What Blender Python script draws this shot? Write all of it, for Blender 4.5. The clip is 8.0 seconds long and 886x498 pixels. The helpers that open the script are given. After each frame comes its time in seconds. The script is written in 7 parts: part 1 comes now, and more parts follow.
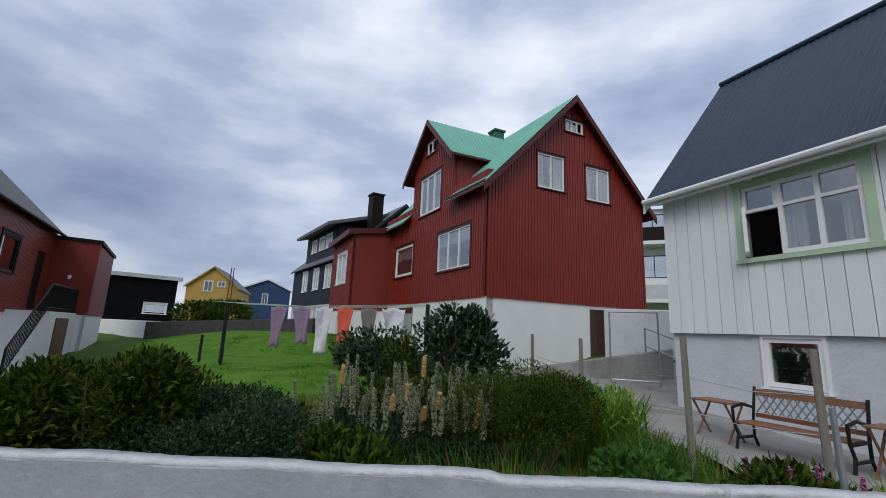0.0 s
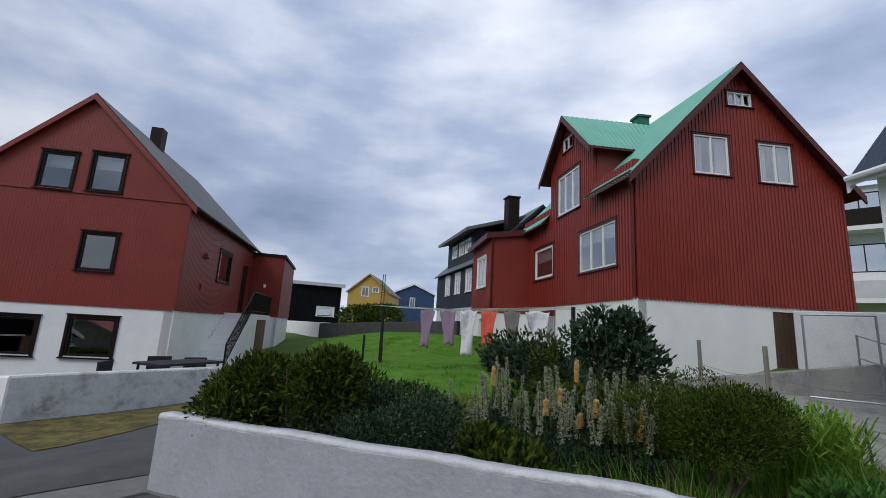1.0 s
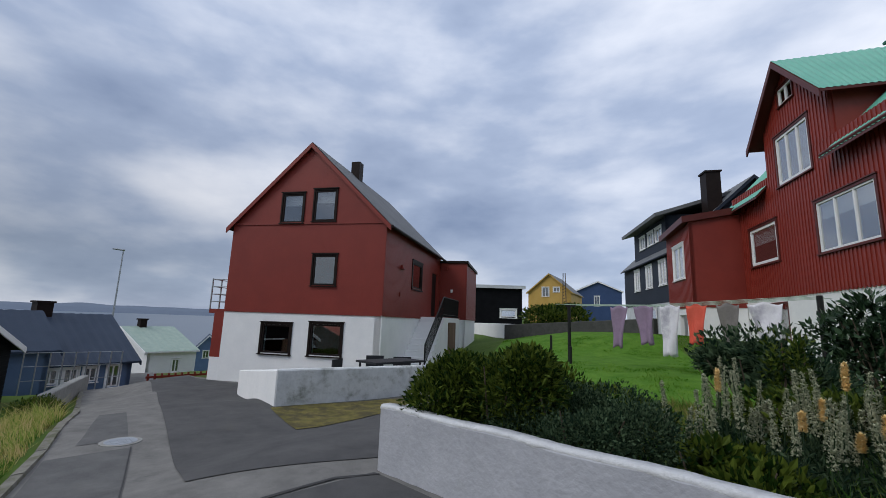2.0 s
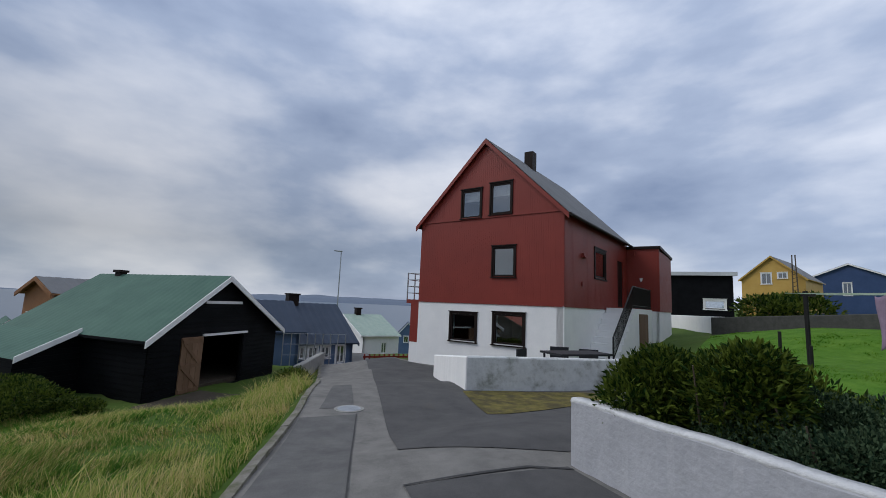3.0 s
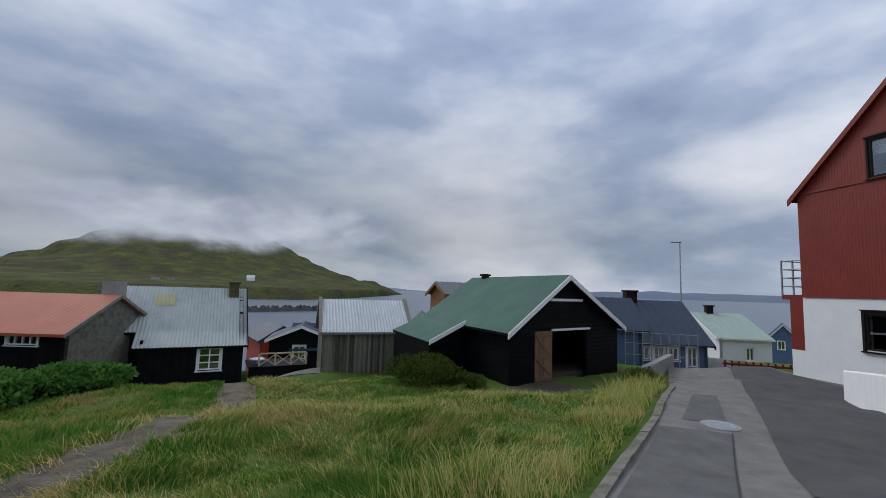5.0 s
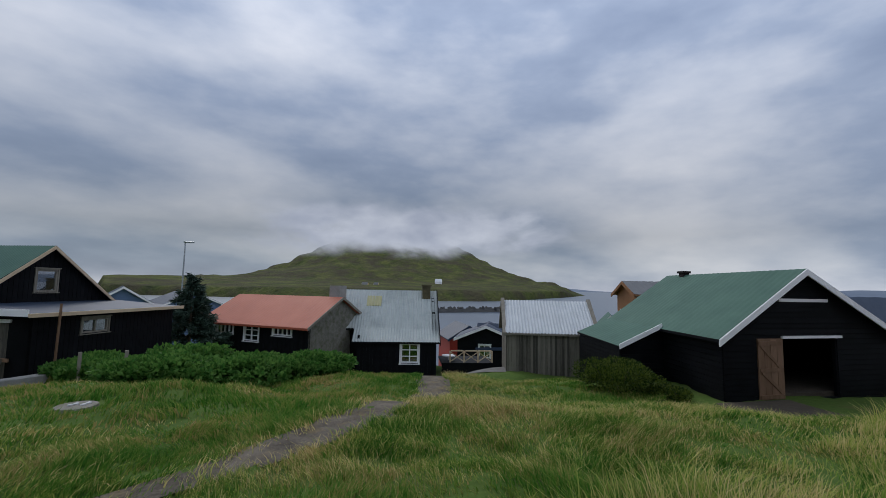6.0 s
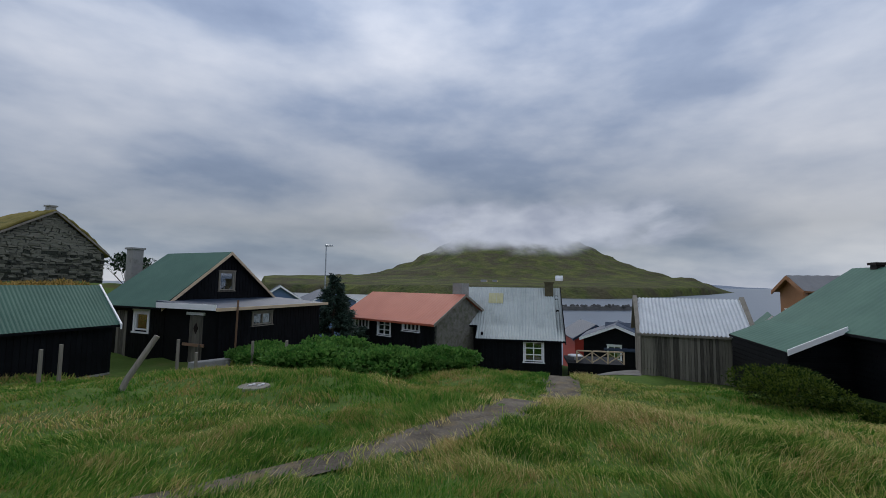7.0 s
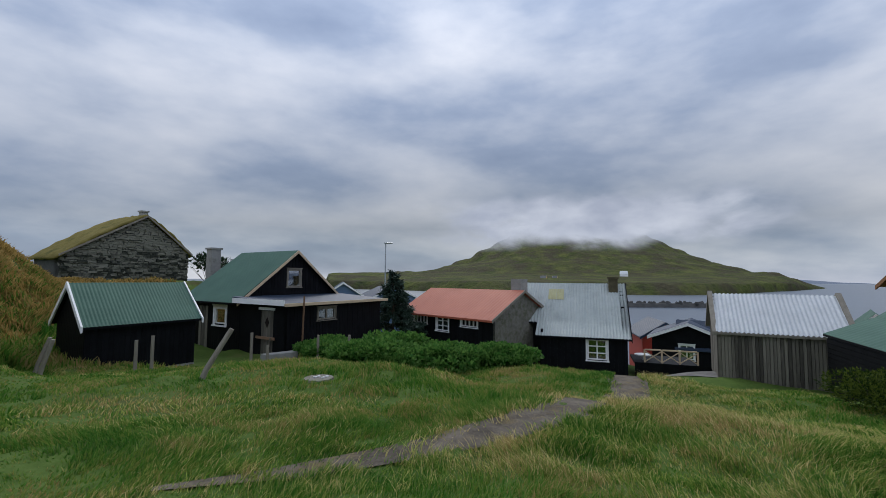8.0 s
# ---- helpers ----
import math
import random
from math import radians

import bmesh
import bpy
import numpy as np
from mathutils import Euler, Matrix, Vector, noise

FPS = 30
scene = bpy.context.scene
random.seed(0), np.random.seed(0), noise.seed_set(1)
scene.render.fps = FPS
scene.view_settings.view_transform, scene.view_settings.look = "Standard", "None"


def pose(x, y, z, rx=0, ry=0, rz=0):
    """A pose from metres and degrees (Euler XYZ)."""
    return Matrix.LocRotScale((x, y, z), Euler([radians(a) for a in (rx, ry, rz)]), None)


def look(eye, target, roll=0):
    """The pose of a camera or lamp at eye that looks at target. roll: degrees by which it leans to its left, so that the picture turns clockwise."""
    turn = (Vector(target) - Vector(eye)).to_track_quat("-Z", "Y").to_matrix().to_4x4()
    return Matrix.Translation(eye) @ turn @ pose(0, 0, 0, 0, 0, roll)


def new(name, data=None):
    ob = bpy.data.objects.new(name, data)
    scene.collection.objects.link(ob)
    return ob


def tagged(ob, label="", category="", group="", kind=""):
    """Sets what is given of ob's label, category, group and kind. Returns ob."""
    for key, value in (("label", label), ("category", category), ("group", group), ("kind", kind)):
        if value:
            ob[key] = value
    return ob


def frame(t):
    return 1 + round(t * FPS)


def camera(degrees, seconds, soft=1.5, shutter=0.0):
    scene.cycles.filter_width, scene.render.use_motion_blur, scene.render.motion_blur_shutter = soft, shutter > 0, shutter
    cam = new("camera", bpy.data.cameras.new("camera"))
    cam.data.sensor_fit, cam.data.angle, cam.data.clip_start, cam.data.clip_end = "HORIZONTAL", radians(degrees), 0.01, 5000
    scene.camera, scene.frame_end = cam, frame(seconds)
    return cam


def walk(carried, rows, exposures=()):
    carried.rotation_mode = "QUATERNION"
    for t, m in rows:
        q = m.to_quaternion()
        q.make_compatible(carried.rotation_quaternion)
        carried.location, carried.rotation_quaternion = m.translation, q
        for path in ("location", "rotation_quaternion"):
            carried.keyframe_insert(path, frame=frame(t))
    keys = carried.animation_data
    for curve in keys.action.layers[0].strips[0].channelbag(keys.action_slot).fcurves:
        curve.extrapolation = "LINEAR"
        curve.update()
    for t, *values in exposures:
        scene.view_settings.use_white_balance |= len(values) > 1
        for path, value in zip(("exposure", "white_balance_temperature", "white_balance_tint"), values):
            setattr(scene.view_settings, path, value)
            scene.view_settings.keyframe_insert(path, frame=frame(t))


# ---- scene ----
cam = camera(92.1, 8.0, soft=0.75)
METRES, EYE, TILT, LEAN, TURN = 8.0, 1.5, 0.0, 0.0, 0.0
PATH = [
    (0, (0.298, -0.376, 1.541), (0.213, 1.584, 1.93), 2.5),
    (0.5, (0.274, -0.403, 1.536), (-0.122, 1.52, 1.918), 3.0),
    (1, (0.221, -0.407, 1.537), (-0.483, 1.428, 1.907), 3.3),
    (1.5, (0.145, -0.36, 1.515), (-0.913, 1.298, 1.877), 2.5),
    (3, (0.017, -0.335, 1.496), (-1.823, 0.403, 1.759), 2.5),
    (3.5, (-0.027, -0.413, 1.492), (-1.978, -0.043, 1.728), 3.0),
    (4, (-0.043, -0.502, 1.491), (-2.031, -0.456, 1.706), 2.5),
    (5.5, (-0.269, -0.452, 1.479), (-1.949, -1.521, 1.665), 1.5),
    (6, (-0.195, -0.527, 1.453), (-1.626, -1.912, 1.633), 1.1),
    (6.5, (-0.139, -0.588, 1.467), (-1.317, -2.196, 1.638), 1.0),
    (7, (-0.111, -0.637, 1.455), (-1.114, -2.36, 1.614), 0.7),
    (7.5, (-0.137, -0.658, 1.448), (-0.985, -2.463, 1.599), 0.7),
    (8, (-0.172, -0.7, 1.433), (-0.935, -2.544, 1.573), 0.4),
]
walk(cam, [(t, look(eye, target, roll)) for t, eye, target, roll in PATH], [(0, -0.08), (1.5, 0.0), (3.5, -0.04), (5.5, 0.0), (6.5, -0.1), (7.5, 0.08), (8, 0.14)])

# ---------- world, sun ----------
world = bpy.data.worlds.new("overcast_sky")
world.use_nodes = True
scene.world = world
wn, wl = world.node_tree.nodes, world.node_tree.links
wn.clear()


def wnode(kind, **kw):
    n = wn.new(kind)
    for k, v in kw.items():
        n.inputs[k].default_value = v
    return n


def wmath(op, a, b=None):
    n = wn.new("ShaderNodeMath")
    n.operation = op
    for i, v in enumerate((a, b)):
        if v is None:
            continue
        if isinstance(v, (int, float)):
            n.inputs[i].default_value = v
        else:
            wl.new(v, n.inputs[i])
    return n.outputs[0]


def ramp_node(nodes, stops):
    n = nodes.new("ShaderNodeValToRGB")
    e = n.color_ramp.elements
    while len(e) < len(stops):
        e.new(0.5)
    for i, (p, c) in enumerate(stops):
        e[i].position = p
        e[i].color = (*c, 1)
    return n


tc = wn.new("ShaderNodeTexCoord")
sep = wn.new("ShaderNodeSeparateXYZ")
wl.new(tc.outputs["Generated"], sep.inputs[0])
zz = wmath("ADD", wmath("MAXIMUM", sep.outputs[2], 0.0), 0.26)
comb = wn.new("ShaderNodeCombineXYZ")
wl.new(wmath("DIVIDE", sep.outputs[0], zz), comb.inputs[0])
wl.new(wmath("DIVIDE", sep.outputs[1], zz), comb.inputs[1])
n1 = wnode("ShaderNodeTexNoise", Scale=0.75, Detail=7.0, Roughness=0.5, Distortion=0.0)
n2 = wnode("ShaderNodeTexNoise", Scale=2.6, Detail=8.0, Roughness=0.5, Distortion=0.0)
mp = wn.new("ShaderNodeMapping")
mp.inputs["Rotation"].default_value = (0, 0, 0.7)
mp.inputs["Scale"].default_value = (0.9, 1.0, 1.0)
mp.inputs["Location"].default_value = (3.1, 1.7, 0.0)
wl.new(comb.outputs[0], mp.inputs[0])
wl.new(mp.outputs[0], n1.inputs["Vector"])
mp2 = wn.new("ShaderNodeMapping")
mp2.inputs["Scale"].default_value = (1.0, 1.0, 2.6)
mp2.inputs["Location"].default_value = (0.4, 2.2, 0.9)
wl.new(tc.outputs["Generated"], mp2.inputs[0])
wl.new(mp2.outputs[0], n2.inputs["Vector"])
dens = wmath("ADD", wmath("MULTIPLY", n1.outputs["Fac"], 0.56), wmath("MULTIPLY", n2.outputs["Fac"], 0.44))
cloud = ramp_node(wn, [(0.35, (0.18, 0.232, 0.355)), (0.45, (0.295, 0.355, 0.485)), (0.52, (0.468, 0.514, 0.618)), (0.64, (0.72, 0.738, 0.80))])
wl.new(dens, cloud.inputs[0])
sky = wn.new("ShaderNodeTexSky")
sky.sky_type = "NISHITA"
sky.sun_disc = False
sky.sun_elevation, sky.sun_rotation = radians(38), radians(200)
sky.dust_density = 0.0
skyback = wnode("ShaderNodeBackground", Strength=0.008)
wl.new(sky.outputs[0], skyback.inputs[0])
cloudback = wnode("ShaderNodeBackground", Strength=1.0)
# the overcast is thinner towards the north and heavier low over the sound
height = wmath("MAXIMUM", sep.outputs[2], 0.0)
fade = wmath("SUBTRACT", 1.0, wmath("MINIMUM", wmath("MULTIPLY", height, 1.8), 1.0))
low = wmath("MULTIPLY", fade, wmath("MINIMUM", wmath("ADD", wmath("MULTIPLY", height, 5.0), 0.42), 1.0))
south = wmath("SUBTRACT", wmath("SUBTRACT", 0.5, wmath("MULTIPLY", sep.outputs[1], 0.45)), wmath("MULTIPLY", sep.outputs[0], 0.3))
heavy = wmath("MULTIPLY", wmath("MULTIPLY", low, south), -1.05)
wl.new(wmath("ADD", wmath("ADD", wmath("MULTIPLY", sep.outputs[1], 0.09), 1.37), heavy), cloudback.inputs["Strength"])
wl.new(cloud.outputs[0], cloudback.inputs[0])
both = wn.new("ShaderNodeAddShader")
wl.new(skyback.outputs[0], both.inputs[0])
wl.new(cloudback.outputs[0], both.inputs[1])
wout = wn.new("ShaderNodeOutputWorld")
wl.new(both.outputs[0], wout.inputs[0])

sun = new("sun", bpy.data.lights.new("sun", "SUN"))
sun.data.energy, sun.data.angle, sun.data.color = 1.4, radians(30), (1, 0.97, 0.93)
sun.matrix_world = look((-10, -27, 26), (0, 0, 0))


# ---------- materials ----------
def mat(name, c1, c2=None, rough=0.7, scale=3.0, fine=40.0, bump=0.15, metal=0.0, dirt=None, dirt_at=0.62, island=0.0, objrand=0.0, spec=0.4, stretch=(1, 1, 1), bumpdist=0.01):
    """A surface with broad and fine variation between two colours, optional stains, and fine relief."""
    m = bpy.data.materials.new(name)
    m.use_nodes = True
    n, l = m.node_tree.nodes, m.node_tree.links
    b = n["Principled BSDF"]
    c2 = c2 or tuple(v * 0.8 for v in c1)
    t = n.new("ShaderNodeTexCoord")
    mpp = n.new("ShaderNodeMapping")
    mpp.inputs["Scale"].default_value = stretch
    l.new(t.outputs["Object"], mpp.inputs[0])
    a = n.new("ShaderNodeTexNoise")
    a.inputs["Scale"].default_value, a.inputs["Detail"].default_value, a.inputs["Roughness"].default_value = scale, 6, 0.65
    f = n.new("ShaderNodeTexNoise")
    f.inputs["Scale"].default_value, f.inputs["Detail"].default_value = fine, 4
    for q in (a, f):
        l.new(mpp.outputs[0], q.inputs["Vector"])
    mx = n.new("ShaderNodeMath")
    mx.operation = "MULTIPLY_ADD"
    l.new(f.outputs["Fac"], mx.inputs[0])
    mx.inputs[1].default_value = 0.45
    l.new(a.outputs["Fac"], mx.inputs[2])
    last = mx.outputs[0]
    if island or objrand:
        src = n.new("ShaderNodeNewGeometry").outputs["Random Per Island"] if island else n.new("ShaderNodeObjectInfo").outputs["Random"]
        ad = n.new("ShaderNodeMath")
        ad.operation = "MULTIPLY_ADD"
        l.new(src, ad.inputs[0])
        ad.inputs[1].default_value = island or objrand
        l.new(last, ad.inputs[2])
        s2 = n.new("ShaderNodeMath")
        s2.operation = "SUBTRACT"
        l.new(ad.outputs[0], s2.inputs[0])
        s2.inputs[1].default_value = (island or objrand) / 2
        last = s2.outputs[0]
    r = ramp_node(n, [(0.45, c1), (0.95, c2)])
    l.new(last, r.inputs[0])
    colour = r.outputs[0]
    if dirt:
        d = n.new("ShaderNodeTexNoise")
        d.inputs["Scale"].default_value, d.inputs["Detail"].default_value, d.inputs["Roughness"].default_value = scale * 0.7, 8, 0.7
        l.new(mpp.outputs[0], d.inputs["Vector"])
        dr = ramp_node(n, [(dirt_at - 0.06, (0, 0, 0)), (dirt_at + 0.1, (0.8, 0.8, 0.8))])
        l.new(d.outputs["Fac"], dr.inputs[0])
        mix = n.new("ShaderNodeMix")
        mix.data_type = "RGBA"
        l.new(dr.outputs[0], mix.inputs[0])
        l.new(colour, mix.inputs[6])
        mix.inputs[7].default_value = (*dirt, 1)
        colour = mix.outputs[2]
    l.new(colour, b.inputs["Base Color"])
    b.inputs["Roughness"].default_value, b.inputs["Metallic"].default_value = rough, metal
    b.inputs["Specular IOR Level"].default_value = spec
    if bump:
        bp = n.new("ShaderNodeBump")
        bp.inputs["Strength"].default_value, bp.inputs["Distance"].default_value = bump, bumpdist
        l.new(mx.outputs[0], bp.inputs["Height"])
        l.new(bp.outputs[0], b.inputs["Normal"])
    return m


def thin(m, share=0.4):
    """Lets light through a blade or leaf."""
    n, l = m.node_tree.nodes, m.node_tree.links
    b = n["Principled BSDF"]
    t, mx = n.new("ShaderNodeBsdfTranslucent"), n.new("ShaderNodeMixShader")
    mx.inputs[0].default_value = share
    l.new(b.inputs["Base Color"].links[0].from_socket, t.inputs[0])
    l.new(b.outputs[0], mx.inputs[1])
    l.new(t.outputs[0], mx.inputs[2])
    l.new(mx.outputs[0], n["Material Output"].inputs[0])
    return m


def glass_mat():
    m = bpy.data.materials.new("window_glass")
    m.use_nodes = True
    n, l = m.node_tree.nodes, m.node_tree.links
    n.clear()
    o, mx, tr, gl = (n.new("ShaderNode" + k) for k in ("OutputMaterial", "MixShader", "BsdfTransparent", "BsdfGlossy"))
    tr.inputs[0].default_value = (0.72, 0.76, 0.78, 1)
    gl.inputs["Roughness"].default_value = 0.02
    fr = n.new("ShaderNodeLayerWeight")
    pw, sc = n.new("ShaderNodeMath"), n.new("ShaderNodeMath")
    pw.operation, sc.operation = "POWER", "MULTIPLY_ADD"
    l.new(fr.outputs["Facing"], pw.inputs[0])
    pw.inputs[1].default_value = 2.5
    l.new(pw.outputs[0], sc.inputs[0])
    sc.inputs[1].default_value, sc.inputs[2].default_value = 0.66, 0.3
    l.new(sc.outputs[0], mx.inputs[0])
    l.new(tr.outputs[0], mx.inputs[1])
    l.new(gl.outputs[0], mx.inputs[2])
    l.new(mx.outputs[0], o.inputs[0])
    return m


GLASS = glass_mat()
RED1 = mat("red_corrugated_paint", (0.19, 0.021, 0.013), (0.25, 0.032, 0.02), 0.42, 1.2, 30, 0.08)
RED2 = mat("brick_red_paint", (0.185, 0.022, 0.014), (0.235, 0.031, 0.02), 0.5, 1.0, 30, 0.08)
DARKRED = mat("dark_red_trim_paint", (0.075, 0.012, 0.009), (0.105, 0.018, 0.013), 0.45, 2, 40, 0.05)
RENDERW = mat("white_render", (0.74, 0.75, 0.75), (0.84, 0.84, 0.83), 0.85, 1.5, 25, 0.5, dirt=(0.60, 0.61, 0.59), dirt_at=0.7)
# Wall paint greyed: the face's shade is put into its colour; WALLTOP stays light.
WALLW = mat("shaded_white_wall_paint", (0.32, 0.33, 0.355), (0.43, 0.44, 0.47), 0.8, 2.2, 22, 0.9, dirt=(0.30, 0.31, 0.31), dirt_at=0.68, bumpdist=0.02)
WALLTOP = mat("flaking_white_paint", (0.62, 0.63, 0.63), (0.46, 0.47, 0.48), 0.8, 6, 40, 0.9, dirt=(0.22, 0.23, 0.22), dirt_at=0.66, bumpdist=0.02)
BLOCKS = mat("weathered_whitewash", (0.48, 0.50, 0.51), (0.66, 0.68, 0.68), 0.9, 3.2, 18, 0.9, dirt=(0.15, 0.16, 0.13), dirt_at=0.55, bumpdist=0.02)
CONCRETE = mat("grey_concrete", (0.20, 0.20, 0.19), (0.32, 0.32, 0.30), 0.9, 1.7, 22, 0.6, dirt=(0.12, 0.12, 0.10))
GREYREND = mat("pale_grey_render", (0.5, 0.52, 0.55), (0.6, 0.62, 0.64), 0.85, 1.8, 16, 0.8, dirt=(0.36, 0.37, 0.38), bumpdist=0.02)
TRIMW = mat("white_window_paint", (0.74, 0.75, 0.76), (0.82, 0.82, 0.82), 0.4, 4, 50, 0.05)
BOARDW = mat("white_board_paint", (0.7, 0.735, 0.72), (0.8, 0.83, 0.81), 0.55, 1.5, 40, 0.1, objrand=0.25, stretch=(1, 1, 0.15))
TRIMG = mat("pale_green_trim_paint", (0.42, 0.55, 0.37), (0.50, 0.62, 0.44), 0.5, 3, 40, 0.06)
TRIMK = mat("black_brown_trim_paint", (0.012, 0.008, 0.007), (0.020, 0.013, 0.011), 0.5, 4, 50, 0.05, spec=0.12)
TEALROOF = mat("sea_green_roof_sheet", (0.10, 0.36, 0.27), (0.15, 0.44, 0.33), 0.5, 0.8, 25, 0.05)
GREENROOF = mat("dull_green_roof_sheet", (0.050, 0.105, 0.082), (0.075, 0.145, 0.112), 0.62, 0.9, 30, 0.1, dirt=(0.05, 0.085, 0.05), dirt_at=0.7, spec=0.08)
SLATEROOF = mat("dark_blue_grey_roof_sheet", (0.022, 0.036, 0.062), (0.036, 0.053, 0.085), 0.5, 0.9, 30, 0.06, spec=0.2)
GREYROOF = mat("grey_roof_sheet", (0.10, 0.105, 0.11), (0.15, 0.155, 0.16), 0.6, 0.9, 30, 0.1)
ZINC = mat("weathered_zinc_sheet", (0.27, 0.315, 0.315), (0.39, 0.43, 0.42), 0.6, 0.9, 12, 0.1, metal=0.0, dirt=(0.24, 0.28, 0.27), dirt_at=0.6)
ZINCW = mat("bright_zinc_sheet", (0.44, 0.47, 0.49), (0.58, 0.61, 0.63), 0.55, 0.9, 12, 0.1, dirt=(0.38, 0.41, 0.42), dirt_at=0.64)
LICHEN = mat("yellowed_roof_sheet", (0.33, 0.32, 0.16), (0.42, 0.41, 0.24), 0.7, 2, 20, 0.1)
ORANGE = mat("orange_red_roof_paint", (0.30, 0.068, 0.034), (0.37, 0.095, 0.05), 0.65, 0.9, 18, 0.1, dirt=(0.30, 0.10, 0.06), dirt_at=0.62)
TAR = mat("black_tarred_boards", (0.0035, 0.004, 0.005), (0.009, 0.010, 0.012), 0.6, 2.0, 40, 0.3, island=0.4, spec=0.07)
GREYWOOD = mat("silvered_wood", (0.055, 0.05, 0.04), (0.19, 0.175, 0.14), 0.85, 2.6, 30, 0.5, objrand=0.6, stretch=(1, 1, 0.12), dirt=(0.05, 0.047, 0.04), dirt_at=0.6)
POSTWOOD = mat("weathered_post_wood", (0.16, 0.14, 0.11), (0.27, 0.25, 0.21), 0.9, 6, 40, 0.5, stretch=(1, 1, 0.1))
BROWNWOOD = mat("brown_door_boards", (0.13, 0.072, 0.038), (0.235, 0.14, 0.085), 0.7, 3, 30, 0.4, objrand=0.5, stretch=(1, 1, 0.12))
DARKWOOD = mat("dark_brown_wood", (0.05, 0.03, 0.022), (0.085, 0.05, 0.036), 0.6, 4, 30, 0.3, stretch=(1, 1, 0.2))
BENCHWOOD = mat("oiled_slat_wood", (0.17, 0.072, 0.04), (0.27, 0.13, 0.078), 0.5, 5, 40, 0.2, objrand=0.4, stretch=(0.3, 0.3, 1))
NEWWOOD = mat("fresh_pine_board", (0.50, 0.38, 0.25), (0.60, 0.47, 0.32), 0.65, 3, 40, 0.2)
IRON = mat("black_cast_iron", (0.012, 0.012, 0.012), (0.02, 0.02, 0.02), 0.5, 8, 60, 0.3, metal=0.4)
GALV = mat("galvanised_steel", (0.30, 0.32, 0.34), (0.40, 0.42, 0.44), 0.45, 8, 60, 0.1, metal=0.7)
STONE = mat("dark_field_stone", (0.028, 0.032, 0.024), (0.17, 0.17, 0.135), 0.9, 4, 25, 0.8, objrand=0.9, bumpdist=0.03)
STONEBACK = mat("shadowed_stone_core", (0.045, 0.047, 0.044), (0.08, 0.082, 0.077), 0.95, 4, 25, 0.8)
ASPH = mat("worn_asphalt", (0.106, 0.104, 0.099), (0.205, 0.20, 0.188), 0.92, 2.6, 85, 0.8, dirt=(0.085, 0.085, 0.083), dirt_at=0.66, spec=0.2)
ASPHM = mat("older_grey_asphalt", (0.074, 0.074, 0.075), (0.142, 0.141, 0.138), 0.92, 2.2, 85, 0.8, dirt=(0.11, 0.108, 0.10), dirt_at=0.66, spec=0.2)
ASPHD = mat("dark_asphalt", (0.052, 0.052, 0.054), (0.098, 0.097, 0.096), 0.9, 1.8, 85, 0.7, dirt=(0.088, 0.084, 0.076), dirt_at=0.66, spec=0.2)
TARSEAM = mat("black_tar_seam", (0.025, 0.025, 0.026), (0.045, 0.045, 0.045), 0.8, 6, 60, 0.4)
KERB = mat("mossy_kerb_concrete", (0.10, 0.095, 0.08), (0.22, 0.21, 0.18), 0.9, 5, 30, 0.9, dirt=(0.075, 0.08, 0.035), dirt_at=0.54)
SOIL = mat("grass_and_soil", (0.035, 0.070, 0.012), (0.09, 0.14, 0.032), 0.95, 0.35, 9, 0.8, dirt=(0.115, 0.095, 0.042), dirt_at=0.6, bumpdist=0.06, spec=0.08)
LAWN = mat("mown_lawn", (0.04, 0.125, 0.008), (0.11, 0.22, 0.03), 0.9, 2.4, 30, 0.9, bumpdist=0.05, spec=0.08)
GRAVEL = mat("earth_path", (0.035, 0.030, 0.025), (0.17, 0.148, 0.12), 0.95, 2.5, 28, 1.0, dirt=(0.16, 0.125, 0.062), dirt_at=0.57, bumpdist=0.03, spec=0.08)
BARE = mat("dark_bare_soil", (0.035, 0.028, 0.02), (0.075, 0.06, 0.042), 0.95, 2, 20, 0.9, bumpdist=0.04)
DRYMOSS = mat("yellowed_moss", (0.075, 0.075, 0.025), (0.20, 0.165, 0.06), 0.95, 4.0, 30, 0.9, dirt=(0.055, 0.05, 0.035), dirt_at=0.5, bumpdist=0.04, spec=0.08)


def meadow(name, stops, rand=0.3, scale=0.5):
    """Grass whose colour drifts in patches over the field and varies from blade to blade."""
    m = mat(name, (0, 0, 0), (1, 1, 1), 0.75, scale, 2.4, 0, island=rand, spec=0.06)
    for nd in m.node_tree.nodes:
        if nd.type == "VALTORGB":
            e = nd.color_ramp.elements
            while len(e) < len(stops):
                e.new(0.5)
            for k, (at, c) in enumerate(stops):
                e[k].position, e[k].color = at, (*c, 1)
    return m


GRASS1 = meadow("green_grass_blades", [(0.48, (0.030, 0.105, 0.013)), (0.64, (0.072, 0.19, 0.025)), (0.78, (0.185, 0.25, 0.050)), (0.92, (0.36, 0.27, 0.11))])
GRASS2 = meadow("yellowing_grass_blades", [(0.45, (0.095, 0.22, 0.03)), (0.58, (0.29, 0.38, 0.072)), (0.76, (0.50, 0.45, 0.16)), (0.95, (0.64, 0.51, 0.25))], 0.45)
LAWNBLADE = meadow("lawn_blades", [(0.46, (0.045, 0.15, 0.010)), (0.68, (0.095, 0.23, 0.022)), (0.9, (0.17, 0.29, 0.045))], 0.35, 1.2)
GRASS3 = meadow("ochre_bank_grass", [(0.45, (0.13, 0.13, 0.03)), (0.64, (0.28, 0.20, 0.06)), (0.85, (0.42, 0.29, 0.10))], 0.4)
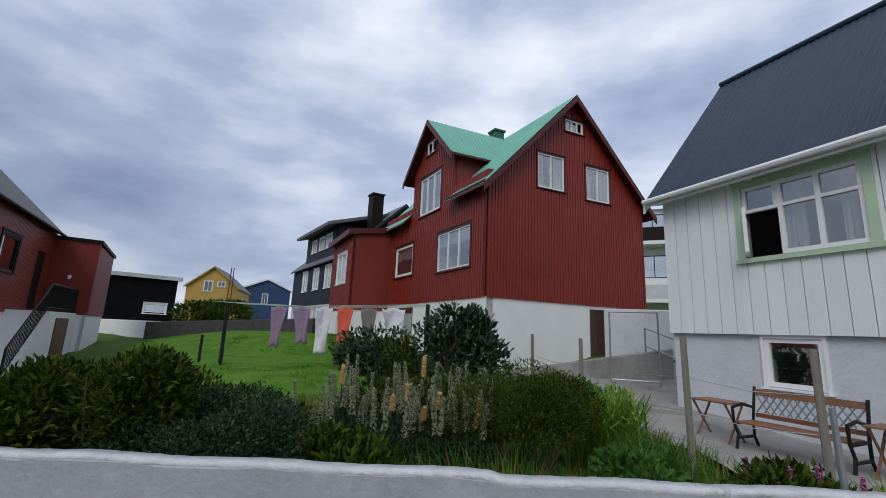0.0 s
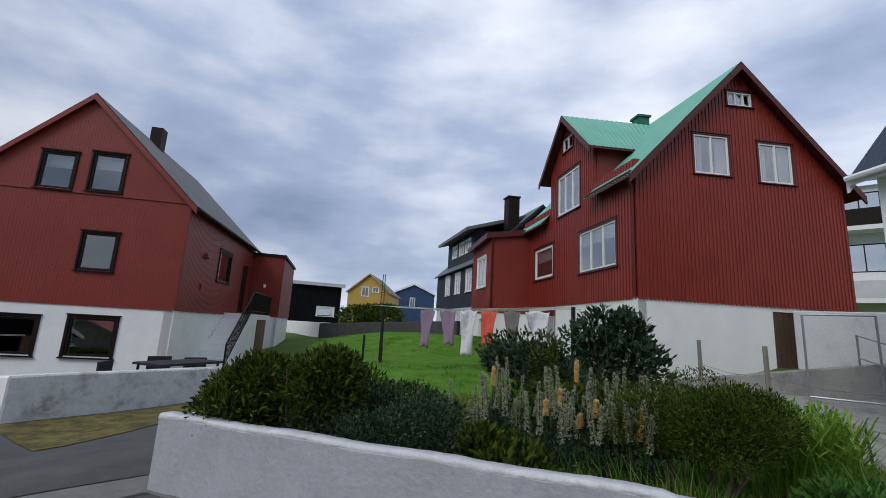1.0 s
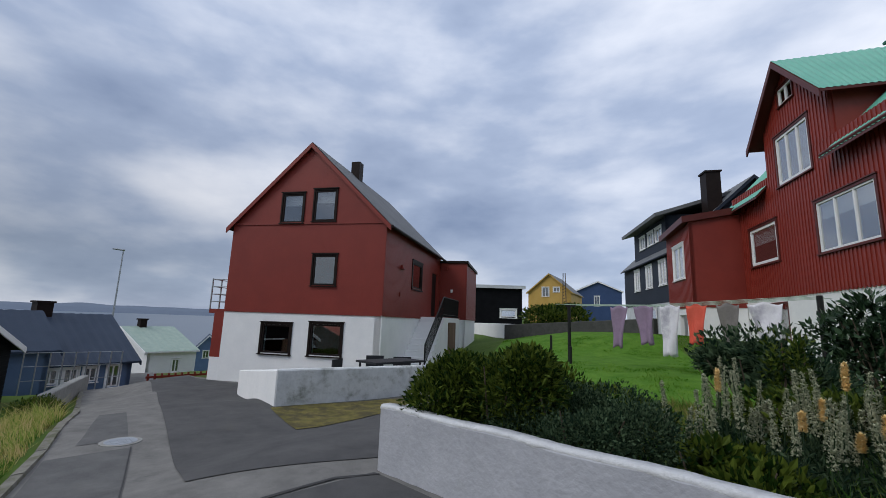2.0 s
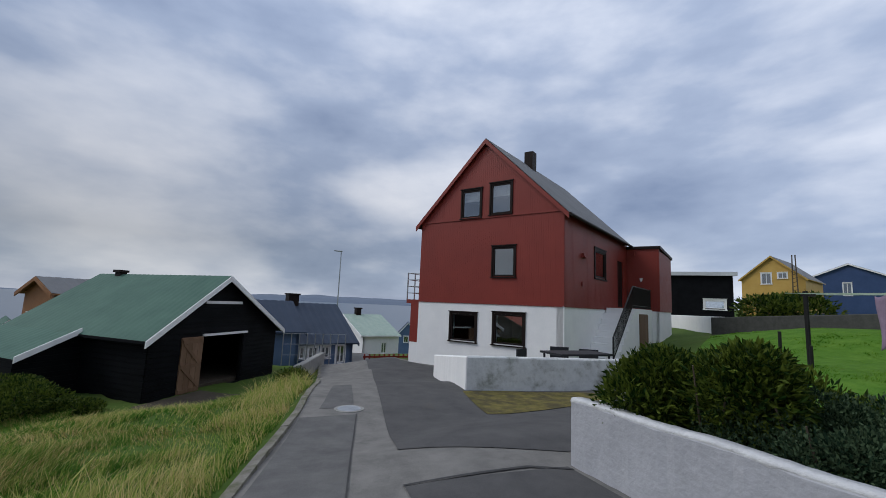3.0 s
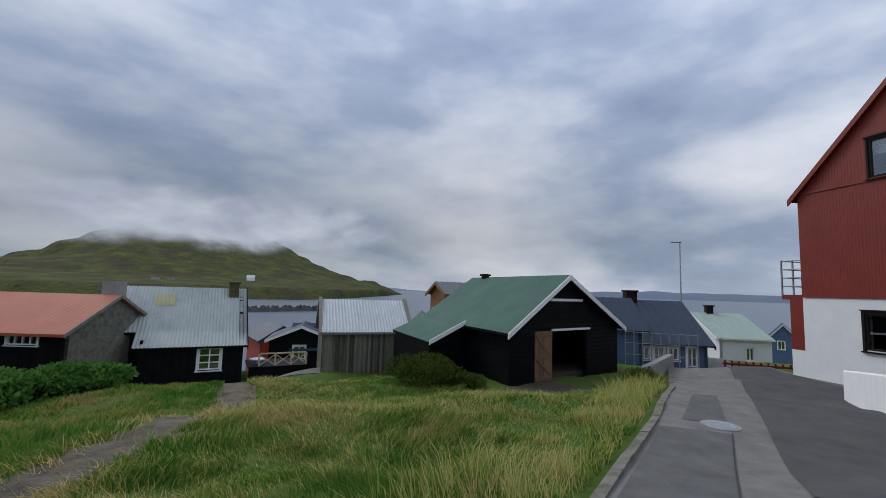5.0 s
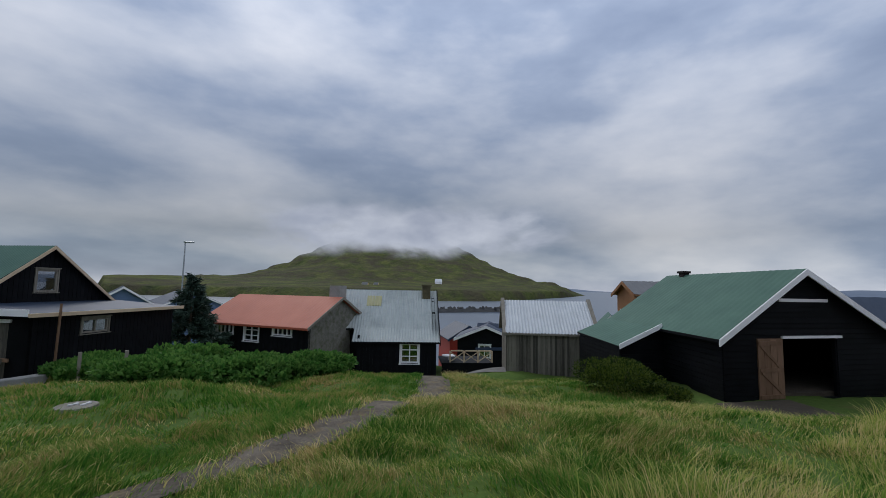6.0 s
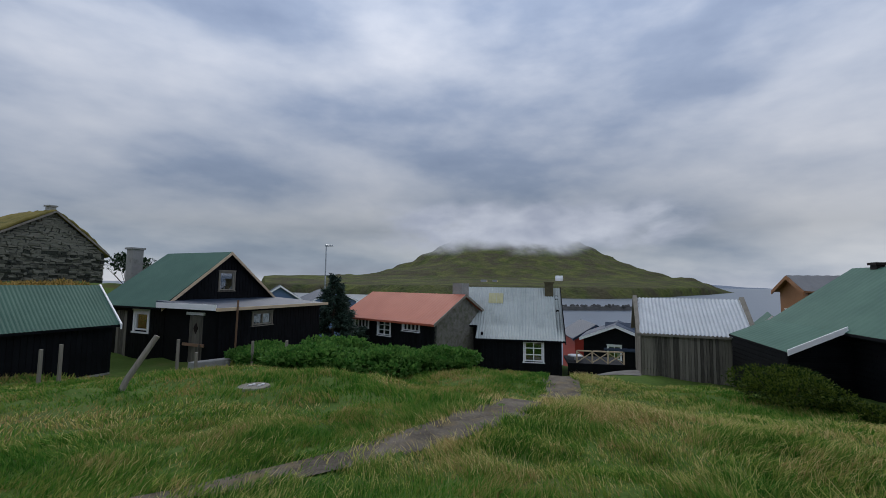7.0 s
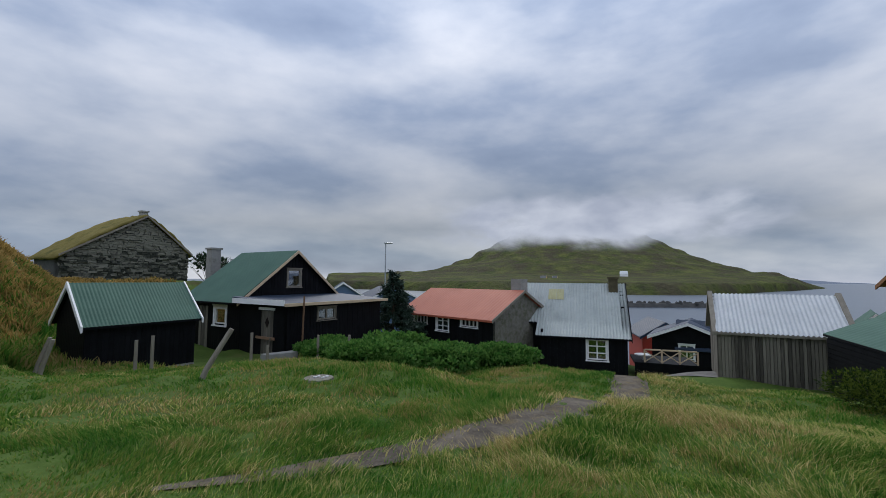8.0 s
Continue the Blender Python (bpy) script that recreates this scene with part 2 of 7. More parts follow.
LEAF1 = mat("mid_green_leaves", (0.011, 0.032, 0.005), (0.092, 0.125, 0.018), 0.55, 3, 20, 0, island=0.9, spec=0.08)
LEAF2 = mat("grey_green_leaves", (0.011, 0.029, 0.015), (0.074, 0.115, 0.06), 0.6, 3, 20, 0, island=0.9, spec=0.08)
LEAF3 = mat("dark_glossy_leaves", (0.008, 0.024, 0.010), (0.038, 0.072, 0.034), 0.35, 3, 20, 0, island=0.9, spec=0.25)
LEAF4 = mat("bright_green_leaves", (0.04, 0.125, 0.022), (0.11, 0.225, 0.05), 0.55, 3, 20, 0, island=0.8, spec=0.08)
LEAF5 = mat("yellow_green_blades", (0.12, 0.24, 0.025), (0.26, 0.38, 0.065), 0.5, 3, 20, 0, island=0.7, spec=0.08)
NEEDLE = mat("blue_green_needles", (0.012, 0.032, 0.020), (0.034, 0.066, 0.044), 0.7, 3, 20, 0, island=0.8)
LUPIN = mat("cream_yellow_petals", (0.78, 0.56, 0.22), (0.86, 0.70, 0.38), 0.6, 8, 40, 0, island=0.5)
SEEDHEAD = mat("grey_green_seed_pods", (0.26, 0.29, 0.18), (0.44, 0.45, 0.31), 0.7, 8, 40, 0, island=0.8)
PINK = mat("pink_petals", (0.45, 0.10, 0.28), (0.55, 0.2, 0.38), 0.6, 8, 40, 0, island=0.5)
TURF = mat("turf_roof", (0.12, 0.105, 0.03), (0.22, 0.18, 0.06), 0.95, 1.2, 14, 0.9, dirt=(0.045, 0.06, 0.015), dirt_at=0.58, bumpdist=0.08, spec=0.08)
BARK = mat("brown_bark", (0.06, 0.045, 0.032), (0.11, 0.085, 0.06), 0.9, 6, 30, 0.5)
NAVY = mat("slate_blue_cladding", (0.016, 0.022, 0.036), (0.026, 0.034, 0.052), 0.6, 1.2, 30, 0.1, spec=0.2)
MIDBLUE = mat("mid_blue_cladding", (0.07, 0.12, 0.22), (0.10, 0.16, 0.27), 0.6, 1.2, 30, 0.1)
YELLOW = mat("ochre_yellow_cladding", (0.44, 0.27, 0.055), (0.52, 0.34, 0.09), 0.6, 1.2, 30, 0.1)
DEEPBLUE = mat("deep_blue_cladding", (0.02, 0.05, 0.13), (0.035, 0.07, 0.17), 0.6, 1.2, 30, 0.1)
CLAYBROWN = mat("orange_brown_cladding", (0.20, 0.085, 0.028), (0.28, 0.13, 0.05), 0.6, 1.2, 30, 0.1)
CURTAIN = mat("pale_curtain_cloth", (0.50, 0.52, 0.54), (0.68, 0.69, 0.70), 0.9, 5, 60, 0.2, stretch=(1, 1, 0.1))
BLACKPLASTIC = mat("black_woven_plastic", (0.012, 0.013, 0.016), (0.025, 0.027, 0.03), 0.6, 8, 80, 0.4)
LILAC = mat("lilac_cloth", (0.20, 0.14, 0.21), (0.30, 0.22, 0.31), 0.9, 4, 60, 0.3)
WHITECLOTH = mat("white_patterned_cloth", (0.60, 0.58, 0.62), (0.76, 0.75, 0.78), 0.9, 4, 60, 0.3, dirt=(0.40, 0.37, 0.46), dirt_at=0.58)
REDCLOTH = mat("coral_red_cloth", (0.60, 0.085, 0.05), (0.72, 0.13, 0.085), 0.9, 4, 60, 0.3)
GREYCLOTH = mat("grey_brown_cloth", (0.13, 0.12, 0.11), (0.22, 0.2, 0.19), 0.9, 4, 60, 0.3)
ROCK = mat("dark_shore_rock", (0.03, 0.031, 0.031), (0.075, 0.075, 0.072), 0.9, 0.4, 4, 0.8)
BLUESIGN = mat("blue_sign_enamel", (0.03, 0.07, 0.25), (0.04, 0.09, 0.3), 0.4, 3, 30, 0)

for foliage in (GRASS1, GRASS2, GRASS3, LAWNBLADE, LEAF1, LEAF2, LEAF4, LEAF5, SEEDHEAD, LUPIN):
    thin(foliage, 0.4 if foliage in (GRASS1, GRASS2, GRASS3, LEAF4, LEAF5) else 0.25)


# ---------- building helpers ----------
class Plan:
    """A skewed plan: s runs along one wall, d goes in from it, z is the height."""

    def __init__(self, root, o, yaw_s, yaw_d):
        self.root, self.o = root, Vector((o[0], o[1], 0))
        self.u = Vector((math.cos(radians(yaw_s)), math.sin(radians(yaw_s)), 0))
        self.v = Vector((math.cos(radians(yaw_d)), math.sin(radians(yaw_d)), 0))
        self.ys, self.yd = yaw_s, yaw_d

    def world(self, s, d, z):
        return self.o + s * self.u + d * self.v + Vector((0, 0, z))

    def P(self, co):
        return self.world(*co) - self.root.location

    def turned(self, s, d, flip=False):
        """The plan of the neighbouring wall that starts at s, d and runs along d; flip: its inside is towards smaller s."""
        w = self.world(s, d, 0)
        return Plan(self.root, (w.x, w.y), self.yd, self.ys + (180 if flip else 0))

    def shifted(self, s, d):
        w = self.world(s, d, 0)
        return Plan(self.root, (w.x, w.y), self.ys, self.yd)


def thing(name, x, y, z, label, category, group="", kind=""):
    ob = new(name)
    ob.location = (x, y, z)
    ob.empty_display_size = 0.2
    return tagged(ob, label, category, group, kind)


def part(name, bm, material, parent=None, label="", plan=None, smooth=False):
    if plan is not None:
        for v in bm.verts:
            v.co = plan.P(v.co)
    bmesh.ops.recalc_face_normals(bm, faces=bm.faces)
    me = bpy.data.meshes.new(name)
    bm.to_mesh(me)
    bm.free()
    if smooth:
        me.shade_smooth()
    me.materials.append(material)
    ob = new(name, me)
    ob.parent = parent
    if label:
        ob["label"] = label
    return ob


def raw(name, verts, faces, material, parent=None, label=""):
    me = bpy.data.meshes.new(name)
    me.from_pydata([tuple(v) for v in verts], [], faces)
    me.materials.append(material)
    ob = new(name, me)
    ob.parent = parent
    if label:
        ob["label"] = label
    return ob


def box(bm, s0, s1, d0, d1, z0, z1):
    v = [bm.verts.new(c) for c in ((s0, d0, z0), (s1, d0, z0), (s1, d1, z0), (s0, d1, z0), (s0, d0, z1), (s1, d0, z1), (s1, d1, z1), (s0, d1, z1))]
    for f in ((0, 1, 2, 3), (4, 5, 6, 7), (0, 1, 5, 4), (1, 2, 6, 5), (2, 3, 7, 6), (3, 0, 4, 7)):
        bm.faces.new([v[i] for i in f])
    return v


def slab(bm, quad, thick):
    """A plate whose upper face is the given quad."""
    v = [bm.verts.new(c) for c in quad] + [bm.verts.new((c[0], c[1], c[2] - thick)) for c in quad]
    for f in ((0, 1, 2, 3), (4, 5, 6, 7), (0, 1, 5, 4), (1, 2, 6, 5), (2, 3, 7, 6), (3, 0, 4, 7)):
        bm.faces.new([v[i] for i in f])


def rod(bm, a, b, r, n=6, r2=None):
    a, b = Vector(a), Vector(b)
    q = (b - a).to_track_quat("Z", "Y")
    r2 = r if r2 is None else r2
    rings = []
    for c, rr in ((a, r), (b, r2)):
        rings.append([bm.verts.new(c + q @ Vector((rr * math.cos(2 * math.pi * i / n), rr * math.sin(2 * math.pi * i / n), 0))) for i in range(n)])
    for i in range(n):
        bm.faces.new((rings[0][i], rings[0][(i + 1) % n], rings[1][(i + 1) % n], rings[1][i]))
    bm.faces.new(rings[0])
    bm.faces.new(rings[1])


def rods(name, pairs, r, material, parent=None, label="", n=6):
    bm = bmesh.new()
    for a, b in pairs:
        rod(bm, a, b, r, n)
    return part(name, bm, material, parent, label)


def clip(bm, s0, z0, s1, z1):
    """Keeps what lies under the line from s0, z0 to s1, z1, with s1 > s0."""
    bmesh.ops.bisect_plane(bm, geom=bm.verts[:] + bm.edges[:] + bm.faces[:], plane_co=(s0, 0, z0), plane_no=(-(z1 - z0), 0, s1 - s0), clear_outer=True)


def cells(bm, s0, s1, z0, z1, holes, d0, d1):
    ss = sorted({s0, s1, *[min(max(h[i], s0), s1) for h in holes for i in (0, 1)]})
    for a, b in zip(ss, ss[1:]):
        mid = (a + b) / 2
        cuts = sorted((max(h[2], z0), min(h[3], z1)) for h in holes if h[0] < mid < h[1] and h[3] > z0 and h[2] < z1)
        low = z0
        for c0, c1 in cuts:
            if c0 > low + 1e-4:
                box(bm, a, b, d0, d1, low, c0)
            low = max(low, c1)
        if z1 > low + 1e-4:
            box(bm, a, b, d0, d1, low, z1)


def loose(bm):
    """The separate pieces of a bmesh, each as a bmesh of its own."""
    left, out = set(bm.verts), []
    while left:
        todo = [left.pop()]
        group = set(todo)
        while todo:
            for e in todo.pop().link_edges:
                for v in e.verts:
                    if v in left:
                        left.discard(v)
                        group.add(v)
                        todo.append(v)
        b = bmesh.new()
        m = {v: b.verts.new(v.co) for v in group}
        for f in {f for v in group for f in v.link_faces}:
            b.faces.new([m[v] for v in f.verts])
        out.append(b)
    bm.free()
    return out


def wall(name, plan, root, material, s0, s1, z0, z1, holes=(), gable=None, thick=0.18, d=0.0, label=""):
    """gable: s, z of left eave, peak, right eave."""
    bm = bmesh.new()
    cells(bm, s0, s1, z0, max(z1, gable[3] if gable else z1), holes, d, d + thick)
    bmesh.ops.remove_doubles(bm, verts=bm.verts, dist=1e-4)
    if gable:
        a, za, p, zp, b, zb = gable
        clip(bm, a, za, p, zp)
        clip(bm, p, zp, b, zb)
    return part(name, bm, material, root, label, plan)


def ribs(name, plan, root, material, s0, s1, z0, z1, pitch, wide, deep, holes=(), gable=None, level=False, label=""):
    """Upright ribs, or level boards, proud of the wall, kept out of the openings."""
    top = gable[3] if gable else z1
    if name.endswith("boards"):
        at, end = (z0, top) if level else (s0, s1)
        while at + wide * .5 < end:
            bm = bmesh.new()
            a, b, c, d = (s0, s1, at, min(at + wide, top)) if level else (at, min(at + wide, s1), z0, top)
            cells(bm, a, b, c, d, holes, -deep, 0.004)
            bmesh.ops.remove_doubles(bm, verts=bm.verts, dist=1e-4)
            if gable:
                clip(bm, gable[0], gable[1], gable[2], gable[3])
                clip(bm, gable[2], gable[3], gable[4], gable[5])
            for piece in loose(bm):
                part("board", piece, material, root, "", plan)
            at += pitch
        return None
    bm = bmesh.new()
    if level:
        z = z0
        while z < top:
            cells(bm, s0, s1, z, min(z + wide, top), holes, -deep, 0.004)
            z += pitch
    else:
        s = s0 + 0.02
        while s + wide < s1:
            cells(bm, s, s + wide, z0, top, holes, -deep, 0.004)
            s += pitch
    if gable:
        a, za, p, zp, b, zb = gable
        clip(bm, a, za, p, zp)
        clip(bm, p, zp, b, zb)
    return part(name, bm, material, root, label, plan)


def sheet_roof(name, plan, root, material, e0, e1, r0, r1, pitch=0.16, amp=0.016, under=None, label="", thick=0.07):
    """A corrugated roof plane: eave from e0 to e1, ridge from r0 to r1 (s, d, z)."""
    e0, e1, r0, r1 = (Vector(c) for c in (e0, e1, r0, r1))
    n = max(4, int((e1 - e0).length / pitch) * 4)
    bm = bmesh.new()
    rows = []
    for a, b in ((e0, e1), (r0, r1)):
        rows.append([bm.verts.new(a.lerp(b, i / n) + Vector((0, 0, amp * math.sin(i * math.pi / 2 + 0.4)))) for i in range(n + 1)])
    for i in range(n):
        bm.faces.new((rows[0][i], rows[0][i + 1], rows[1][i + 1], rows[1][i]))
    ob = part(name, bm, material, root, label, plan)
    bm = bmesh.new()
    dz = Vector((0, 0, amp + 0.006))
    slab(bm, [e0 - dz, e1 - dz, r1 - dz, r0 - dz], thick)
    part("roof_deck", bm, under or material, root, "", plan)
    return ob


def bar(bm, s0, z0, s1, z1, h, d0, d1):
    """A sloping board in the plane of a gable; h: its upright depth, hanging down."""
    v = [bm.verts.new(c) for c in ((s0, d0, z0), (s1, d0, z1), (s1, d0, z1 - h), (s0, d0, z0 - h), (s0, d1, z0), (s1, d1, z1), (s1, d1, z1 - h), (s0, d1, z0 - h))]
    for f in ((0, 1, 2, 3), (4, 5, 6, 7), (0, 1, 5, 4), (1, 2, 6, 5), (2, 3, 7, 6), (3, 0, 4, 7)):
        bm.faces.new([v[i] for i in f])


def barge(plan, root, material, gable, d0, thick=0.05, h=0.2, over=0.3, label=""):
    a, za, p, zp, b, zb = gable
    for s, z in ((a, za), (b, zb)):
        k = (zp - z) / abs(p - s)
        o = s - over if s < p else s + over
        bm = bmesh.new()
        bar(bm, o, z - k * over + 0.075, p, zp + 0.075, h, d0, d0 + thick)
        part("barge_board", bm, material, root, label, plan)


def window(plan, root, s0, s1, z0, z1, cols=1, rows=1, frame_mat=None, casing=None, cw=0.09, blind=0.0, bar_w=0.055, sill=True, curtain=False, crossbar=None):
    """A window in an opening of the wall: frame with glazing bars, panes, casing and sill."""
    frame_mat = frame_mat or TRIMW
    bm = bmesh.new()
    d0, d1 = -0.012, 0.07
    w = bar_w
    xs = [s0 + (s1 - s0) * i / cols for i in range(cols + 1)]
    zs = [z0 + (z1 - z0) * i / rows for i in range(rows + 1)]
    if crossbar:
        zs = [z0, z0 + (z1 - z0) * crossbar, z1]
    cs = [s0] + [x for i in range(cols) for x in (xs[i] + (w if i == 0 else w * .5), xs[i + 1] - (w if i == cols - 1 else w * .5))] + [s1]
    cz = [z0] + [z for i in range(len(zs) - 1) for z in (zs[i] + (w if i == 0 else w * .4), zs[i + 1] - (w if i == len(zs) - 2 else w * .4))] + [z1]
    for i in range(len(cs) - 1):
        for k in range(len(cz) - 1):
            if not (i % 2 and k % 2):
                box(bm, cs[i], cs[i + 1], d0, d1, cz[k], cz[k + 1])
    bmesh.ops.remove_doubles(bm, verts=bm.verts, dist=1e-4)
    win = part("window", bm, frame_mat, root, "", plan)
    for i in range(cols):
        for j in range(len(zs) - 1):
            bm = bmesh.new()
            box(bm, xs[i] + w * 0.4, xs[i + 1] - w * 0.4, 0.026, 0.032, zs[j] + w * 0.3, zs[j + 1] - w * 0.3)
            pane = part("pane", bm, GLASS, win, "", plan)
            pane.visible_shadow = False
    if casing:
        bm = bmesh.new()
        o = -0.04
        box(bm, s0 - cw, s0 - 0.002, o, 0.0, z0 - cw * 0.5, z1 + cw)
        box(bm, s1 + 0.002, s1 + cw, o, 0.0, z0 - cw * 0.5, z1 + cw)
        box(bm, s0 - 0.002, s1 + 0.002, o, 0.0, z1 + 0.002, z1 + cw)
        box(bm, s0 - cw - 0.03, s1 + cw + 0.03, o - 0.03, 0.0, z1 + cw, z1 + cw + 0.035)
        part("casing", bm, casing, win, "", plan)
        if sill:
            bm = bmesh.new()
            box(bm, s0 - cw - 0.03, s1 + cw + 0.03, o - 0.04, 0.0, z0 - cw, z0 - cw * 0.5)
            part("sill", bm, casing, win, "", plan)
    if blind:
        bm = bmesh.new()
        box(bm, s0 + w, s1 - w, 0.10, 0.11, z1 - (z1 - z0) * blind, z1)
        part("blind", bm, CURTAIN, win, "pale roller blind half drawn", plan)
    if curtain:
        for a, b in ((s0, s0 + (s1 - s0) * 0.3), (s1 - (s1 - s0) * 0.3, s1)):
            bm = bmesh.new()
            n = 16
            vs = [[bm.verts.new((a + (b - a) * i / n, 0.14 + 0.025 * math.sin(i * 1.9), z)) for i in range(n + 1)] for z in (z0, z1)]
            for i in range(n):
                bm.faces.new((vs[0][i], vs[0][i + 1], vs[1][i + 1], vs[1][i]))
            part("curtain", bm, CURTAIN, win, "pale gathered curtain", plan)
    return win


def board_door(plan, root, s0, s1, z0, z1, material, n=5, d=-0.02, label="", name="door"):
    bm = bmesh.new()
    box(bm, s0, s1, d + 0.03, d + 0.05, z0, z1)
    dr = part(name, bm, material, root, label, plan)
    w = (s1 - s0) / n
    for i in range(n):
        bm = bmesh.new()
        box(bm, s0 + i * w + 0.006, s0 + (i + 1) * w - 0.006, d, d + 0.032, z0 + 0.01, z1 - 0.01)
        part("plank", bm, material, dr, "", plan)
    return dr


def chimney(plan, root, s, d, w, z0, z1, material, cap=True, label=""):
    bm = bmesh.new()
    box(bm, s - w / 2, s + w / 2, d - w / 2, d + w / 2, z0, z1)
    c = part("chimney", bm, material, root, label, plan)
    if cap:
        bm = bmesh.new()
        box(bm, s - w / 2 - 0.06, s + w / 2 + 0.06, d - w / 2 - 0.06, d + w / 2 + 0.06, z1, z1 + 0.09)
        part("cap", bm, material, c, "", plan)


# ---------- ground ----------
NEAR_HEIGHTS = [(0, 0, 0), (3, -.5, .05), (-3.5, 2.5, -.02), (-7.2, 1, -.35), (-8.8, 3.9, -.4), (-12.3, 4.5, -.62), (-17.7, 5.6, -1.0), (-13.8, -3.2, -1.42), (-18.5, .5, -1.5), (-16, -11.7, -2.2), (-19, -9, -2.3), (-12.9, -18.5, -3.0), (-16, -16, -3.1), (-7.8, -24.5, -2.6), (-1.2, -9.4, -.55), (-2.3, -5, -.35), (.75, -20.4, -1.65), (4.5, -16, -1.2), (1.9, -18, -1.6), (7, -32, 1.2), (-5, -3.5, -.5), (-9, -8, -1.35), (-6, -13, -1.5)]
WIDE_HEIGHTS = [(1.2, 13.5, .45), (7, 15.9, 1.0), (2.8, 4.5, .25), (0, 6, .3), (-4, 12, .5), (-7, 20, 1.3), (4.7, 8.8, .2), (4.6, 5.9, .0), (4.9, 4.6, .05), (-25, 3, -2.0), (-42, 8, -6), (-70, 0, -13.5), (-40, -30, -10), (-15, -45, -9), (-25, -20, -6), (-31, -26, -9), (10, -5, .5), (16, 5, 1), (9, -14, 1.2), (14, -22, 2), (-20, 40, 1.6), (-19, 27, .8), (-26, 33, 1.0), (-35, 35, 2), (10, 30, 3), (-60, 45, -3), (20, -45, 0), (-2, -2, 0)]
CTRL = np.array(NEAR_HEIGHTS + WIDE_HEIGHTS, float)
SEA = -14.0
KERBLINE = [(14, -3.6), (4, -2.4), (-1.5, -1.3), (-3.89, -.57), (-5.53, -.25), (-7.58, .24), (-11.8, 1.02), (-19, 1.9), (-27, 2.9), (-34, 4.2)]


def sstep(x, a, b):
    t = np.clip((x - a) / (b - a), 0, 1)
    return t * t * (3 - 2 * t)


def heights(x, y):
    x, y = np.atleast_1d(np.asarray(x, float)), np.atleast_1d(np.asarray(y, float))
    top = np.zeros(x.shape)
    low = np.zeros(x.shape)
    for cx, cy, cz in CTRL:
        w = ((x - cx) ** 2 + (y - cy) ** 2 + 0.4) ** -1.8
        top += w * cz
        low += w
    z = top / low
    # a grassy mound beside the small shed
    z = z + 2.2 * np.exp(-((x - 11.5) ** 2 / 14 + (y + 21.5) ** 2 / 16))
    r = np.hypot(x, y)
    out = sstep((-0.8 * x - 0.6 * y) / np.maximum(r, 1), 0.05, 0.4)
    far = 3.0 * (1 - out) - 25.0 * out
    k = sstep(r, 42, 95)
    return z * (1 - k) + far * k


def value_noise(x, y, cell, seed):
    """Smooth random bumps, 0 to 1, on a grid of the given cell."""
    g = np.random.default_rng(seed).uniform(0, 1, (256, 256))
    u, v = np.asarray(x) / cell + 500, np.asarray(y) / cell + 500
    i, j = np.floor(u).astype(int), np.floor(v).astype(int)
    a, b = u - i, v - j
    a, b = a * a * (3 - 2 * a), b * b * (3 - 2 * b)
    i0, i1, j0, j1 = i % 256, (i + 1) % 256, j % 256, (j + 1) % 256
    return (g[i0, j0] * (1 - a) + g[i1, j0] * a) * (1 - b) + (g[i0, j1] * (1 - a) + g[i1, j1] * a) * b


def kerb_y(x):
    pts = np.array(KERBLINE[::-1])
    return np.interp(x, pts[:, 0], pts[:, 1])


def path_mid(x):
    return np.interp(x, [-12.2, -8.7, -6, -3.7, -2.2, -1.1, -.35, .6], [-12.8, -8.95, -7.05, -5.5, -5.05, -4.95, -4.82, -4.8])


def path_half(x):
    return np.interp(x, [-12, -8.7, -6, -3.7, -2.2, -1.1, -.3, .6, 1.5], [.62, .5, .47, .4, .28, .2, .12, 0, -1])


def tussocks(x, y):
    """Lumps of matted turf on the field, none on the lane or the path."""
    far_from = np.minimum(kerb_y(x) - .35 - y, np.abs(y - path_mid(x)) - path_half(x) - .1)
    m = sstep(far_from, 0, .7) * ((x > -11.2) | (y < -4.2)) * sstep(np.hypot(x + 1.2, y + 9.5), .3, .9) * (np.hypot(x, y) < 40) * sstep(np.hypot(x, y), 1.2, 2.4)
    return m * (.16 * value_noise(x, y, .8, 21) + .12 * value_noise(x, y, 1.9, 22) - .13)


def gz(x, y):
    return float(heights(x, y)[0])


def ground_sheet():
    n = 300
    t = np.linspace(-1, 1, n)
    ax = 32 * t + 4200 * t**9
    gx, gy = np.meshgrid(ax, ax - 3)
    z = heights(gx.ravel(), gy.ravel())
    rr = np.hypot(gx.ravel(), gy.ravel())
    rng = np.random.default_rng(3)
    z = z + np.where(rr < 60, rng.normal(0, 0.012, z.shape), 0) + tussocks(gx.ravel(), gy.ravel())
    verts = np.column_stack([gx.ravel(), gy.ravel(), z])
    i = np.arange(n * n).reshape(n, n)
    faces = np.column_stack([i[:-1, :-1].ravel(), i[:-1, 1:].ravel(), i[1:, 1:].ravel(), i[1:, :-1].ravel()])
    ob = raw("ground", verts, faces.tolist(), SOIL)
    ob.data.shade_smooth()
    tagged(ob, "grassy village ground of uneven soil and turf", "ground", kind="structure")


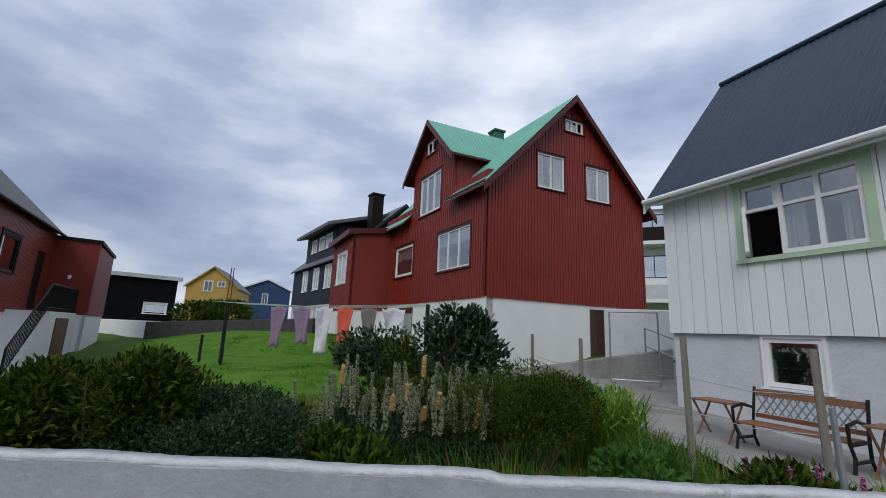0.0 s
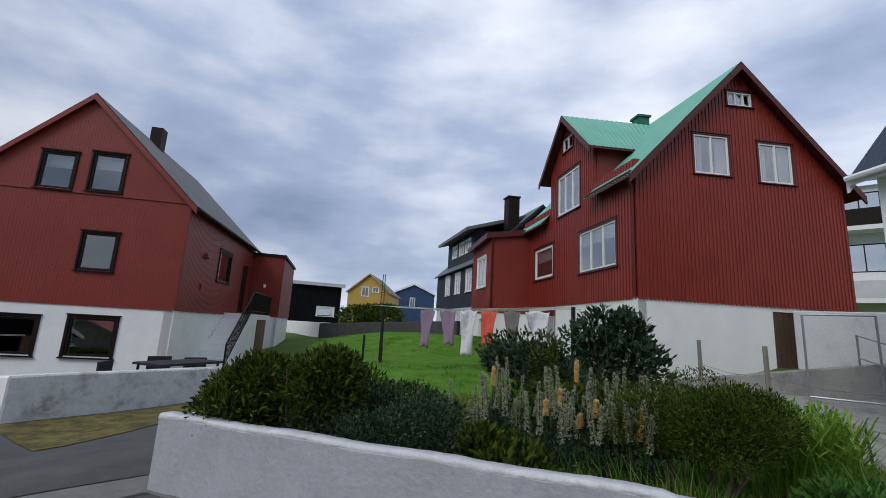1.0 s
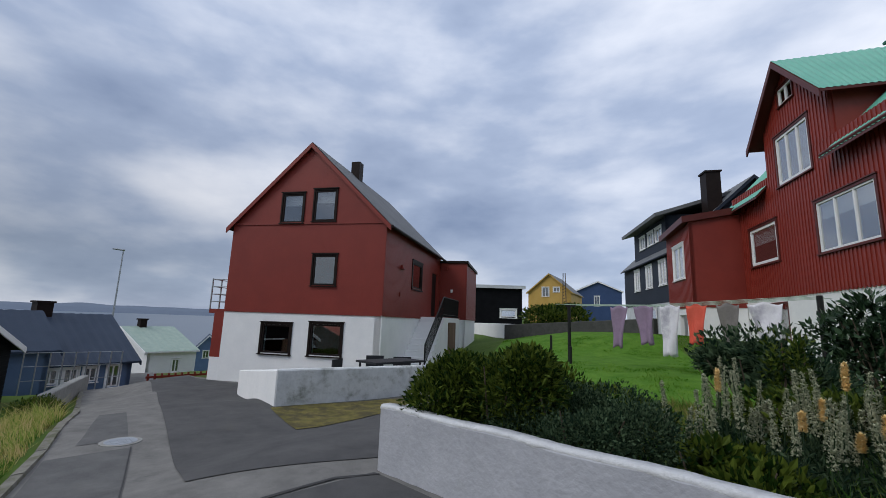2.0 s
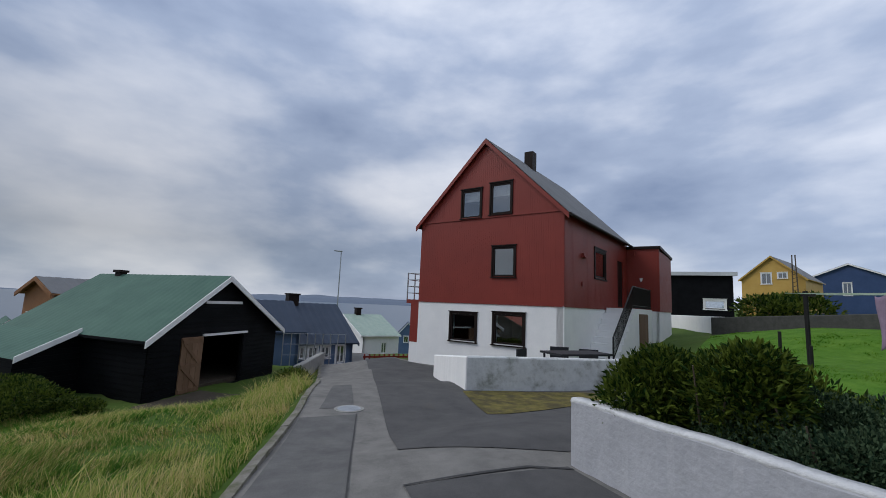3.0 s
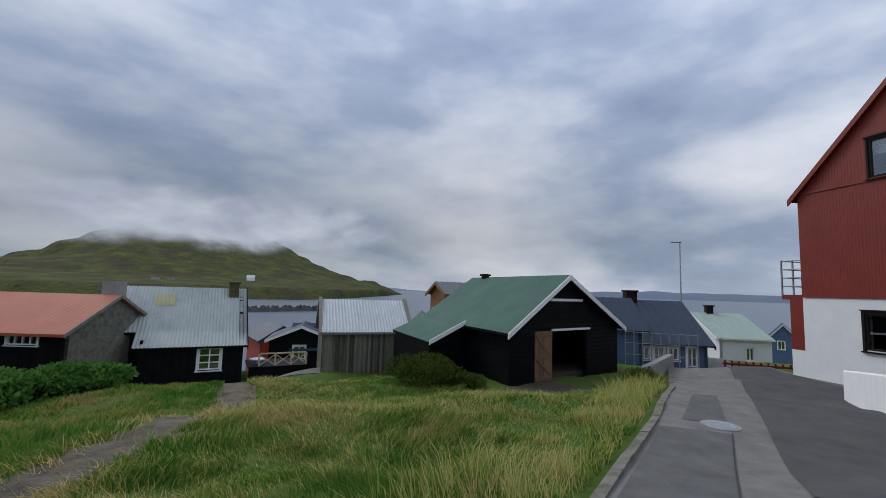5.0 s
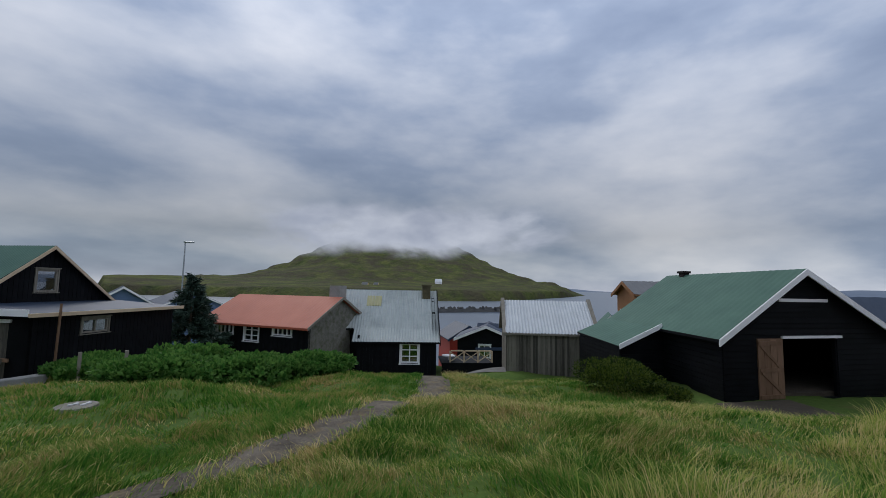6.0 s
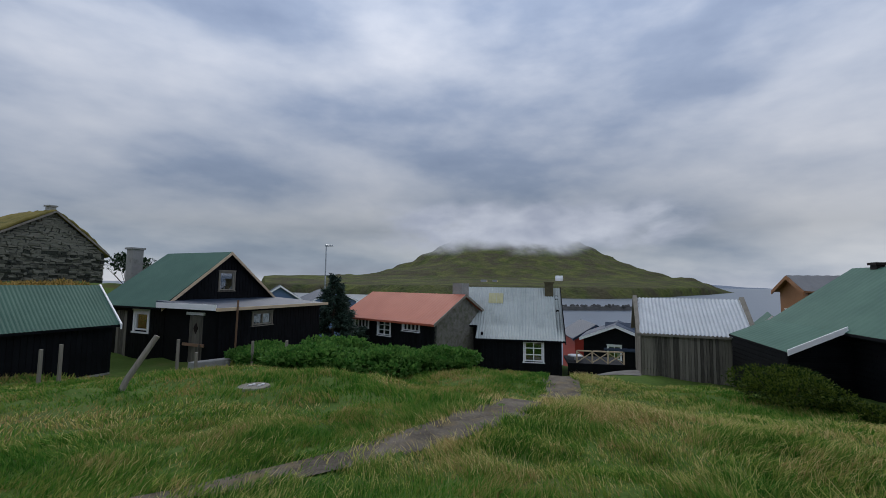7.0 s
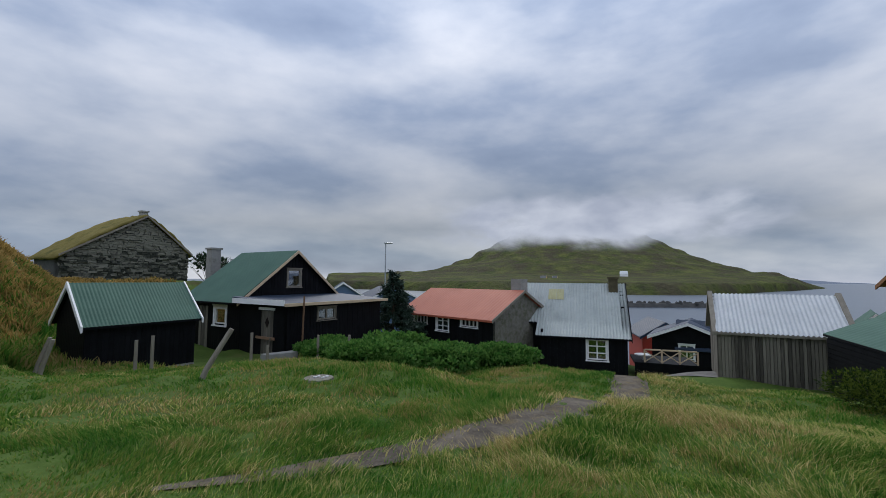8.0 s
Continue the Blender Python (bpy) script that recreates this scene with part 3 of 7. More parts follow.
def strip(name, left, right, off, material, label, category, across=8, step=0.3):
    """A sheet between two lines, laid on the ground."""
    L, R = [Vector((*p, 0)) for p in left], [Vector((*p, 0)) for p in right]
    rows = []
    for i in range(len(L) - 1):
        m = max(1, int(max((L[i + 1] - L[i]).length, (R[i + 1] - R[i]).length) / step))
        for k in range(m + (i == len(L) - 2)):
            a, b = L[i].lerp(L[i + 1], k / m), R[i].lerp(R[i + 1], k / m)
            rows.append([a.lerp(b, j / across) for j in range(across + 1)])
    P = np.array([[c.x, c.y] for r in rows for c in r])
    z = heights(P[:, 0], P[:, 1]) + off
    w = across + 1
    faces = [(r * w + j, r * w + j + 1, (r + 1) * w + j + 1, (r + 1) * w + j) for r in range(len(rows) - 1) for j in range(across)]
    ob = raw(name, np.column_stack([P, z]), faces, material)
    ob.data.shade_smooth()
    return tagged(ob, label, category, kind="structure")


ground_sheet()
strip("road", KERBLINE, [(14, 3.12), (4, 2.76), (-1.5, 2.56), (-3.89, 7), (-5.53, 8), (-7.58, 8.4), (-11.8, 8.8), (-19, 5.4), (-27, 5.9), (-34, 7)], 0.05, ASPH, "worn grey asphalt lane sloping down towards the sea", "road", 24)
strip("road_strip", [(3, -2.0), (-1.5, -1.12), (-3.98, -.38), (-5.24, -.13), (-7.1, .28)], [(3, -.35), (-1.5, -.08), (-3.55, .37), (-5, .68), (-7.12, 1.15)], 0.054, ASPHM, "older grey asphalt strip beside the kerb", "road", 8)
strip("road_strip", [(-7.6, .62), (-8.2, .78), (-10.2, 1.22)], [(-7.6, 1.2), (-8.2, 1.3), (-10.2, 1.63)], 0.055, ASPHM, "small grey asphalt repair in the lane", "road", 4)
strip("road_repair", [(-4.62, 1.1), (-6.9, 1.55), (-9.29, 2.02), (-13.5, 2.87), (-18.6, 3.85), (-24, 4.6)], [(-3.78, 2.85), (-3.75, 6.0), (-6.9, 7.0), (-12, 7.5), (-18.6, 5.3), (-24, 5.5)], 0.058, ASPHD, "dark newer asphalt in front of the red house", "road", 12)
strip("road_patch", [(1.6, .55), (-.5, .66), (-2.2, .74), (-3.57, .85)], [(1.6, 2.6), (-.5, 2.47), (-2.2, 2.43), (-3.48, 2.44)], 0.059, ASPHD, "dark asphalt patch beside the garden wall", "road", 10)
strip("road_seam", [(3, -.358), (-1.5, -.088), (-3.55, .362), (-5, .672), (-7.12, 1.142)], [(3, -.342), (-1.5, -.072), (-3.55, .378), (-5, .688), (-7.12, 1.158)], 0.062, TARSEAM, "dark tar seam along the lane", "road", 1)
strip("road_seam", [(-3.585, .84), (-3.6, 1.45), (-3.6, 2.07), (-3.42, 2.44)], [(-3.555, .84), (-3.565, 1.45), (-3.56, 2.07), (-3.38, 2.44)], 0.064, TARSEAM, "dark tar seam at the asphalt patch", "road", 1, 0.1)
strip("moss_patch", [(-8.75, 3.78), (-7.6, 3.5), (-6.5, 3.2), (-6.4, 3.5)], [(-8.65, 4.5), (-8.05, 6.3), (-7.6, 6.9), (-7.2, 6.9)], 0.068, DRYMOSS, "yellowed moss and dry grass at the foot of the wall", "moss", 8, 0.15)
strip("path", [(.6, -4.85), (-.13, -4.95), (-.9, -5.12), (-1.74, -5.27), (-3.15, -5.72), (-5.6, -7.4), (-8.4, -9.3), (-11.5, -13.2)], [(.6, -4.75), (-.6, -4.68), (-1.3, -4.76), (-2.6, -4.84), (-4.3, -5.3), (-6.4, -6.7), (-8.95, -8.6), (-12.8, -12.4)], 0.018, GRAVEL, "narrow trodden earth path through the grass", "path", 8, 0.25)
strip("street", [(-9.5, -15.2), (-12.2, -15.0), (-15.5, -12.2), (-21, -6.5)], [(-10.2, -16.6), (-13.2, -16.6), (-17.5, -14.2), (-24, -9)], 0.03, ASPH, "lower asphalt lane before the black cottages", "road", 8)
strip("bare_soil", [(-13.3, -3.3), (-15.2, -2.0), (-13.8, -.6), (-12.6, .75)], [(-12.3, -2.6), (-12.9, -1.4), (-11.8, 0), (-11.3, .72)], 0.035, BARE, "churned bare soil before the shed door", "soil", 10, 0.2)
strip("lawn", [(-14.2, 19.6), (-9, 10.5), (-6.5, 7.4), (-4.5, 6.3)], [(-7.0, 19.8), (-4, 15.6), (-1.5, 12.8), (.8, 10)], 0.03, LAWN, "bright green mown lawn behind the hedge", "lawn", 24)
strip("terrace", [(3.0, 3.9), (3.3, 6.5), (3.0, 9.6), (1.9, 12.5)], [(7.3, 4.1), (5.5, 7.4), (5.2, 9.2), (8.4, 13.6)], 0.10, CONCRETE, "rough concrete yard beside the white house", "pavement", 10)

bm = bmesh.new()
bmesh.ops.create_grid(bm, x_segments=1, y_segments=1, size=4800)
for v in bm.verts:
    v.co.z = SEA
water_mat = mat("calm_sea_water", (0.05, 0.075, 0.11), (0.07, 0.10, 0.14), 0.3, 0.02, 0.4, 0.5, bumpdist=0.5, spec=0.35)
tagged(part("water", bm, water_mat), "calm grey-blue sea of the sound", "water", kind="structure")


# ---------- red house with the sea-green roof ----------
def green_roofed_house():
    r = thing("house", 1.16, 13.55, 0.0, "red corrugated house with sea-green roof and white base", "house")
    p = Plan(r, (1.16, 13.55), 26.5, 121.25)
    W, L, zb, he = 7.25, 9.2, 2.8, 6.85
    g = (0.0, he, 3.62, 10.75, W, he)
    holes = [(2.03, 3.23, 6.92, 8.25), (4.3, 5.47, 6.82, 8.17), (3.32, 4.2, 9.42, 9.92)]
    wall("gable_wall", p, r, RED1, 0, W, zb, he, holes, g)
    ribs("corrugation", p, r, RED1, 0, W, zb - 0.04, he, 0.125, 0.055, 0.022, [(a - .09, b + .09, c - .1, d + .12) for a, b, c, d in holes], g)
    base_holes = [(4.37, 5.28, 0.9, 2.65)]
    wall("base_wall", p, r, RENDERW, 0, W, -0.3, zb, base_holes, thick=0.25, d=0.03)
    for a, b, c, d in holes[:2]:
        window(p, r, a, b, c, d, 2, 1, casing=DARKRED, cw=0.06, blind=0.0, curtain=True)
    window(p, r, *holes[2], 3, 1, casing=DARKRED, cw=0.05)
    board_door(p, r, 4.4, 5.25, 0.9, 2.65, DARKWOOD, 5, 0.06, "dark brown plank cellar door")
    q = p.turned(0, 0)
    lh = [(1.05, 3.45, 3.95, 5.45), (5.78, 7.75, 4.1, 5.5), (3.42, 5.3, 6.62, 8.32), (4.0, 4.85, 9.35, 9.95)]
    wall("long_wall", q, r, RED1, 0.002, L, zb, 7.2, [h for h in lh if h[2] < 7.2], thick=0.18)
    dg = (2.35, 8.76, 4.25, 10.7, 6.15, 8.76)
    wall("dormer_wall", q, r, RED1, 2.4, 6.1, 7.2, 8.8, [h for h in lh if h[3] > 7.2], dg)
    ribs("corrugation", q, r, RED1, 0.05, L, zb - .04, 7.2, 0.16, 0.07, 0.022, [(a - .12, b + .12, c - .1, d + .14) for a, b, c, d in lh])
    ribs("corrugation", q, r, RED1, 2.42, 6.1, 7.2, 8.8, 0.16, 0.07, 0.022, [(a - .12, b + .12, c - .1, d + .14) for a, b, c, d in lh], dg)
    window(q, r, *lh[0], 3, 1, casing=DARKRED, cw=0.09, blind=0.35)
    window(q, r, *lh[1], 1, 1, casing=DARKRED, cw=0.09, blind=0.45, bar_w=0.1)
    window(q, r, *lh[2], 3, 1, casing=DARKRED, cw=0.09, bar_w=0.08)
    window(q, r, *lh[3], 2, 1, casing=DARKRED, cw=0.06)
    wall("base_wall", q, r, RENDERW, 0.03, L, -0.3, zb, [(5.6, 7.2, 1.3, 2.62)], thick=0.25, d=0.03)
    window(q.shifted(0, 0.03), r, 5.6, 7.2, 1.3, 2.62, 1, 1, frame_mat=DARKRED, curtain=True)
    for s in (W - 0.18,):
        wall("back_wall", p.turned(s, 0), r, RED1, 0, L, -0.3, he, thick=0.18)
    wall("rear_gable", p.shifted(0, L), r, RED1, 0, W, -0.3, he, (), g)
    k = (g[3] - he) / 3.62
    o = 0.38
    for e, z, d0, d1 in ((W + o, he - k * o, -.35, L + .35), (-o, he - k * o, -.35, 2.4), (-o, he - k * o, 6.15, L + .35), (1.9, he + k * 1.9, 2.4, 6.15)):
        sheet_roof("roof_sheet", p, r, TEALROOF, (e, d0, z + .1), (e, d1, z + .1), (3.62, d0, g[3] + .1), (3.62, d1, g[3] + .1), under=DARKRED)
    barge(p, r, DARKRED, g, -0.37, over=o, h=0.26)
    # dormer roof
    kd = (10.7 - 8.76) / 1.9
    for e, sgn in ((2.35 - .38, 1), (6.15 + .38, -1)):
        sheet_roof("dormer_roof", q, r, TEALROOF, (e, -0.4, 8.76 - kd * .38 + .1), (e, 2.6, 8.76 - kd * .38 + .1), (4.25, -0.4, 10.8), (4.25, 3.6, 10.8), under=DARKRED)
    barge(q, r, DARKRED, dg, -0.42, over=0.38, h=0.24)
    for s in (2.4, 6.1):
        wall("dormer_cheek", q.turned(s, 0), r, RED1, 0.1, 2.6, 7.0, 8.75, thick=0.1, d=-0.05)
    bm = bmesh.new()
    rod(bm, (-.32, -.3, 6.62), (-.32, 2.4, 6.62), 0.06, 8)
    rod(bm, (-.32, .05, 6.6), (-.06, .05, 6.25), 0.04, 8)
    rod(bm, (-.06, .05, 6.25), (-.06, .05, 2.9), 0.04, 8)
    part("gutter", bm, DARKRED, r, "dark red gutter and downpipe", p)
    chimney(p, r, 3.62, 4.9, 0.5, 10.3, 11.4, mat("green_chimney_paint", (.02, .13, .085), (.03, .17, .11), .6), label="dark green boxed chimney")
    # entrance annex on the long side
    a = p.turned(0, 8.5)
    ax = Plan(r, a.o.xy, 121.25, 206.5)
    w, dep, za = 3.5, 1.95, 6.4
    wall("annex_wall", ax.turned(0.0, 0.0), r, RED2, 0, dep, zb - .3, za, thick=0.15)
    wall("annex_base", ax.turned(0.03, 0.0), r, RENDERW, 0, dep, -0.3, zb - .3, thick=0.15)
    f = ax.shifted(0, dep)
    wall("annex_front", Plan(r, f.o.xy, 121.25, 26.5), r, RED2, 0, w, zb - .3, za - .3, [(.9, 2.4, 3.85, 5.35)], thick=0.15)
    ribs("corrugation", Plan(r, f.o.xy, 121.25, 26.5), r, RED2, 0, w, zb - .3, za - .3, 0.16, 0.07, 0.02, [(.75, 2.55, 3.7, 5.5)])
    window(Plan(r, f.o.xy, 121.25, 26.5), r, .9, 2.4, 3.85, 5.35, 2, 1, casing=TRIMW, cw=0.08)
    wall("annex_base", Plan(r, f.o.xy, 121.25, 26.5), r, RENDERW, 0, w, -0.3, zb - .3, [(1.0, 2.0, 1.2, 2.2)], thick=0.15, d=0.03)
    bm = bmesh.new()
    slab(bm, [(-.15, -.1, 6.75), (w + .2, -.1, 6.75), (w + .2, dep + .3, 6.25), (-.15, dep + .3, 6.4)], 0.28)
    part("annex_roof", bm, DARKRED, r, "", ax)


green_roofed_house()


# ---------- brick-red house by the lane ----------
def lane_house():
    r = thing("house", -17.7, 5.65, -1.0, "brick-red clad house with white base and grey roof", "house")
    p = Plan(r, (-17.62, 5.7), 32.0, 121.0)
    W, L, zb, he, zg = 6.45, 8.4, 1.66, 5.05, -1.3
    g = (0.0, he, 3.2, 8.22, W, he)
    up = [(2.1, 3.0, 5.1, 6.24), (3.46, 4.36, 5.15, 6.36), (3.62, 4.55, 2.7, 3.82)]
    wall("gable_wall", p, r, RED2, 0, W, zb, he, up, g)
    ribs("cladding", p, r, RED2, 0, W, zb - .03, he - .02, 0.09, 0.084, 0.003, [(a - .1, b + .1, c - .1, d + .13) for a, b, c, d in up])
    ribs("cladding", p, r, RED2, 0, W, he + .06, 9, 0.09, 0.084, 0.003, [(a - .1, b + .1, c - .1, d + .13) for a, b, c, d in up], g)
    bm = bmesh.new()
    box(bm, 0, W, -.035, 0, he - .03, he + .05)
    part("band_board", bm, RED2, r, "", p)
    lo = [(1.74, 2.9, 0.17, 1.2), (3.73, 4.94, 0.18, 1.27)]
    wall("base_wall", p, r, RENDERW, 0, W, zg, zb, lo, thick=0.25, d=0.03)
    for h in up:
        window(p, r, *h, 1, 1, frame_mat=TRIMK, casing=TRIMK, cw=0.055, bar_w=0.06, blind=0.4 if h[2] > 4 else 0.0)
    for h in lo:
        window(p.shifted(0, .03), r, *h, 1, 1, frame_mat=TRIMK, casing=TRIMK, cw=0.08)
    q = p.turned(W, 0, True)
    lh = [(3.35, 4.75, 2.95, 4.05), (6.75, 7.7, 1.8, 4.0)]
    wall("side_wall", q, r, RED2, 0.002, L, zb, he, lh)
    ribs("cladding", q, r, RED2, 0, L, zb - .03, he, 0.11, 0.095, 0.009, [(a - .1, b + .1, c - .1, d + .13) for a, b, c, d in lh])
    window(q, r, *lh[0], 1, 1, frame_mat=TRIMK, casing=TRIMK, cw=0.1)
    board_door(q, r, 6.77, 7.68, 1.8, 4.0, TRIMK, 4, 0.04, "black entrance door")
    wall("base_wall", q, r, RENDERW, 0.03, L + 3, zg, zb, (), thick=0.25, d=0.03)
    wall("back_wall", p.turned(0, 0), r, RED2, 0.2, L, zg, he, thick=0.15)
    wall("rear_gable", p.shifted(0, L), r, RED2, 0, W, zg, he, (), g)
    k = (g[3] - he) / 3.2
    o = 0.22
    for e in (-o, W + o):
        sheet_roof("roof_sheet", p, r, GREYROOF, (e, -0.12, he - k * o + .1), (e, L + .2, he - k * o + .1), (3.2, -0.12, g[3] + .1), (3.2, L + .2, g[3] + .1), under=TRIMK)
    barge(p, r, RED2, g, -0.16, over=o, h=0.2)
    bm = bmesh.new()
    rod(bm, (W + .26, -.15, he - .18), (W + .26, L + .1, he - .18), 0.06, 8)
    part("gutter", bm, TRIMK, r, "black gutter", p)
    chimney(p, r, 3.35, 3.7, 0.42, 7.8, 8.9, TRIMK, False, "black boxed chimney")
    # annex at the rear
    ax = p.shifted(W - .05, L)
    wall("annex_wall", ax, r, RED2, 0, 1.55, zb, 4.75, thick=0.15)
    ribs("cladding", ax, r, RED2, 0, 1.55, zb, 4.72, 0.11, 0.095, 0.009)
    sx = ax.turned(1.55, 0, True)
    wall("annex_side", sx, r, RED2, 0.002, 3.2, zb, 4.6, thick=0.15)
    ribs("cladding", sx, r, RED2, 0.0, 3.2, zb, 4.55, 0.11, 0.095, 0.009)
    wall("annex_base", ax, r, RENDERW, 0, 1.5, zg, zb, thick=0.15)
    wall("annex_base", sx, r, RENDERW, 0, 3.2, zg, zb, thick=0.15, d=0.03)
    bm = bmesh.new()
    slab(bm, [(-.02, -.08, 4.86), (1.63, -.08, 4.84), (1.63, 3.3, 4.62), (-.02, 3.3, 4.66)], 0.13)
    part("annex_roof", bm, TRIMK, r, "black flat annex roof", ax)
    for s, z in ((.45, 4.35), (.75, 3.1)):
        bm = bmesh.new()
        rod(bm, (s, -.1, z), (s, -.1, z + .16), .05, 8, .07)
        box(bm, s - .03, s + .03, -.1, 0, z + .1, z + .14)
        part("wall_lamp", bm, RED2 if z > 4 else TRIMW, r, "small lamp by the entrance", ax)
    # balcony on the sea side
    b = p.turned(0, 0)
    bm = bmesh.new()
    box(bm, 0.6, 3.6, -1.2, 0, 1.55, 1.72)
    part("balcony_floor", bm, RED2, r, "", b)
    bm = bmesh.new()
    for z in (2.0, 2.3, 2.6, 2.9):
        box(bm, 0.6, 3.6, -1.2, -1.17, z, z + .03)
        box(bm, 0.6, 0.63, -1.17, 0, z, z + .03)
    for i in range(7):
        box(bm, 0.6 + i * .49, 0.64 + i * .49, -1.21, -1.165, 1.7, 2.95)
    part("balcony_railing", bm, GALV, r, "grey steel balcony railing", b)
    bm = bmesh.new()
    box(bm, .05, .6, -.45, -.02, -.1, 1.6)
    part("balcony_support", bm, RED2, r, "", b)
    bm = bmesh.new()
    box(bm, .05, .6, -.45, -.02, zg, -.1)
    part("support_foot", bm, RENDERW, r, "", b)
    # vents by the door
    bm = bmesh.new()
    box(bm, 1.7, 2.0, -.16, 0, 3.55, 3.6)
    box(bm, 1.76, 1.94, -.1, 0, 3.6, 3.72)
    box(bm, 1.72, 1.9, -.06, 0, 2.45, 2.62)
    part("vent_hood", bm, RED2, r, "red vent hood", q)
    # stair with railing
    bm = bmesh.new()
    box(bm, 4.9, L, -1.15, 0.02, zg, 1.72)
    part("landing", bm, RENDERW, r, "white rendered landing", q)
    board_door(q.shifted(0, -1.15), r, 5.7, 7.3, -.4, 1.5, BROWNWOOD, 6, -.04, "brown cellar door under the landing")
    for i in range(9):
        bm = bmesh.new()
        z1, s = 1.72 - (i + 1) * 0.235, 4.9 - i * 0.34
        box(bm, s - .34, s, -1.15, 0.02, zg, z1)
        part("stair_step", bm, RENDERW, r, "white concrete step", q)
    bm = bmesh.new()
    top, low, run = Vector((4.84, -1.1, 2.65)), Vector((1.9, -1.1, .62)), 15
    rod(bm, (L - .1, -1.1, 2.65), top, 0.028)
    rod(bm, top, low, 0.028)
    rod(bm, low, low - Vector((0, 0, .85)), 0.028)
    rod(bm, (L - .1, -1.1, 1.85), (4.84, -1.1, 1.85), 0.016)
    rod(bm, (4.84, -1.1, 1.85), (1.9, -1.1, -.18), 0.016)
    for i in range(26):
        a = top.lerp(low, i / 25)
        rod(bm, a, a - Vector((0, 0, .8)), 0.013, 4)
    for i in range(34):
        s = 4.84 + (L - 4.94) * i / 33
        rod(bm, (s, -1.1, 2.65), (s, -1.1, 1.75), 0.013, 4)
    for i in range(8):
        rod(bm, (L - .1, -1.1 + i * .15, 2.65), (L - .1, -1.1 + i * .15, 1.75), 0.013, 4)
    part("stair_railing", bm, IRON, r, "black iron stair railing", q)


lane_house()


# ---------- white boarded house ----------
def white_house():
    r = thing("house", 4.69, 8.78, 0.2, "white boarded house with dark corrugated roof", "house")
    p = Plan(r, (4.69, 8.78), -63.0, 27.0)
    W, L, zb, he = 8.0, 5.6, 1.82, 4.85
    win = (1.62, 3.32, 3.1, 4.38)
    wall("board_backing", p, r, CONCRETE, 0, W, zb, he, [win], thick=0.16)
    s, i = 0.0, 0
    while s < W - .05:
        w = 0.27
        bm = bmesh.new()
        cells(bm, s + .006, min(s + w - .006, W), zb - .06, he, [(win[0] - .13, win[1] + .13, win[2] - .1, win[3] + .1)], -.03, .0)
        for piece in loose(bm):
            part("board", piece, BOARDW, r, "", p)
        s += w
    f = window(p, r, win[0] + .56, win[1], win[2], win[3], 2, 1, casing=None, crossbar=0.66, curtain=True, bar_w=0.07)
    window(p, r, win[0], win[0] + .558, win[2] + .81, win[3], 1, 1, casing=None, bar_w=0.06)
    bm = bmesh.new()
    for a, b, c, d in ((win[0] - .13, win[0], win[2] - .02, win[3] + .1), (win[1], win[1] + .13, win[2] - .02, win[3] + .1), (win[0], win[1], win[3], win[3] + .1)):
        box(bm, a, b, -.05, 0, c, d)
    box(bm, win[0] - .16, win[1] + .16, -.08, 0, win[3] + .1, win[3] + .14)
    box(bm, win[0] - .16, win[1] + .16, -.09, 0, win[2] - .1, win[2] - .02)
    part("window_casing", bm, TRIMG, r, "pale green window casing", p)
    # the open casement
    w = p.world(win[0] + .02, -.02, 0)
    o = Plan(r, (w.x, w.y), -63 - 62, 27 - 62)
    bm = bmesh.new()
    z0, z1 = win[2] + .02, win[2] + .8
    for a, b, c, d in ((0, .06, z0, z1), (.46, .52, z0, z1), (.06, .46, z0, z0 + .06), (.06, .46, z1 - .06, z1)):
        box(bm, a, b, -.02, .03, c, d)
    cs = part("open_casement", bm, TRIMW, r, "white casement standing open", o)
    bm = bmesh.new()
    box(bm, .05, .47, 0, .006, z0 + .05, z1 - .05)
    part("pane", bm, GLASS, cs, "", o)
    wall("base_wall", p, r, GREYREND, 0.02, W, -0.3, zb, [(1.72, 2.55, .92, 1.7)], thick=0.3, d=0.06)
    window(p.shifted(0, .06), r, 1.72, 2.55, .92, 1.7, 1, 1, casing=TRIMW, cw=.05, bar_w=.07)
    q = p.turned(0, 0)
    g = (0, he, 2.8, 8.25, L, he)
    wall("gable_wall", q, r, BOARDW, 0.002, L, zb, he, (), g)
    wall("gable_base", q, r, GREYREND, 0.1, L, -0.3, zb, thick=0.2, d=0.05)
    wall("rear_wall", p.shifted(0, L), r, BOARDW, 0, W, -.3, he)
    wall("far_gable", p.turned(W - .2, 0), r, BOARDW, 0, L, -.3, he, (), g)
    k = (8.25 - he) / 2.8
    sheet_roof("roof_sheet", p, r, SLATEROOF, (-.22, -.32, he - k * .32 + .1), (W + .2, -.32, he - k * .32 + .1), (-.22, 2.8, 8.35), (W + .2, 2.8, 8.35), pitch=0.13, amp=0.02, under=TRIMW, thick=.1)
    sheet_roof("roof_sheet", p, r, SLATEROOF, (-.22, L + .3, he - k * .3 + .1), (W + .2, L + .3, he - k * .3 + .1), (-.22, 2.8, 8.35), (W + .2, 2.8, 8.35), pitch=0.13, amp=0.02, under=TRIMW)
    barge(q, r, TRIMW, g, -.26, over=.32, h=.22)
    bm = bmesh.new()
    rod(bm, (-.2, -.38, he - .3), (W, -.38, he - .3), .06, 8)
    for i in range(6):
        box(bm, .5 + i * 1.3, .56 + i * 1.3, -.36, 0, he - .36, he - .3)
    part("gutter", bm, TRIMW, r, "white gutter on brackets", p)
    bm = bmesh.new()
    rod(bm, (-.22, 2.8, 8.39), (W, 2.8, 8.39), .07, 8)
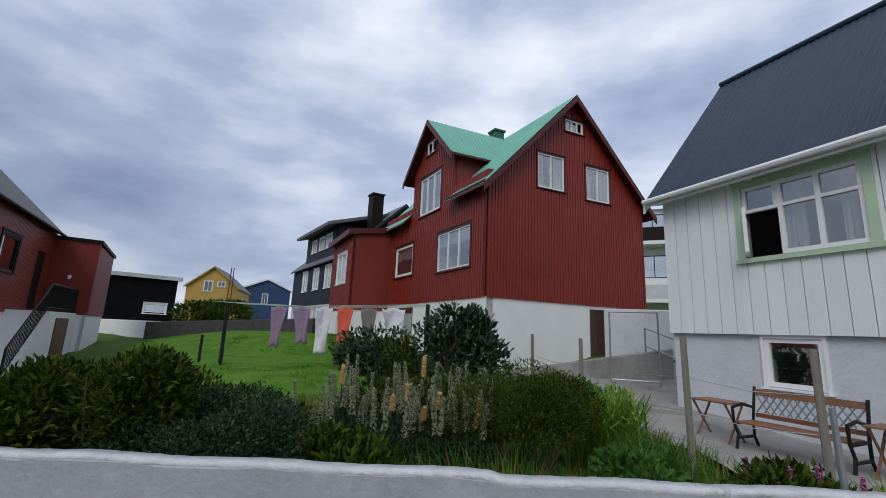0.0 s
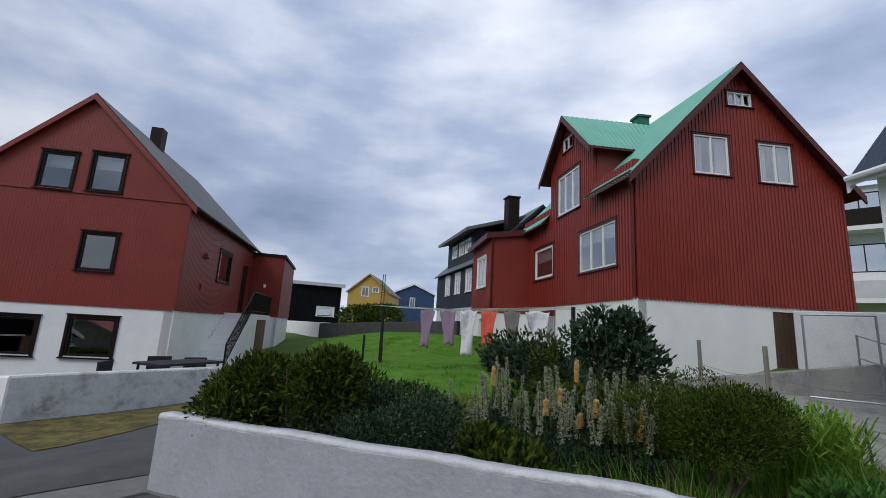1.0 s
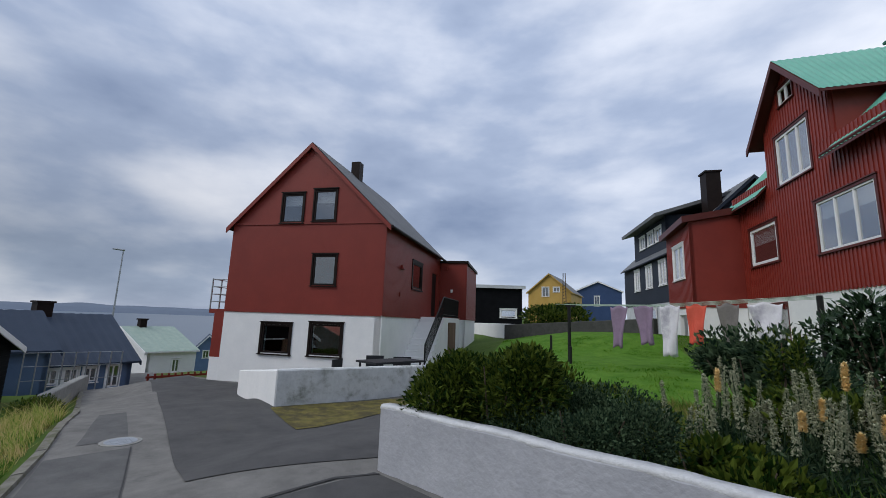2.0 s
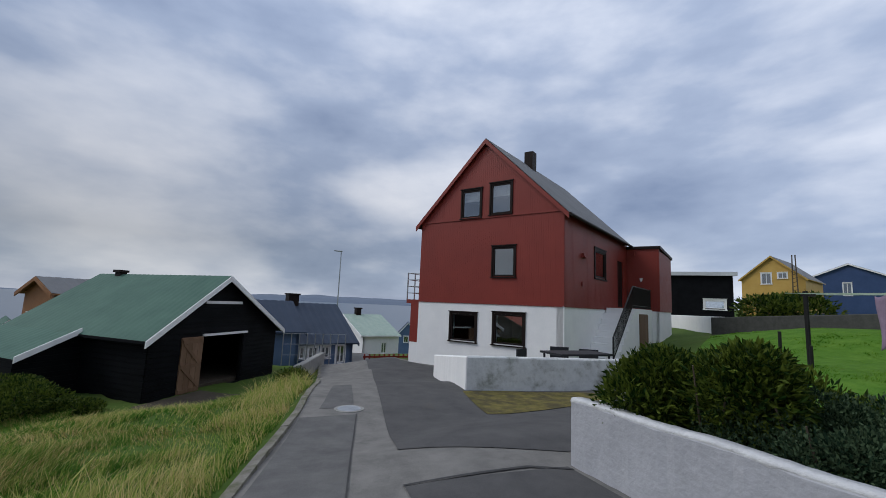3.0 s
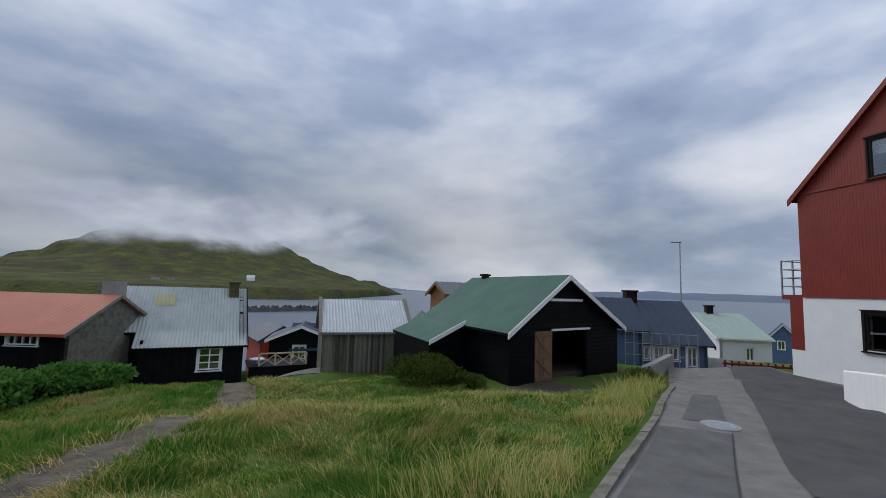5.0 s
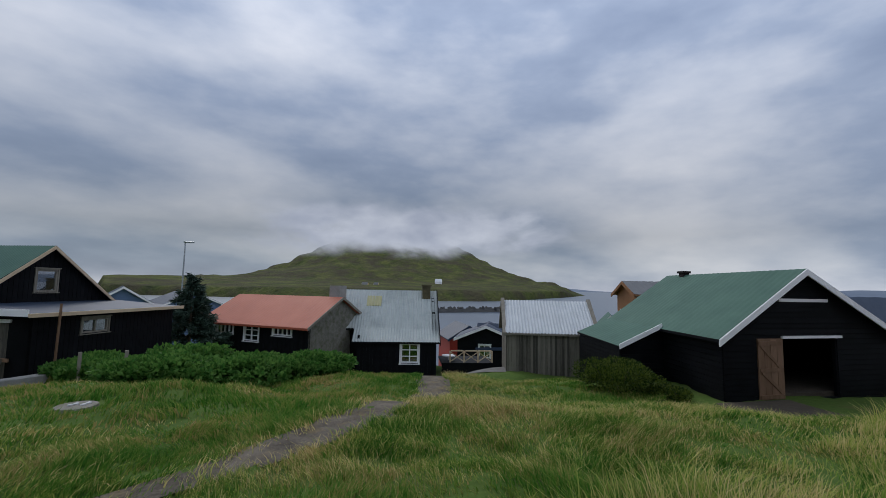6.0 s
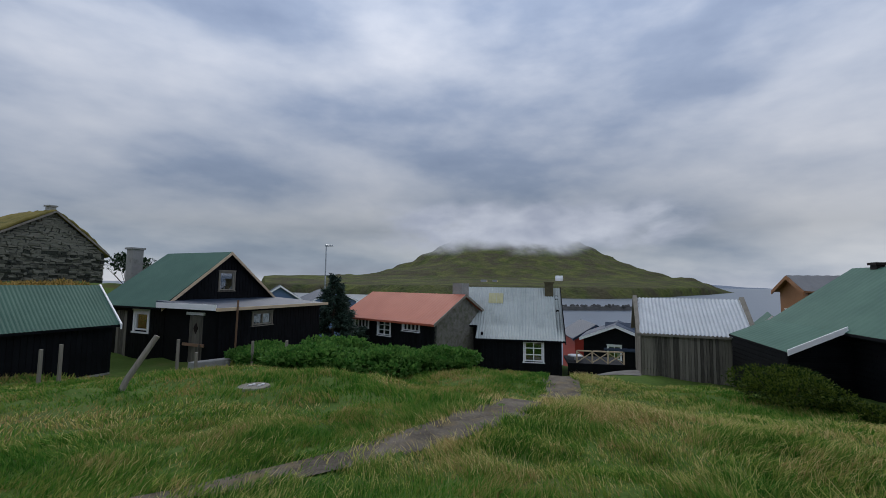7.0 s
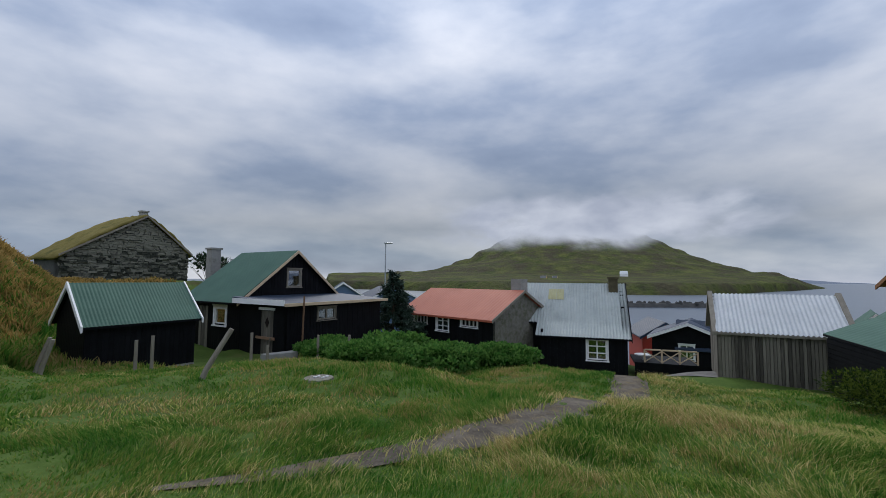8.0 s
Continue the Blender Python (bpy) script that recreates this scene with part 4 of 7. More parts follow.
    part("ridge_cap", bm, SLATEROOF, r, "", p)


white_house()


# ---------- black shed with open door ----------
def black_shed():
    r = thing("shed", -13.79, -3.18, -1.4, "black boarded shed with green roof and open plank door", "shed")
    p = Plan(r, (-13.77, -3.19), 147.75, 225.0)
    W, L, zg, he = 6.1, 6.8, -1.75, 0.35
    g = (0, he, 2.8, 2.1, W, he)
    door = (1.15, 4.0, -1.45, .22)
    wall("front_wall", p, r, TAR, .15, W, zg, he, [door], g, thick=.12)
    ribs("weatherboards", p, r, TAR, 0, W, zg, 3, 0.15, 0.135, 0.022, [(door[0] - .05, door[1] + .05, door[2], door[3] + .1)], g, level=True)
    bm = bmesh.new()
    box(bm, 2.0, 4.2, -.08, .02, .22, .29)
    part("lintel_board", bm, TRIMW, r, "white board above the door", p)
    bm = bmesh.new()
    box(bm, 1.95, 3.75, -.06, 0, 1.24, 1.33)
    part("trim_board", bm, TRIMW, r, "", p)
    bm = bmesh.new()
    box(bm, door[0], 2.03, -.01, .05, door[2], door[3])
    lf = part("door", bm, BROWNWOOD, r, "brown plank door leaf with braces", p)
    for i in range(4):
        bm = bmesh.new()
        w = .88 / 4
        box(bm, door[0] + .005 + i * w, door[0] - .005 + (i + 1) * w, -.04, -.01, door[2] + .03, door[3] - .02)
        part("plank", bm, BROWNWOOD, lf, "", p)
    bm = bmesh.new()
    for z in (-1.4, -.68, .04):
        box(bm, door[0] + .03, 2.0, -.065, -.04, z, z + .11)
    bar(bm, door[0] + .1, -.6, 1.95, -1.2, .12, -.062, -.04)
    bar(bm, door[0] + .1, .1, 1.95, -.55, .12, -.062, -.04)
    part("brace", bm, BROWNWOOD, lf, "", p)
    q = p.turned(0, 0)
    wall("side_wall", q, r, TAR, .01, L, zg, he, thick=.12)
    ribs("weatherboards", q, r, TAR, 0, L, zg, he, 0.15, 0.135, 0.022, level=True)
    wall("far_wall", p.turned(W - .12, 0), r, TAR, 0, L, zg, he, thick=.12)
    wall("rear_wall", p.shifted(0, L), r, TAR, 0, W, zg, he, (), g, thick=.12)
    k = (2.1 - he) / 2.8
    for e in (-.3, W + .3):
        sheet_roof("roof_sheet", p, r, GREENROOF, (e, -.25, he - k * .3 + .08), (e, L + .2, he - k * .3 + .08), (2.8, -.25, 2.18), (2.8, L + .2, 2.18), pitch=.25, amp=.004, under=TAR)
    # lean-to on the side
    kk = 0.5
    sheet_roof("lean_to_roof", p, r, GREENROOF, (-1.75, 2.75, -.33), (-1.75, L + .2, -.28), (-.28, 2.75, he - .08), (-.28, L + .2, he - .08), pitch=.25, amp=.004, under=TAR)
    lt = p.shifted(-1.7, 2.95)
    wall("lean_to_wall", lt, r, TAR, 0, 1.75, zg - .2, he, (), (0, -.36, 1.7, .22, 1.75, .23), thick=.12)
    ribs("weatherboards", lt, r, TAR, 0, 1.75, zg - .2, he, .15, .135, .022, (), (0, -.36, 1.7, .22, 1.75, .23), level=True)
    ls = lt.turned(0, 0)
    wall("lean_to_side", ls, r, TAR, 0, L - 2.95, zg - .3, -.36, thick=.12)
    ribs("weatherboards", ls, r, TAR, 0, L - 2.95, zg - .3, -.36, .15, .135, .022, level=True)
    barge(p, r, TRIMW, g, -.29, over=.3, h=.18)
    bm = bmesh.new()
    bar(bm, -1.82, -.24, -.2, he + .06, .16, 2.7, 2.74)
    part("barge_board", bm, TRIMW, r, "", p)
    chimney(p, r, 2.8, 5.7, .3, 1.8, 2.24, TRIMK)
    bm = bmesh.new()
    box(bm, .2, W - .2, .2, L - .2, zg, -1.34)
    part("floor", bm, BARE, r, "", p)


black_shed()


# ---------- silvered plank shed ----------
def plank_shed():
    r = thing("shed", -15.93, -11.74, -2.2, "silvered plank shed with zinc roof", "shed")
    p = Plan(r, (-15.93, -11.74), 129.5, 219.5)
    W, L = 3.95, 3.2
    for i in range(38):
        bm = bmesh.new()
        w = W / 38
        dd = random.uniform(-.012, .012)
        box(bm, i * w + .006, (i + 1) * w - .006, -.025 + dd, .02 + dd, -2.35 - dd * 4, -.38)
        part("plank", bm, GREYWOOD, r, "", p)
    for nm, q, n in (("l", p.turned(0, 0), 20), ("r", p.turned(W, 0, True), 20)):
        g = (0, -.4, L / 2, .95, L, -.4)
        for i in range(n):
            bm = bmesh.new()
            w = L / n
            box(bm, i * w + .004, (i + 1) * w - .004, -.02, .02, -2.4, 1.2)
            clip(bm, 0, -.4, L / 2, .95)
            clip(bm, L / 2, .95, L, -.4)
            part("plank", bm, GREYWOOD, r, "", q)
    wall("rear_wall", p.shifted(0, L), r, GREYWOOD, 0, W, -2.4, -.4, thick=.05)
    for a in (-.15, L + .15):
        sheet_roof("roof_sheet", p, r, ZINCW, (-.06, a, -.45), (W + .06, a, -.45), (-.06, L / 2, .92), (W + .06, L / 2, .92), pitch=.14, amp=.025, under=GREYWOOD)
    for q in (p.turned(-.06, 0), p.turned(W + .02, 0)):
        barge(q, r, POSTWOOD, (0, -.4, L / 2, .95, L, -.4), -.12, h=.14, over=.15, thick=.16)


plank_shed()


# ---------- black cottage with zinc roof ----------
def zinc_cottage():
    r = thing("cottage", -12.9, -18.5, -3.0, "black cottage with weathered zinc roof and white window", "house")
    p = Plan(r, (-12.9, -18.5), 138.75, 228.75)
    zg = -3.3
    win = (2.08, 2.94, -2.33, -1.38)
    wall("front_wall", p, r, TAR, -.1, 3.85, zg, -1.2, [win], thick=.15)
    ribs("boards", p, r, TAR, -.1, 3.85, zg, -1.2, .16, .145, .018, [(win[0] - .12, win[1] + .12, win[2] - .1, win[3] + .12)])
    window(p, r, *win, 2, 3, casing=TRIMW, cw=.08)
    wall("set_back_wall", p, r, TAR, -1.75, -.1, zg, -.85, thick=.15, d=1.1)
    wall("side_return", p.turned(-.1, 0), r, TAR, 0, 1.1, zg, -1.0, thick=.1)
    L = 5.0
    q = p.turned(3.85, 0, True)
    g = (0, -1.2, 3.0, 1.25, L + .7, -.9)
    gh = [(2.5, 3.3, -.55, .35), (1.6, 2.3, -2.9, -1.2)]
    wall("gable_wall", q, r, TAR, .01, L + .7, zg, 2, gh, g, thick=.15)
    window(q, r, *gh[0], 2, 2, casing=TRIMW, cw=.08)
    board_door(q, r, *gh[1], TRIMW, 4, 0, "white side door")
    wall("far_gable", p.turned(-1.75, 1.1), r, TAR, 0, L - .4, zg, 2, (), (0, -.8, 1.9, 1.15, L - .4, -.9), thick=.15)
    wall("rear_wall", p.shifted(0, L + .7), r, TAR, -1.75, 3.85, zg, -.9, thick=.15)
    sheet_roof("roof_sheet", p, r, ZINC, (-2.0, .75, -.72), (-.35, .75, -.72), (-2.0, 3.0, 1.25), (-.35, 3.0, 1.25), pitch=.14, amp=.018, under=TAR)
    sheet_roof("roof_sheet", p, r, ZINC, (-.35, .75, -.72), (4.05, .75, -.72), (-.35, 3.0, 1.25), (4.05, 3.0, 1.25), pitch=.14, amp=.018, under=TAR)
    sheet_roof("roof_sheet", p, r, ZINC, (-.35, -.22, -1.28), (4.05, -.22, -1.28), (-.35, .85, -.66), (4.05, .85, -.66), pitch=.14, amp=.018, under=TAR)
    sheet_roof("roof_sheet", p, r, ZINC, (-2.0, L + 1, -.95), (4.05, L + 1, -.95), (-2.0, 3.0, 1.25), (4.05, 3.0, 1.25), pitch=.14, amp=.018, under=TAR)
    sheet_roof("roof_patch", p, r, LICHEN, (.1, 2.0, .405), (.9, 2.0, .405), (.1, 2.6, .925), (.9, 2.6, .925), pitch=.14, amp=.018, under=LICHEN, thick=.01)
    bm = bmesh.new()
    bar(bm, -.22, -1.25, 3.0, 1.3, .2, -.2, -.16)
    bar(bm, L + 1, -.9, 3.0, 1.3, .2, -.2, -.16)
    part("barge_board", bm, TAR, r, "", q)
    chimney(p, r, 3.4, 2.7, .45, .4, 1.5, mat("brown_mossy_masonry", (.05, .042, .025), (.11, .095, .05), .9, 5, 30, .8), label="lichen-covered squat chimney")


zinc_cottage()


# ---------- black cottage with orange-red roof ----------
def orange_cottage():
    r = thing("cottage", -7.8, -24.5, -2.6, "low black cottage with orange-red roof and white windows", "house")
    p = Plan(r, (-7.8, -24.5), 111.25, 201.25)
    zg, W, he = -3.2, 6.4, -.42
    holes = [(.62, 1.75, -1.0, -.52), (2.52, 3.42, -1.28, -.5), (4.34, 5.42, -.92, -.48)]
    wall("front_wall", p, r, TAR, -.3, W, zg, he, holes, thick=.15)
    ribs("boards", p, r, TAR, -.3, W, zg, he, .16, .145, .018, [(a - .1, b + .1, c - .1, d + .12) for a, b, c, d in holes])
    window(p, r, *holes[0], 4, 1, casing=TRIMW, cw=.06, bar_w=.045)
    window(p, r, *holes[1], 2, 3, casing=TRIMW, cw=.06, bar_w=.045)
    window(p, r, *holes[2], 4, 1, casing=TRIMW, cw=.06, bar_w=.045)
    q = p.turned(W, 0, True)
    g = (0, he, 2.3, .85, 4.6, he)
    wall("gable_wall", q, r, KERB, .01, 4.6, zg, he, (), g, thick=.2)
    wall("far_gable", p.turned(-.3, 0), r, TAR, 0, 4.6, zg, he, (), g, thick=.15)
    wall("rear_wall", p.shifted(0, 4.6), r, TAR, -.3, W, zg, he, thick=.15)
    for d in (-.3, 4.9):
        sheet_roof("roof_sheet", p, r, ORANGE, (-.5, d, he - .06), (W + .2, d, he - .06), (-.5, 2.3, .88), (W + .2, 2.3, .88), pitch=.2, amp=.006, under=ORANGE, thick=.09)
    bm = bmesh.new()
    bar(bm, -.3, he - .04, 2.3, .9, .14, -.22, -.19)
    bar(bm, 4.9, he - .04, 2.3, .9, .14, -.22, -.19)
    part("barge_board", bm, POSTWOOD, r, "", q)
    chimney(p, r, W - .6, 2.9, .62, .3, 1.45, CONCRETE, False, "pale grey rendered chimney")


orange_cottage()


# ---------- black house with green roof and porch ----------
def porch_house():
    r = thing("house", .75, -20.4, -1.65, "black house with green roof and a new porch", "house")
    p = Plan(r, (.75, -20.4), -143.75, -55.0)
    W, L, he, zg = 5.4, 4.1, .55, -2.1
    g = (0, he, 2.72, 2.65, W, he)
    up = (2.3, 3.05, 1.02, 1.82)
    wall("gable_wall", p, r, TAR, 0, W, zg, he, [up], g, thick=.15)
    ribs("boards", p, r, TAR, 0, W, zg, 3, .16, .145, .018, [(up[0] - .1, up[1] + .1, up[2] - .1, up[3] + .12)], g)
    window(p, r, *up, 1, 1, frame_mat=POSTWOOD, casing=POSTWOOD, cw=.05)
    q = p.turned(0, 0)
    hl = [(1.05, 1.85, -.56, .12)]
    wall("side_wall", q, r, TAR, .01, L, zg, he, hl, thick=.15)
    ribs("boards", q, r, TAR, .01, L, zg, he, .16, .145, .018, [(a - .14, b + .14, c - .1, d + .14) for a, b, c, d in hl])
    window(q, r, *hl[0], 1, 1, casing=TRIMW, cw=.12)
    board_door(q, r, 2.4, 3.1, -1.9, .18, GREYWOOD, 4, -.03, "weathered plank door with a white lintel")
    wall("rear_gable", p.shifted(0, L), r, TAR, 0, W, zg, he, (), g, thick=.15)
    wall("far_wall", p.turned(W - .15, 0), r, TAR, 0, L, zg, he, thick=.15)
    k = (2.65 - he) / 2.72
    for e in (-.35, W + .3):
        sheet_roof("roof_sheet", p, r, GREENROOF, (e, -.2, he - k * .3 + .08), (e, L + .2, he - k * .3 + .08), (2.72, -.2, 2.73), (2.72, L + .2, 2.73), pitch=.12, amp=.005, under=TAR)
    barge(p, r, NEWWOOD, g, -.24, over=.3, h=.13)
    chimney(p, r, 2.0, L + 1.6, .5, .2, 2.9, CONCRETE, label="tall grey concrete chimney")
    # porch before the gable
    D = 3.0
    f = p.shifted(0.0, -D)
    pw = 5.4
    hp = [(1.5, 2.45, -.27, .2)]
    wall("porch_front", f, r, TAR, 0, pw, zg - .3, .35, hp, thick=.12)
    ribs("boards", f, r, TAR, 0, pw, zg - .3, .35, .16, .145, .018, [(a - .1, b + .1, c - .08, d + .1) for a, b, c, d in hp])
    window(f, r, *hp[0], 2, 1, frame_mat=POSTWOOD, casing=POSTWOOD, cw=.05)
    sd = f.turned(0, 0)
    dh = (.82, 1.6, -1.85, .15)
    wall("porch_side", sd, r, TAR, .01, D, zg - .3, .4, [dh], thick=.12)
    board_door(sd, r, *dh, GREYWOOD, 4, .02, "grey weathered door with diamond pane")
    bm = bmesh.new()
    box(bm, .72, 1.7, -.05, 0, .17, .27)
    part("door_head", bm, TRIMW, r, "", sd)
    wall("porch_end", f.turned(pw - .12, 0), r, TAR, 0, D, zg - .3, .35, thick=.12)
    bm = bmesh.new()
    slab(bm, [(-.35, -.3, .47), (pw + .2, -.3, .47), (pw + .2, D + .05, .66), (-.35, D + .05, .66)], .1)
    part("porch_roof", bm, SLATEROOF, r, "dark felted porch roof", f)
    bm = bmesh.new()
    box(bm, -.37, pw + .22, -.34, -.3, .37, .485)
    part("fascia", bm, NEWWOOD, r, "fresh pine fascia board", f)
    bm = bmesh.new()
    box(bm, -.39, -.35, -.3, D, .4, .6)
    part("fascia", bm, TRIMW, r, "", f)
    bm = bmesh.new()
    rod(bm, (.4, -.4, -1.95), (.45, -.4, .75), .035)
    part("leaning_pole", bm, BROWNWOOD, r, "thin brown pole leaning at the porch", f)
    bm = bmesh.new()
    box(bm, .6, 1.75, -.12, -.07, -.95, -.85)
    part("nailed_board", bm, BROWNWOOD, r, "board nailed across the porch door", sd)
    bm = bmesh.new()
    bar(bm, .75, -.85, 1.05, -1.9, .1, -.2, -.14)
    part("prop", bm, GREYWOOD, r, "", sd)
    bm = bmesh.new()
    v = [bm.verts.new(c) for c in ((1.21, -.005, -.12), (1.33, -.005, -.32), (1.21, -.005, -.52), (1.09, -.005, -.32))]
    low = bmesh.ops.extrude_face_region(bm, geom=[bm.faces.new(v)])
    bmesh.ops.translate(bm, vec=(0, .02, 0), verts=[q_ for q_ in low["geom"] if isinstance(q_, bmesh.types.BMVert)])
    part("diamond_pane", bm, TRIMK, r, "dark diamond window in the door", sd)


porch_house()


# ---------- small green-roofed shed ----------
def small_shed():
    r = thing("shed", 4.5, -16.02, -1.2, "small black shed with green roof and white barge boards", "shed")
    p = Plan(r, (4.6, -16.2), -140.5, -57.0)
    W, L, he, zg = 3.25, 2.5, .15, -1.9
    wall("front_wall", p, r, TAR, 0, W, zg + .35, he, thick=.12)
    ribs("boards", p, r, TAR, 0, W, zg + .35, he, .15, .138, .018)
    wall("foundation", p, r, CONCRETE, 0, W, zg, zg + .35, thick=.15, d=-.02)
    q = p.turned(0, 0)
    g = (0, he, 1.25, 1.2, L, he)
    wall("gable_wall", q, r, TAR, .01, L, zg, he, (), g, thick=.12)
    ribs("boards", q, r, TAR, .01, L, zg, 2, .15, .138, .018, (), g)
    q2 = p.turned(W - .02, 0, True)
    wall("gable_wall", q2, r, TAR, .01, L, zg, he, (), g, thick=.12)
    wall("rear_wall", p.shifted(0, L), r, TAR, 0, W, zg, he, thick=.12)
    for d in (-.22, L + .22):
        sheet_roof("roof_sheet", p, r, GREENROOF, (-.15, d, he - .17), (W + .15, d, he - .17), (-.15, 1.25, 1.24), (W + .15, 1.25, 1.24), pitch=.1, amp=.007, under=TAR)
    barge(q, r, TRIMW, g, -.19, over=.26, h=.18)
    barge(q2, r, TRIMW, g, -.19, over=.26, h=.18)


small_shed()


# ---------- stone house with turf roof ----------
def stone_house():
    r = thing("stone_house", 6.0, -33.3, 1.2, "old dark stone house with a turf roof", "house")
    p = Plan(r, (4.75, -34.3), 25.0, -50.0)
    W, L, he, zg = 6.6, 3.2, 3.0, .2
    g = (0, he, 2.55, 5.3, W, 2.7)
    wall("gable_core", p, r, STONEBACK, 0, W, zg, he, (), g, thick=.5, d=.05)
    wall("side_wall", p.turned(0, 0), r, STONEBACK, .05, L, zg, he, thick=.4)
    wall("side_wall", p.turned(W - .4, 0), r, STONEBACK, .05, L, zg, 2.7, thick=.4)
    rng = random.Random(5)
    z, n = 1.0, 0
    rest = bmesh.new()
    while z < 5.2:
        h = rng.uniform(.09, .19)
        s = max(0, (z + h - he) / 2.3 * 2.55)
        end = min(W, W - (z + h - 2.7) / 2.6 * 4.05) if z + h > 2.7 else W
        while s < end - .06:
            w = min(rng.uniform(.12, .48), end - s)
            bm = bmesh.new() if n < 295 else rest
            o, tip = rng.uniform(-.07, .02), rng.uniform(-.03, .03)
            for i in box(bm, s + .014, s + w - .014, o, .1, z + .01, z + h - .01):
                i.co += Vector((rng.uniform(-.045, .045), rng.uniform(-.03, .03), rng.uniform(-.035, .035) + (tip if i.co.x > s + w / 2 else -tip)))
            if n < 295:
                part("stone", bm, STONE, r, "", p)
            n += 1
            s += w
        z += h
    part("upper_masonry", rest, STONE, r, "", p)["kind"] = "stuff"
    for e, ze in ((-.1, he - .06), (W + .2, 2.58)):
        bm = bmesh.new()
        m = 14
        rows = [[bm.verts.new((e + (2.55 - e) * i / m, -.25 + (L + .5) * j / 10, ze + (5.42 - ze) * i / m + .18 * math.sin(i / m * math.pi) + rng.uniform(-.05, .05))) for i in range(m + 1)] for j in range(11)]
        for a, b in zip(rows, rows[1:]):
            for i in range(m):
                bm.faces.new((a[i], a[i + 1], b[i + 1], b[i]))
        low = bmesh.ops.extrude_face_region(bm, geom=bm.faces[:])
        bmesh.ops.translate(bm, vec=(0, 0, -.16), verts=[v for v in low["geom"] if isinstance(v, bmesh.types.BMVert)])
        part("turf_roof", bm, TURF, r, "yellow-brown grassy turf roof", p, True)
    barge(p, r, POSTWOOD, g, -.27, over=.12, h=.12)
    chimney(p, r, 2.0, 1.5, .34, 4.9, 5.75, CONCRETE)


stone_house()


# ---------- houses farther off ----------
def far_house(name, o, ys, yd, W, L, zg, he, hr, wm, rm, holes=(), label="", base=None, zb=None, tm=None, side_holes=(), flip=False, over=.25, cw=.07):
    r = thing(name, o[0], o[1], zg, label, "house")
    p = Plan(r, o, ys, yd)
    g = (0, he, W / 2, hr, W, he)
    wall("gable_wall", p, r, wm, 0, W, zb or zg, he, holes, g)
    for h in holes:
        window(p, r, *h, 2, 1, casing=TRIMW, cw=cw)
    q = p.turned(W, 0, True) if flip else p.turned(0, 0)
    q2 = p.turned(0, 0) if flip else p.turned(W, 0, True)
    wall("side_wall", q, r, wm, .01, L, zb or zg, he, side_holes)
    for h in side_holes:
        window(q, r, *h, 2, 1, casing=TRIMW, cw=cw)
    wall("side_wall", q2, r, wm, .01, L, zb or zg, he)
    wall("rear_gable", p.shifted(0, L), r, wm, 0, W, zb or zg, he, (), g)
    if base:
        wall("base_wall", p, r, base, 0, W, zg, zb, thick=.2, d=.03)
        wall("base_wall", q, r, base, .03, L, zg, zb, thick=.2, d=.03)
    k = (hr - he) / (W / 2)
    for e in (-over, W + over):
        sheet_roof("roof_sheet", p, r, rm, (e, -over, he - k * over + .1), (e, L + over, he - k * over + .1), (W / 2, -over, hr + .1), (W / 2, L + over, hr + .1), pitch=.4, amp=.01, under=tm or TRIMW)
    barge(p, r, tm or TRIMW, g, -over - .04, over=over, h=.18)
    return r, p


def slate_blue_house():
    r, p = far_house("house", (-6.9, 24.0), 30, 126, 8, 9, .6, 5.7, 9.5, NAVY, GREYROOF, label="slate-blue house with dormer and dark roof", base=GREYREND, zb=3.0, tm=NAVY, side_holes=[(.9, 1.9, 4.0, 5.3), (3.2, 4.2, 4.0, 5.3), (5.6, 6.6, 4.0, 5.3)], cw=.08)
    q = p.turned(0, 0)
    wall("dormer_wall", q, r, NAVY, 1.5, 7.5, 5.9, 7.9, [(2.2, 3.2, 6.7, 7.5), (3.6, 4.6, 6.7, 7.5), (5.2, 6.2, 6.7, 7.5)], d=.3)
    for s in (2.2, 3.6, 5.2):
        window(q.shifted(0, .3), r, s, s + 1, 6.7, 7.5, 2, 1, casing=TRIMW, cw=.06)
    bm = bmesh.new()
    slab(bm, [(1.0, -.4, 8.0), (8.0, -.4, 8.0), (8.0, 4, 9.3), (1.0, 4, 9.3)], .2)
    part("dormer_roof", bm, GREYROOF, r, "", q)
    wall("dormer_cheek", q.turned(1.5, 0), r, NAVY, .3, 3, 5.9, 8.0, thick=.1)
    wall("dormer_cheek", q.turned(7.4, 0), r, NAVY, .3, 3, 5.9, 8.0, thick=.1)
    for s in (.8, 2.6, 4.4):
        window(q.shifted(0, -.05), r, s, s + .9, 1.0, 2.7, 1, 1, casing=TRIMW, cw=.08)
    chimney(p, r, 2.2, .3, .7, 6.5, 9.9, TRIMK, label="black flue stack")


slate_blue_house()
far_house("house", (-32.5, 49.7), 17, 107, 5.7, 8, 1.5, 6.0, 8.4, YELLOW, GREYROOF, [(1.9, 2.8, 5.4, 6.6), (3.4, 4.2, 6.0, 6.6)], "ochre yellow house with a small gable", base=YELLOW, zb=2.5, tm=YELLOW)
far_house("house", (-34.2, 66.4), 25, 115, 7.2, 9, 2, 7.4, 9.0, DEEPBLUE, GREYROOF, [(3.0, 3.8, 5.0, 6.6)], "deep blue house behind the lawn", tm=TRIMW)
r = thing("building", -26, 30, 1.0, "flat black building with white roof edge", "building")
p = Plan(r, (-26.4, 29.8), 37, 127)
wall("front_wall", p, r, TAR, 0, 5.2, .6, 4.8, [(3.3, 4.6, 2.2, 2.8)])
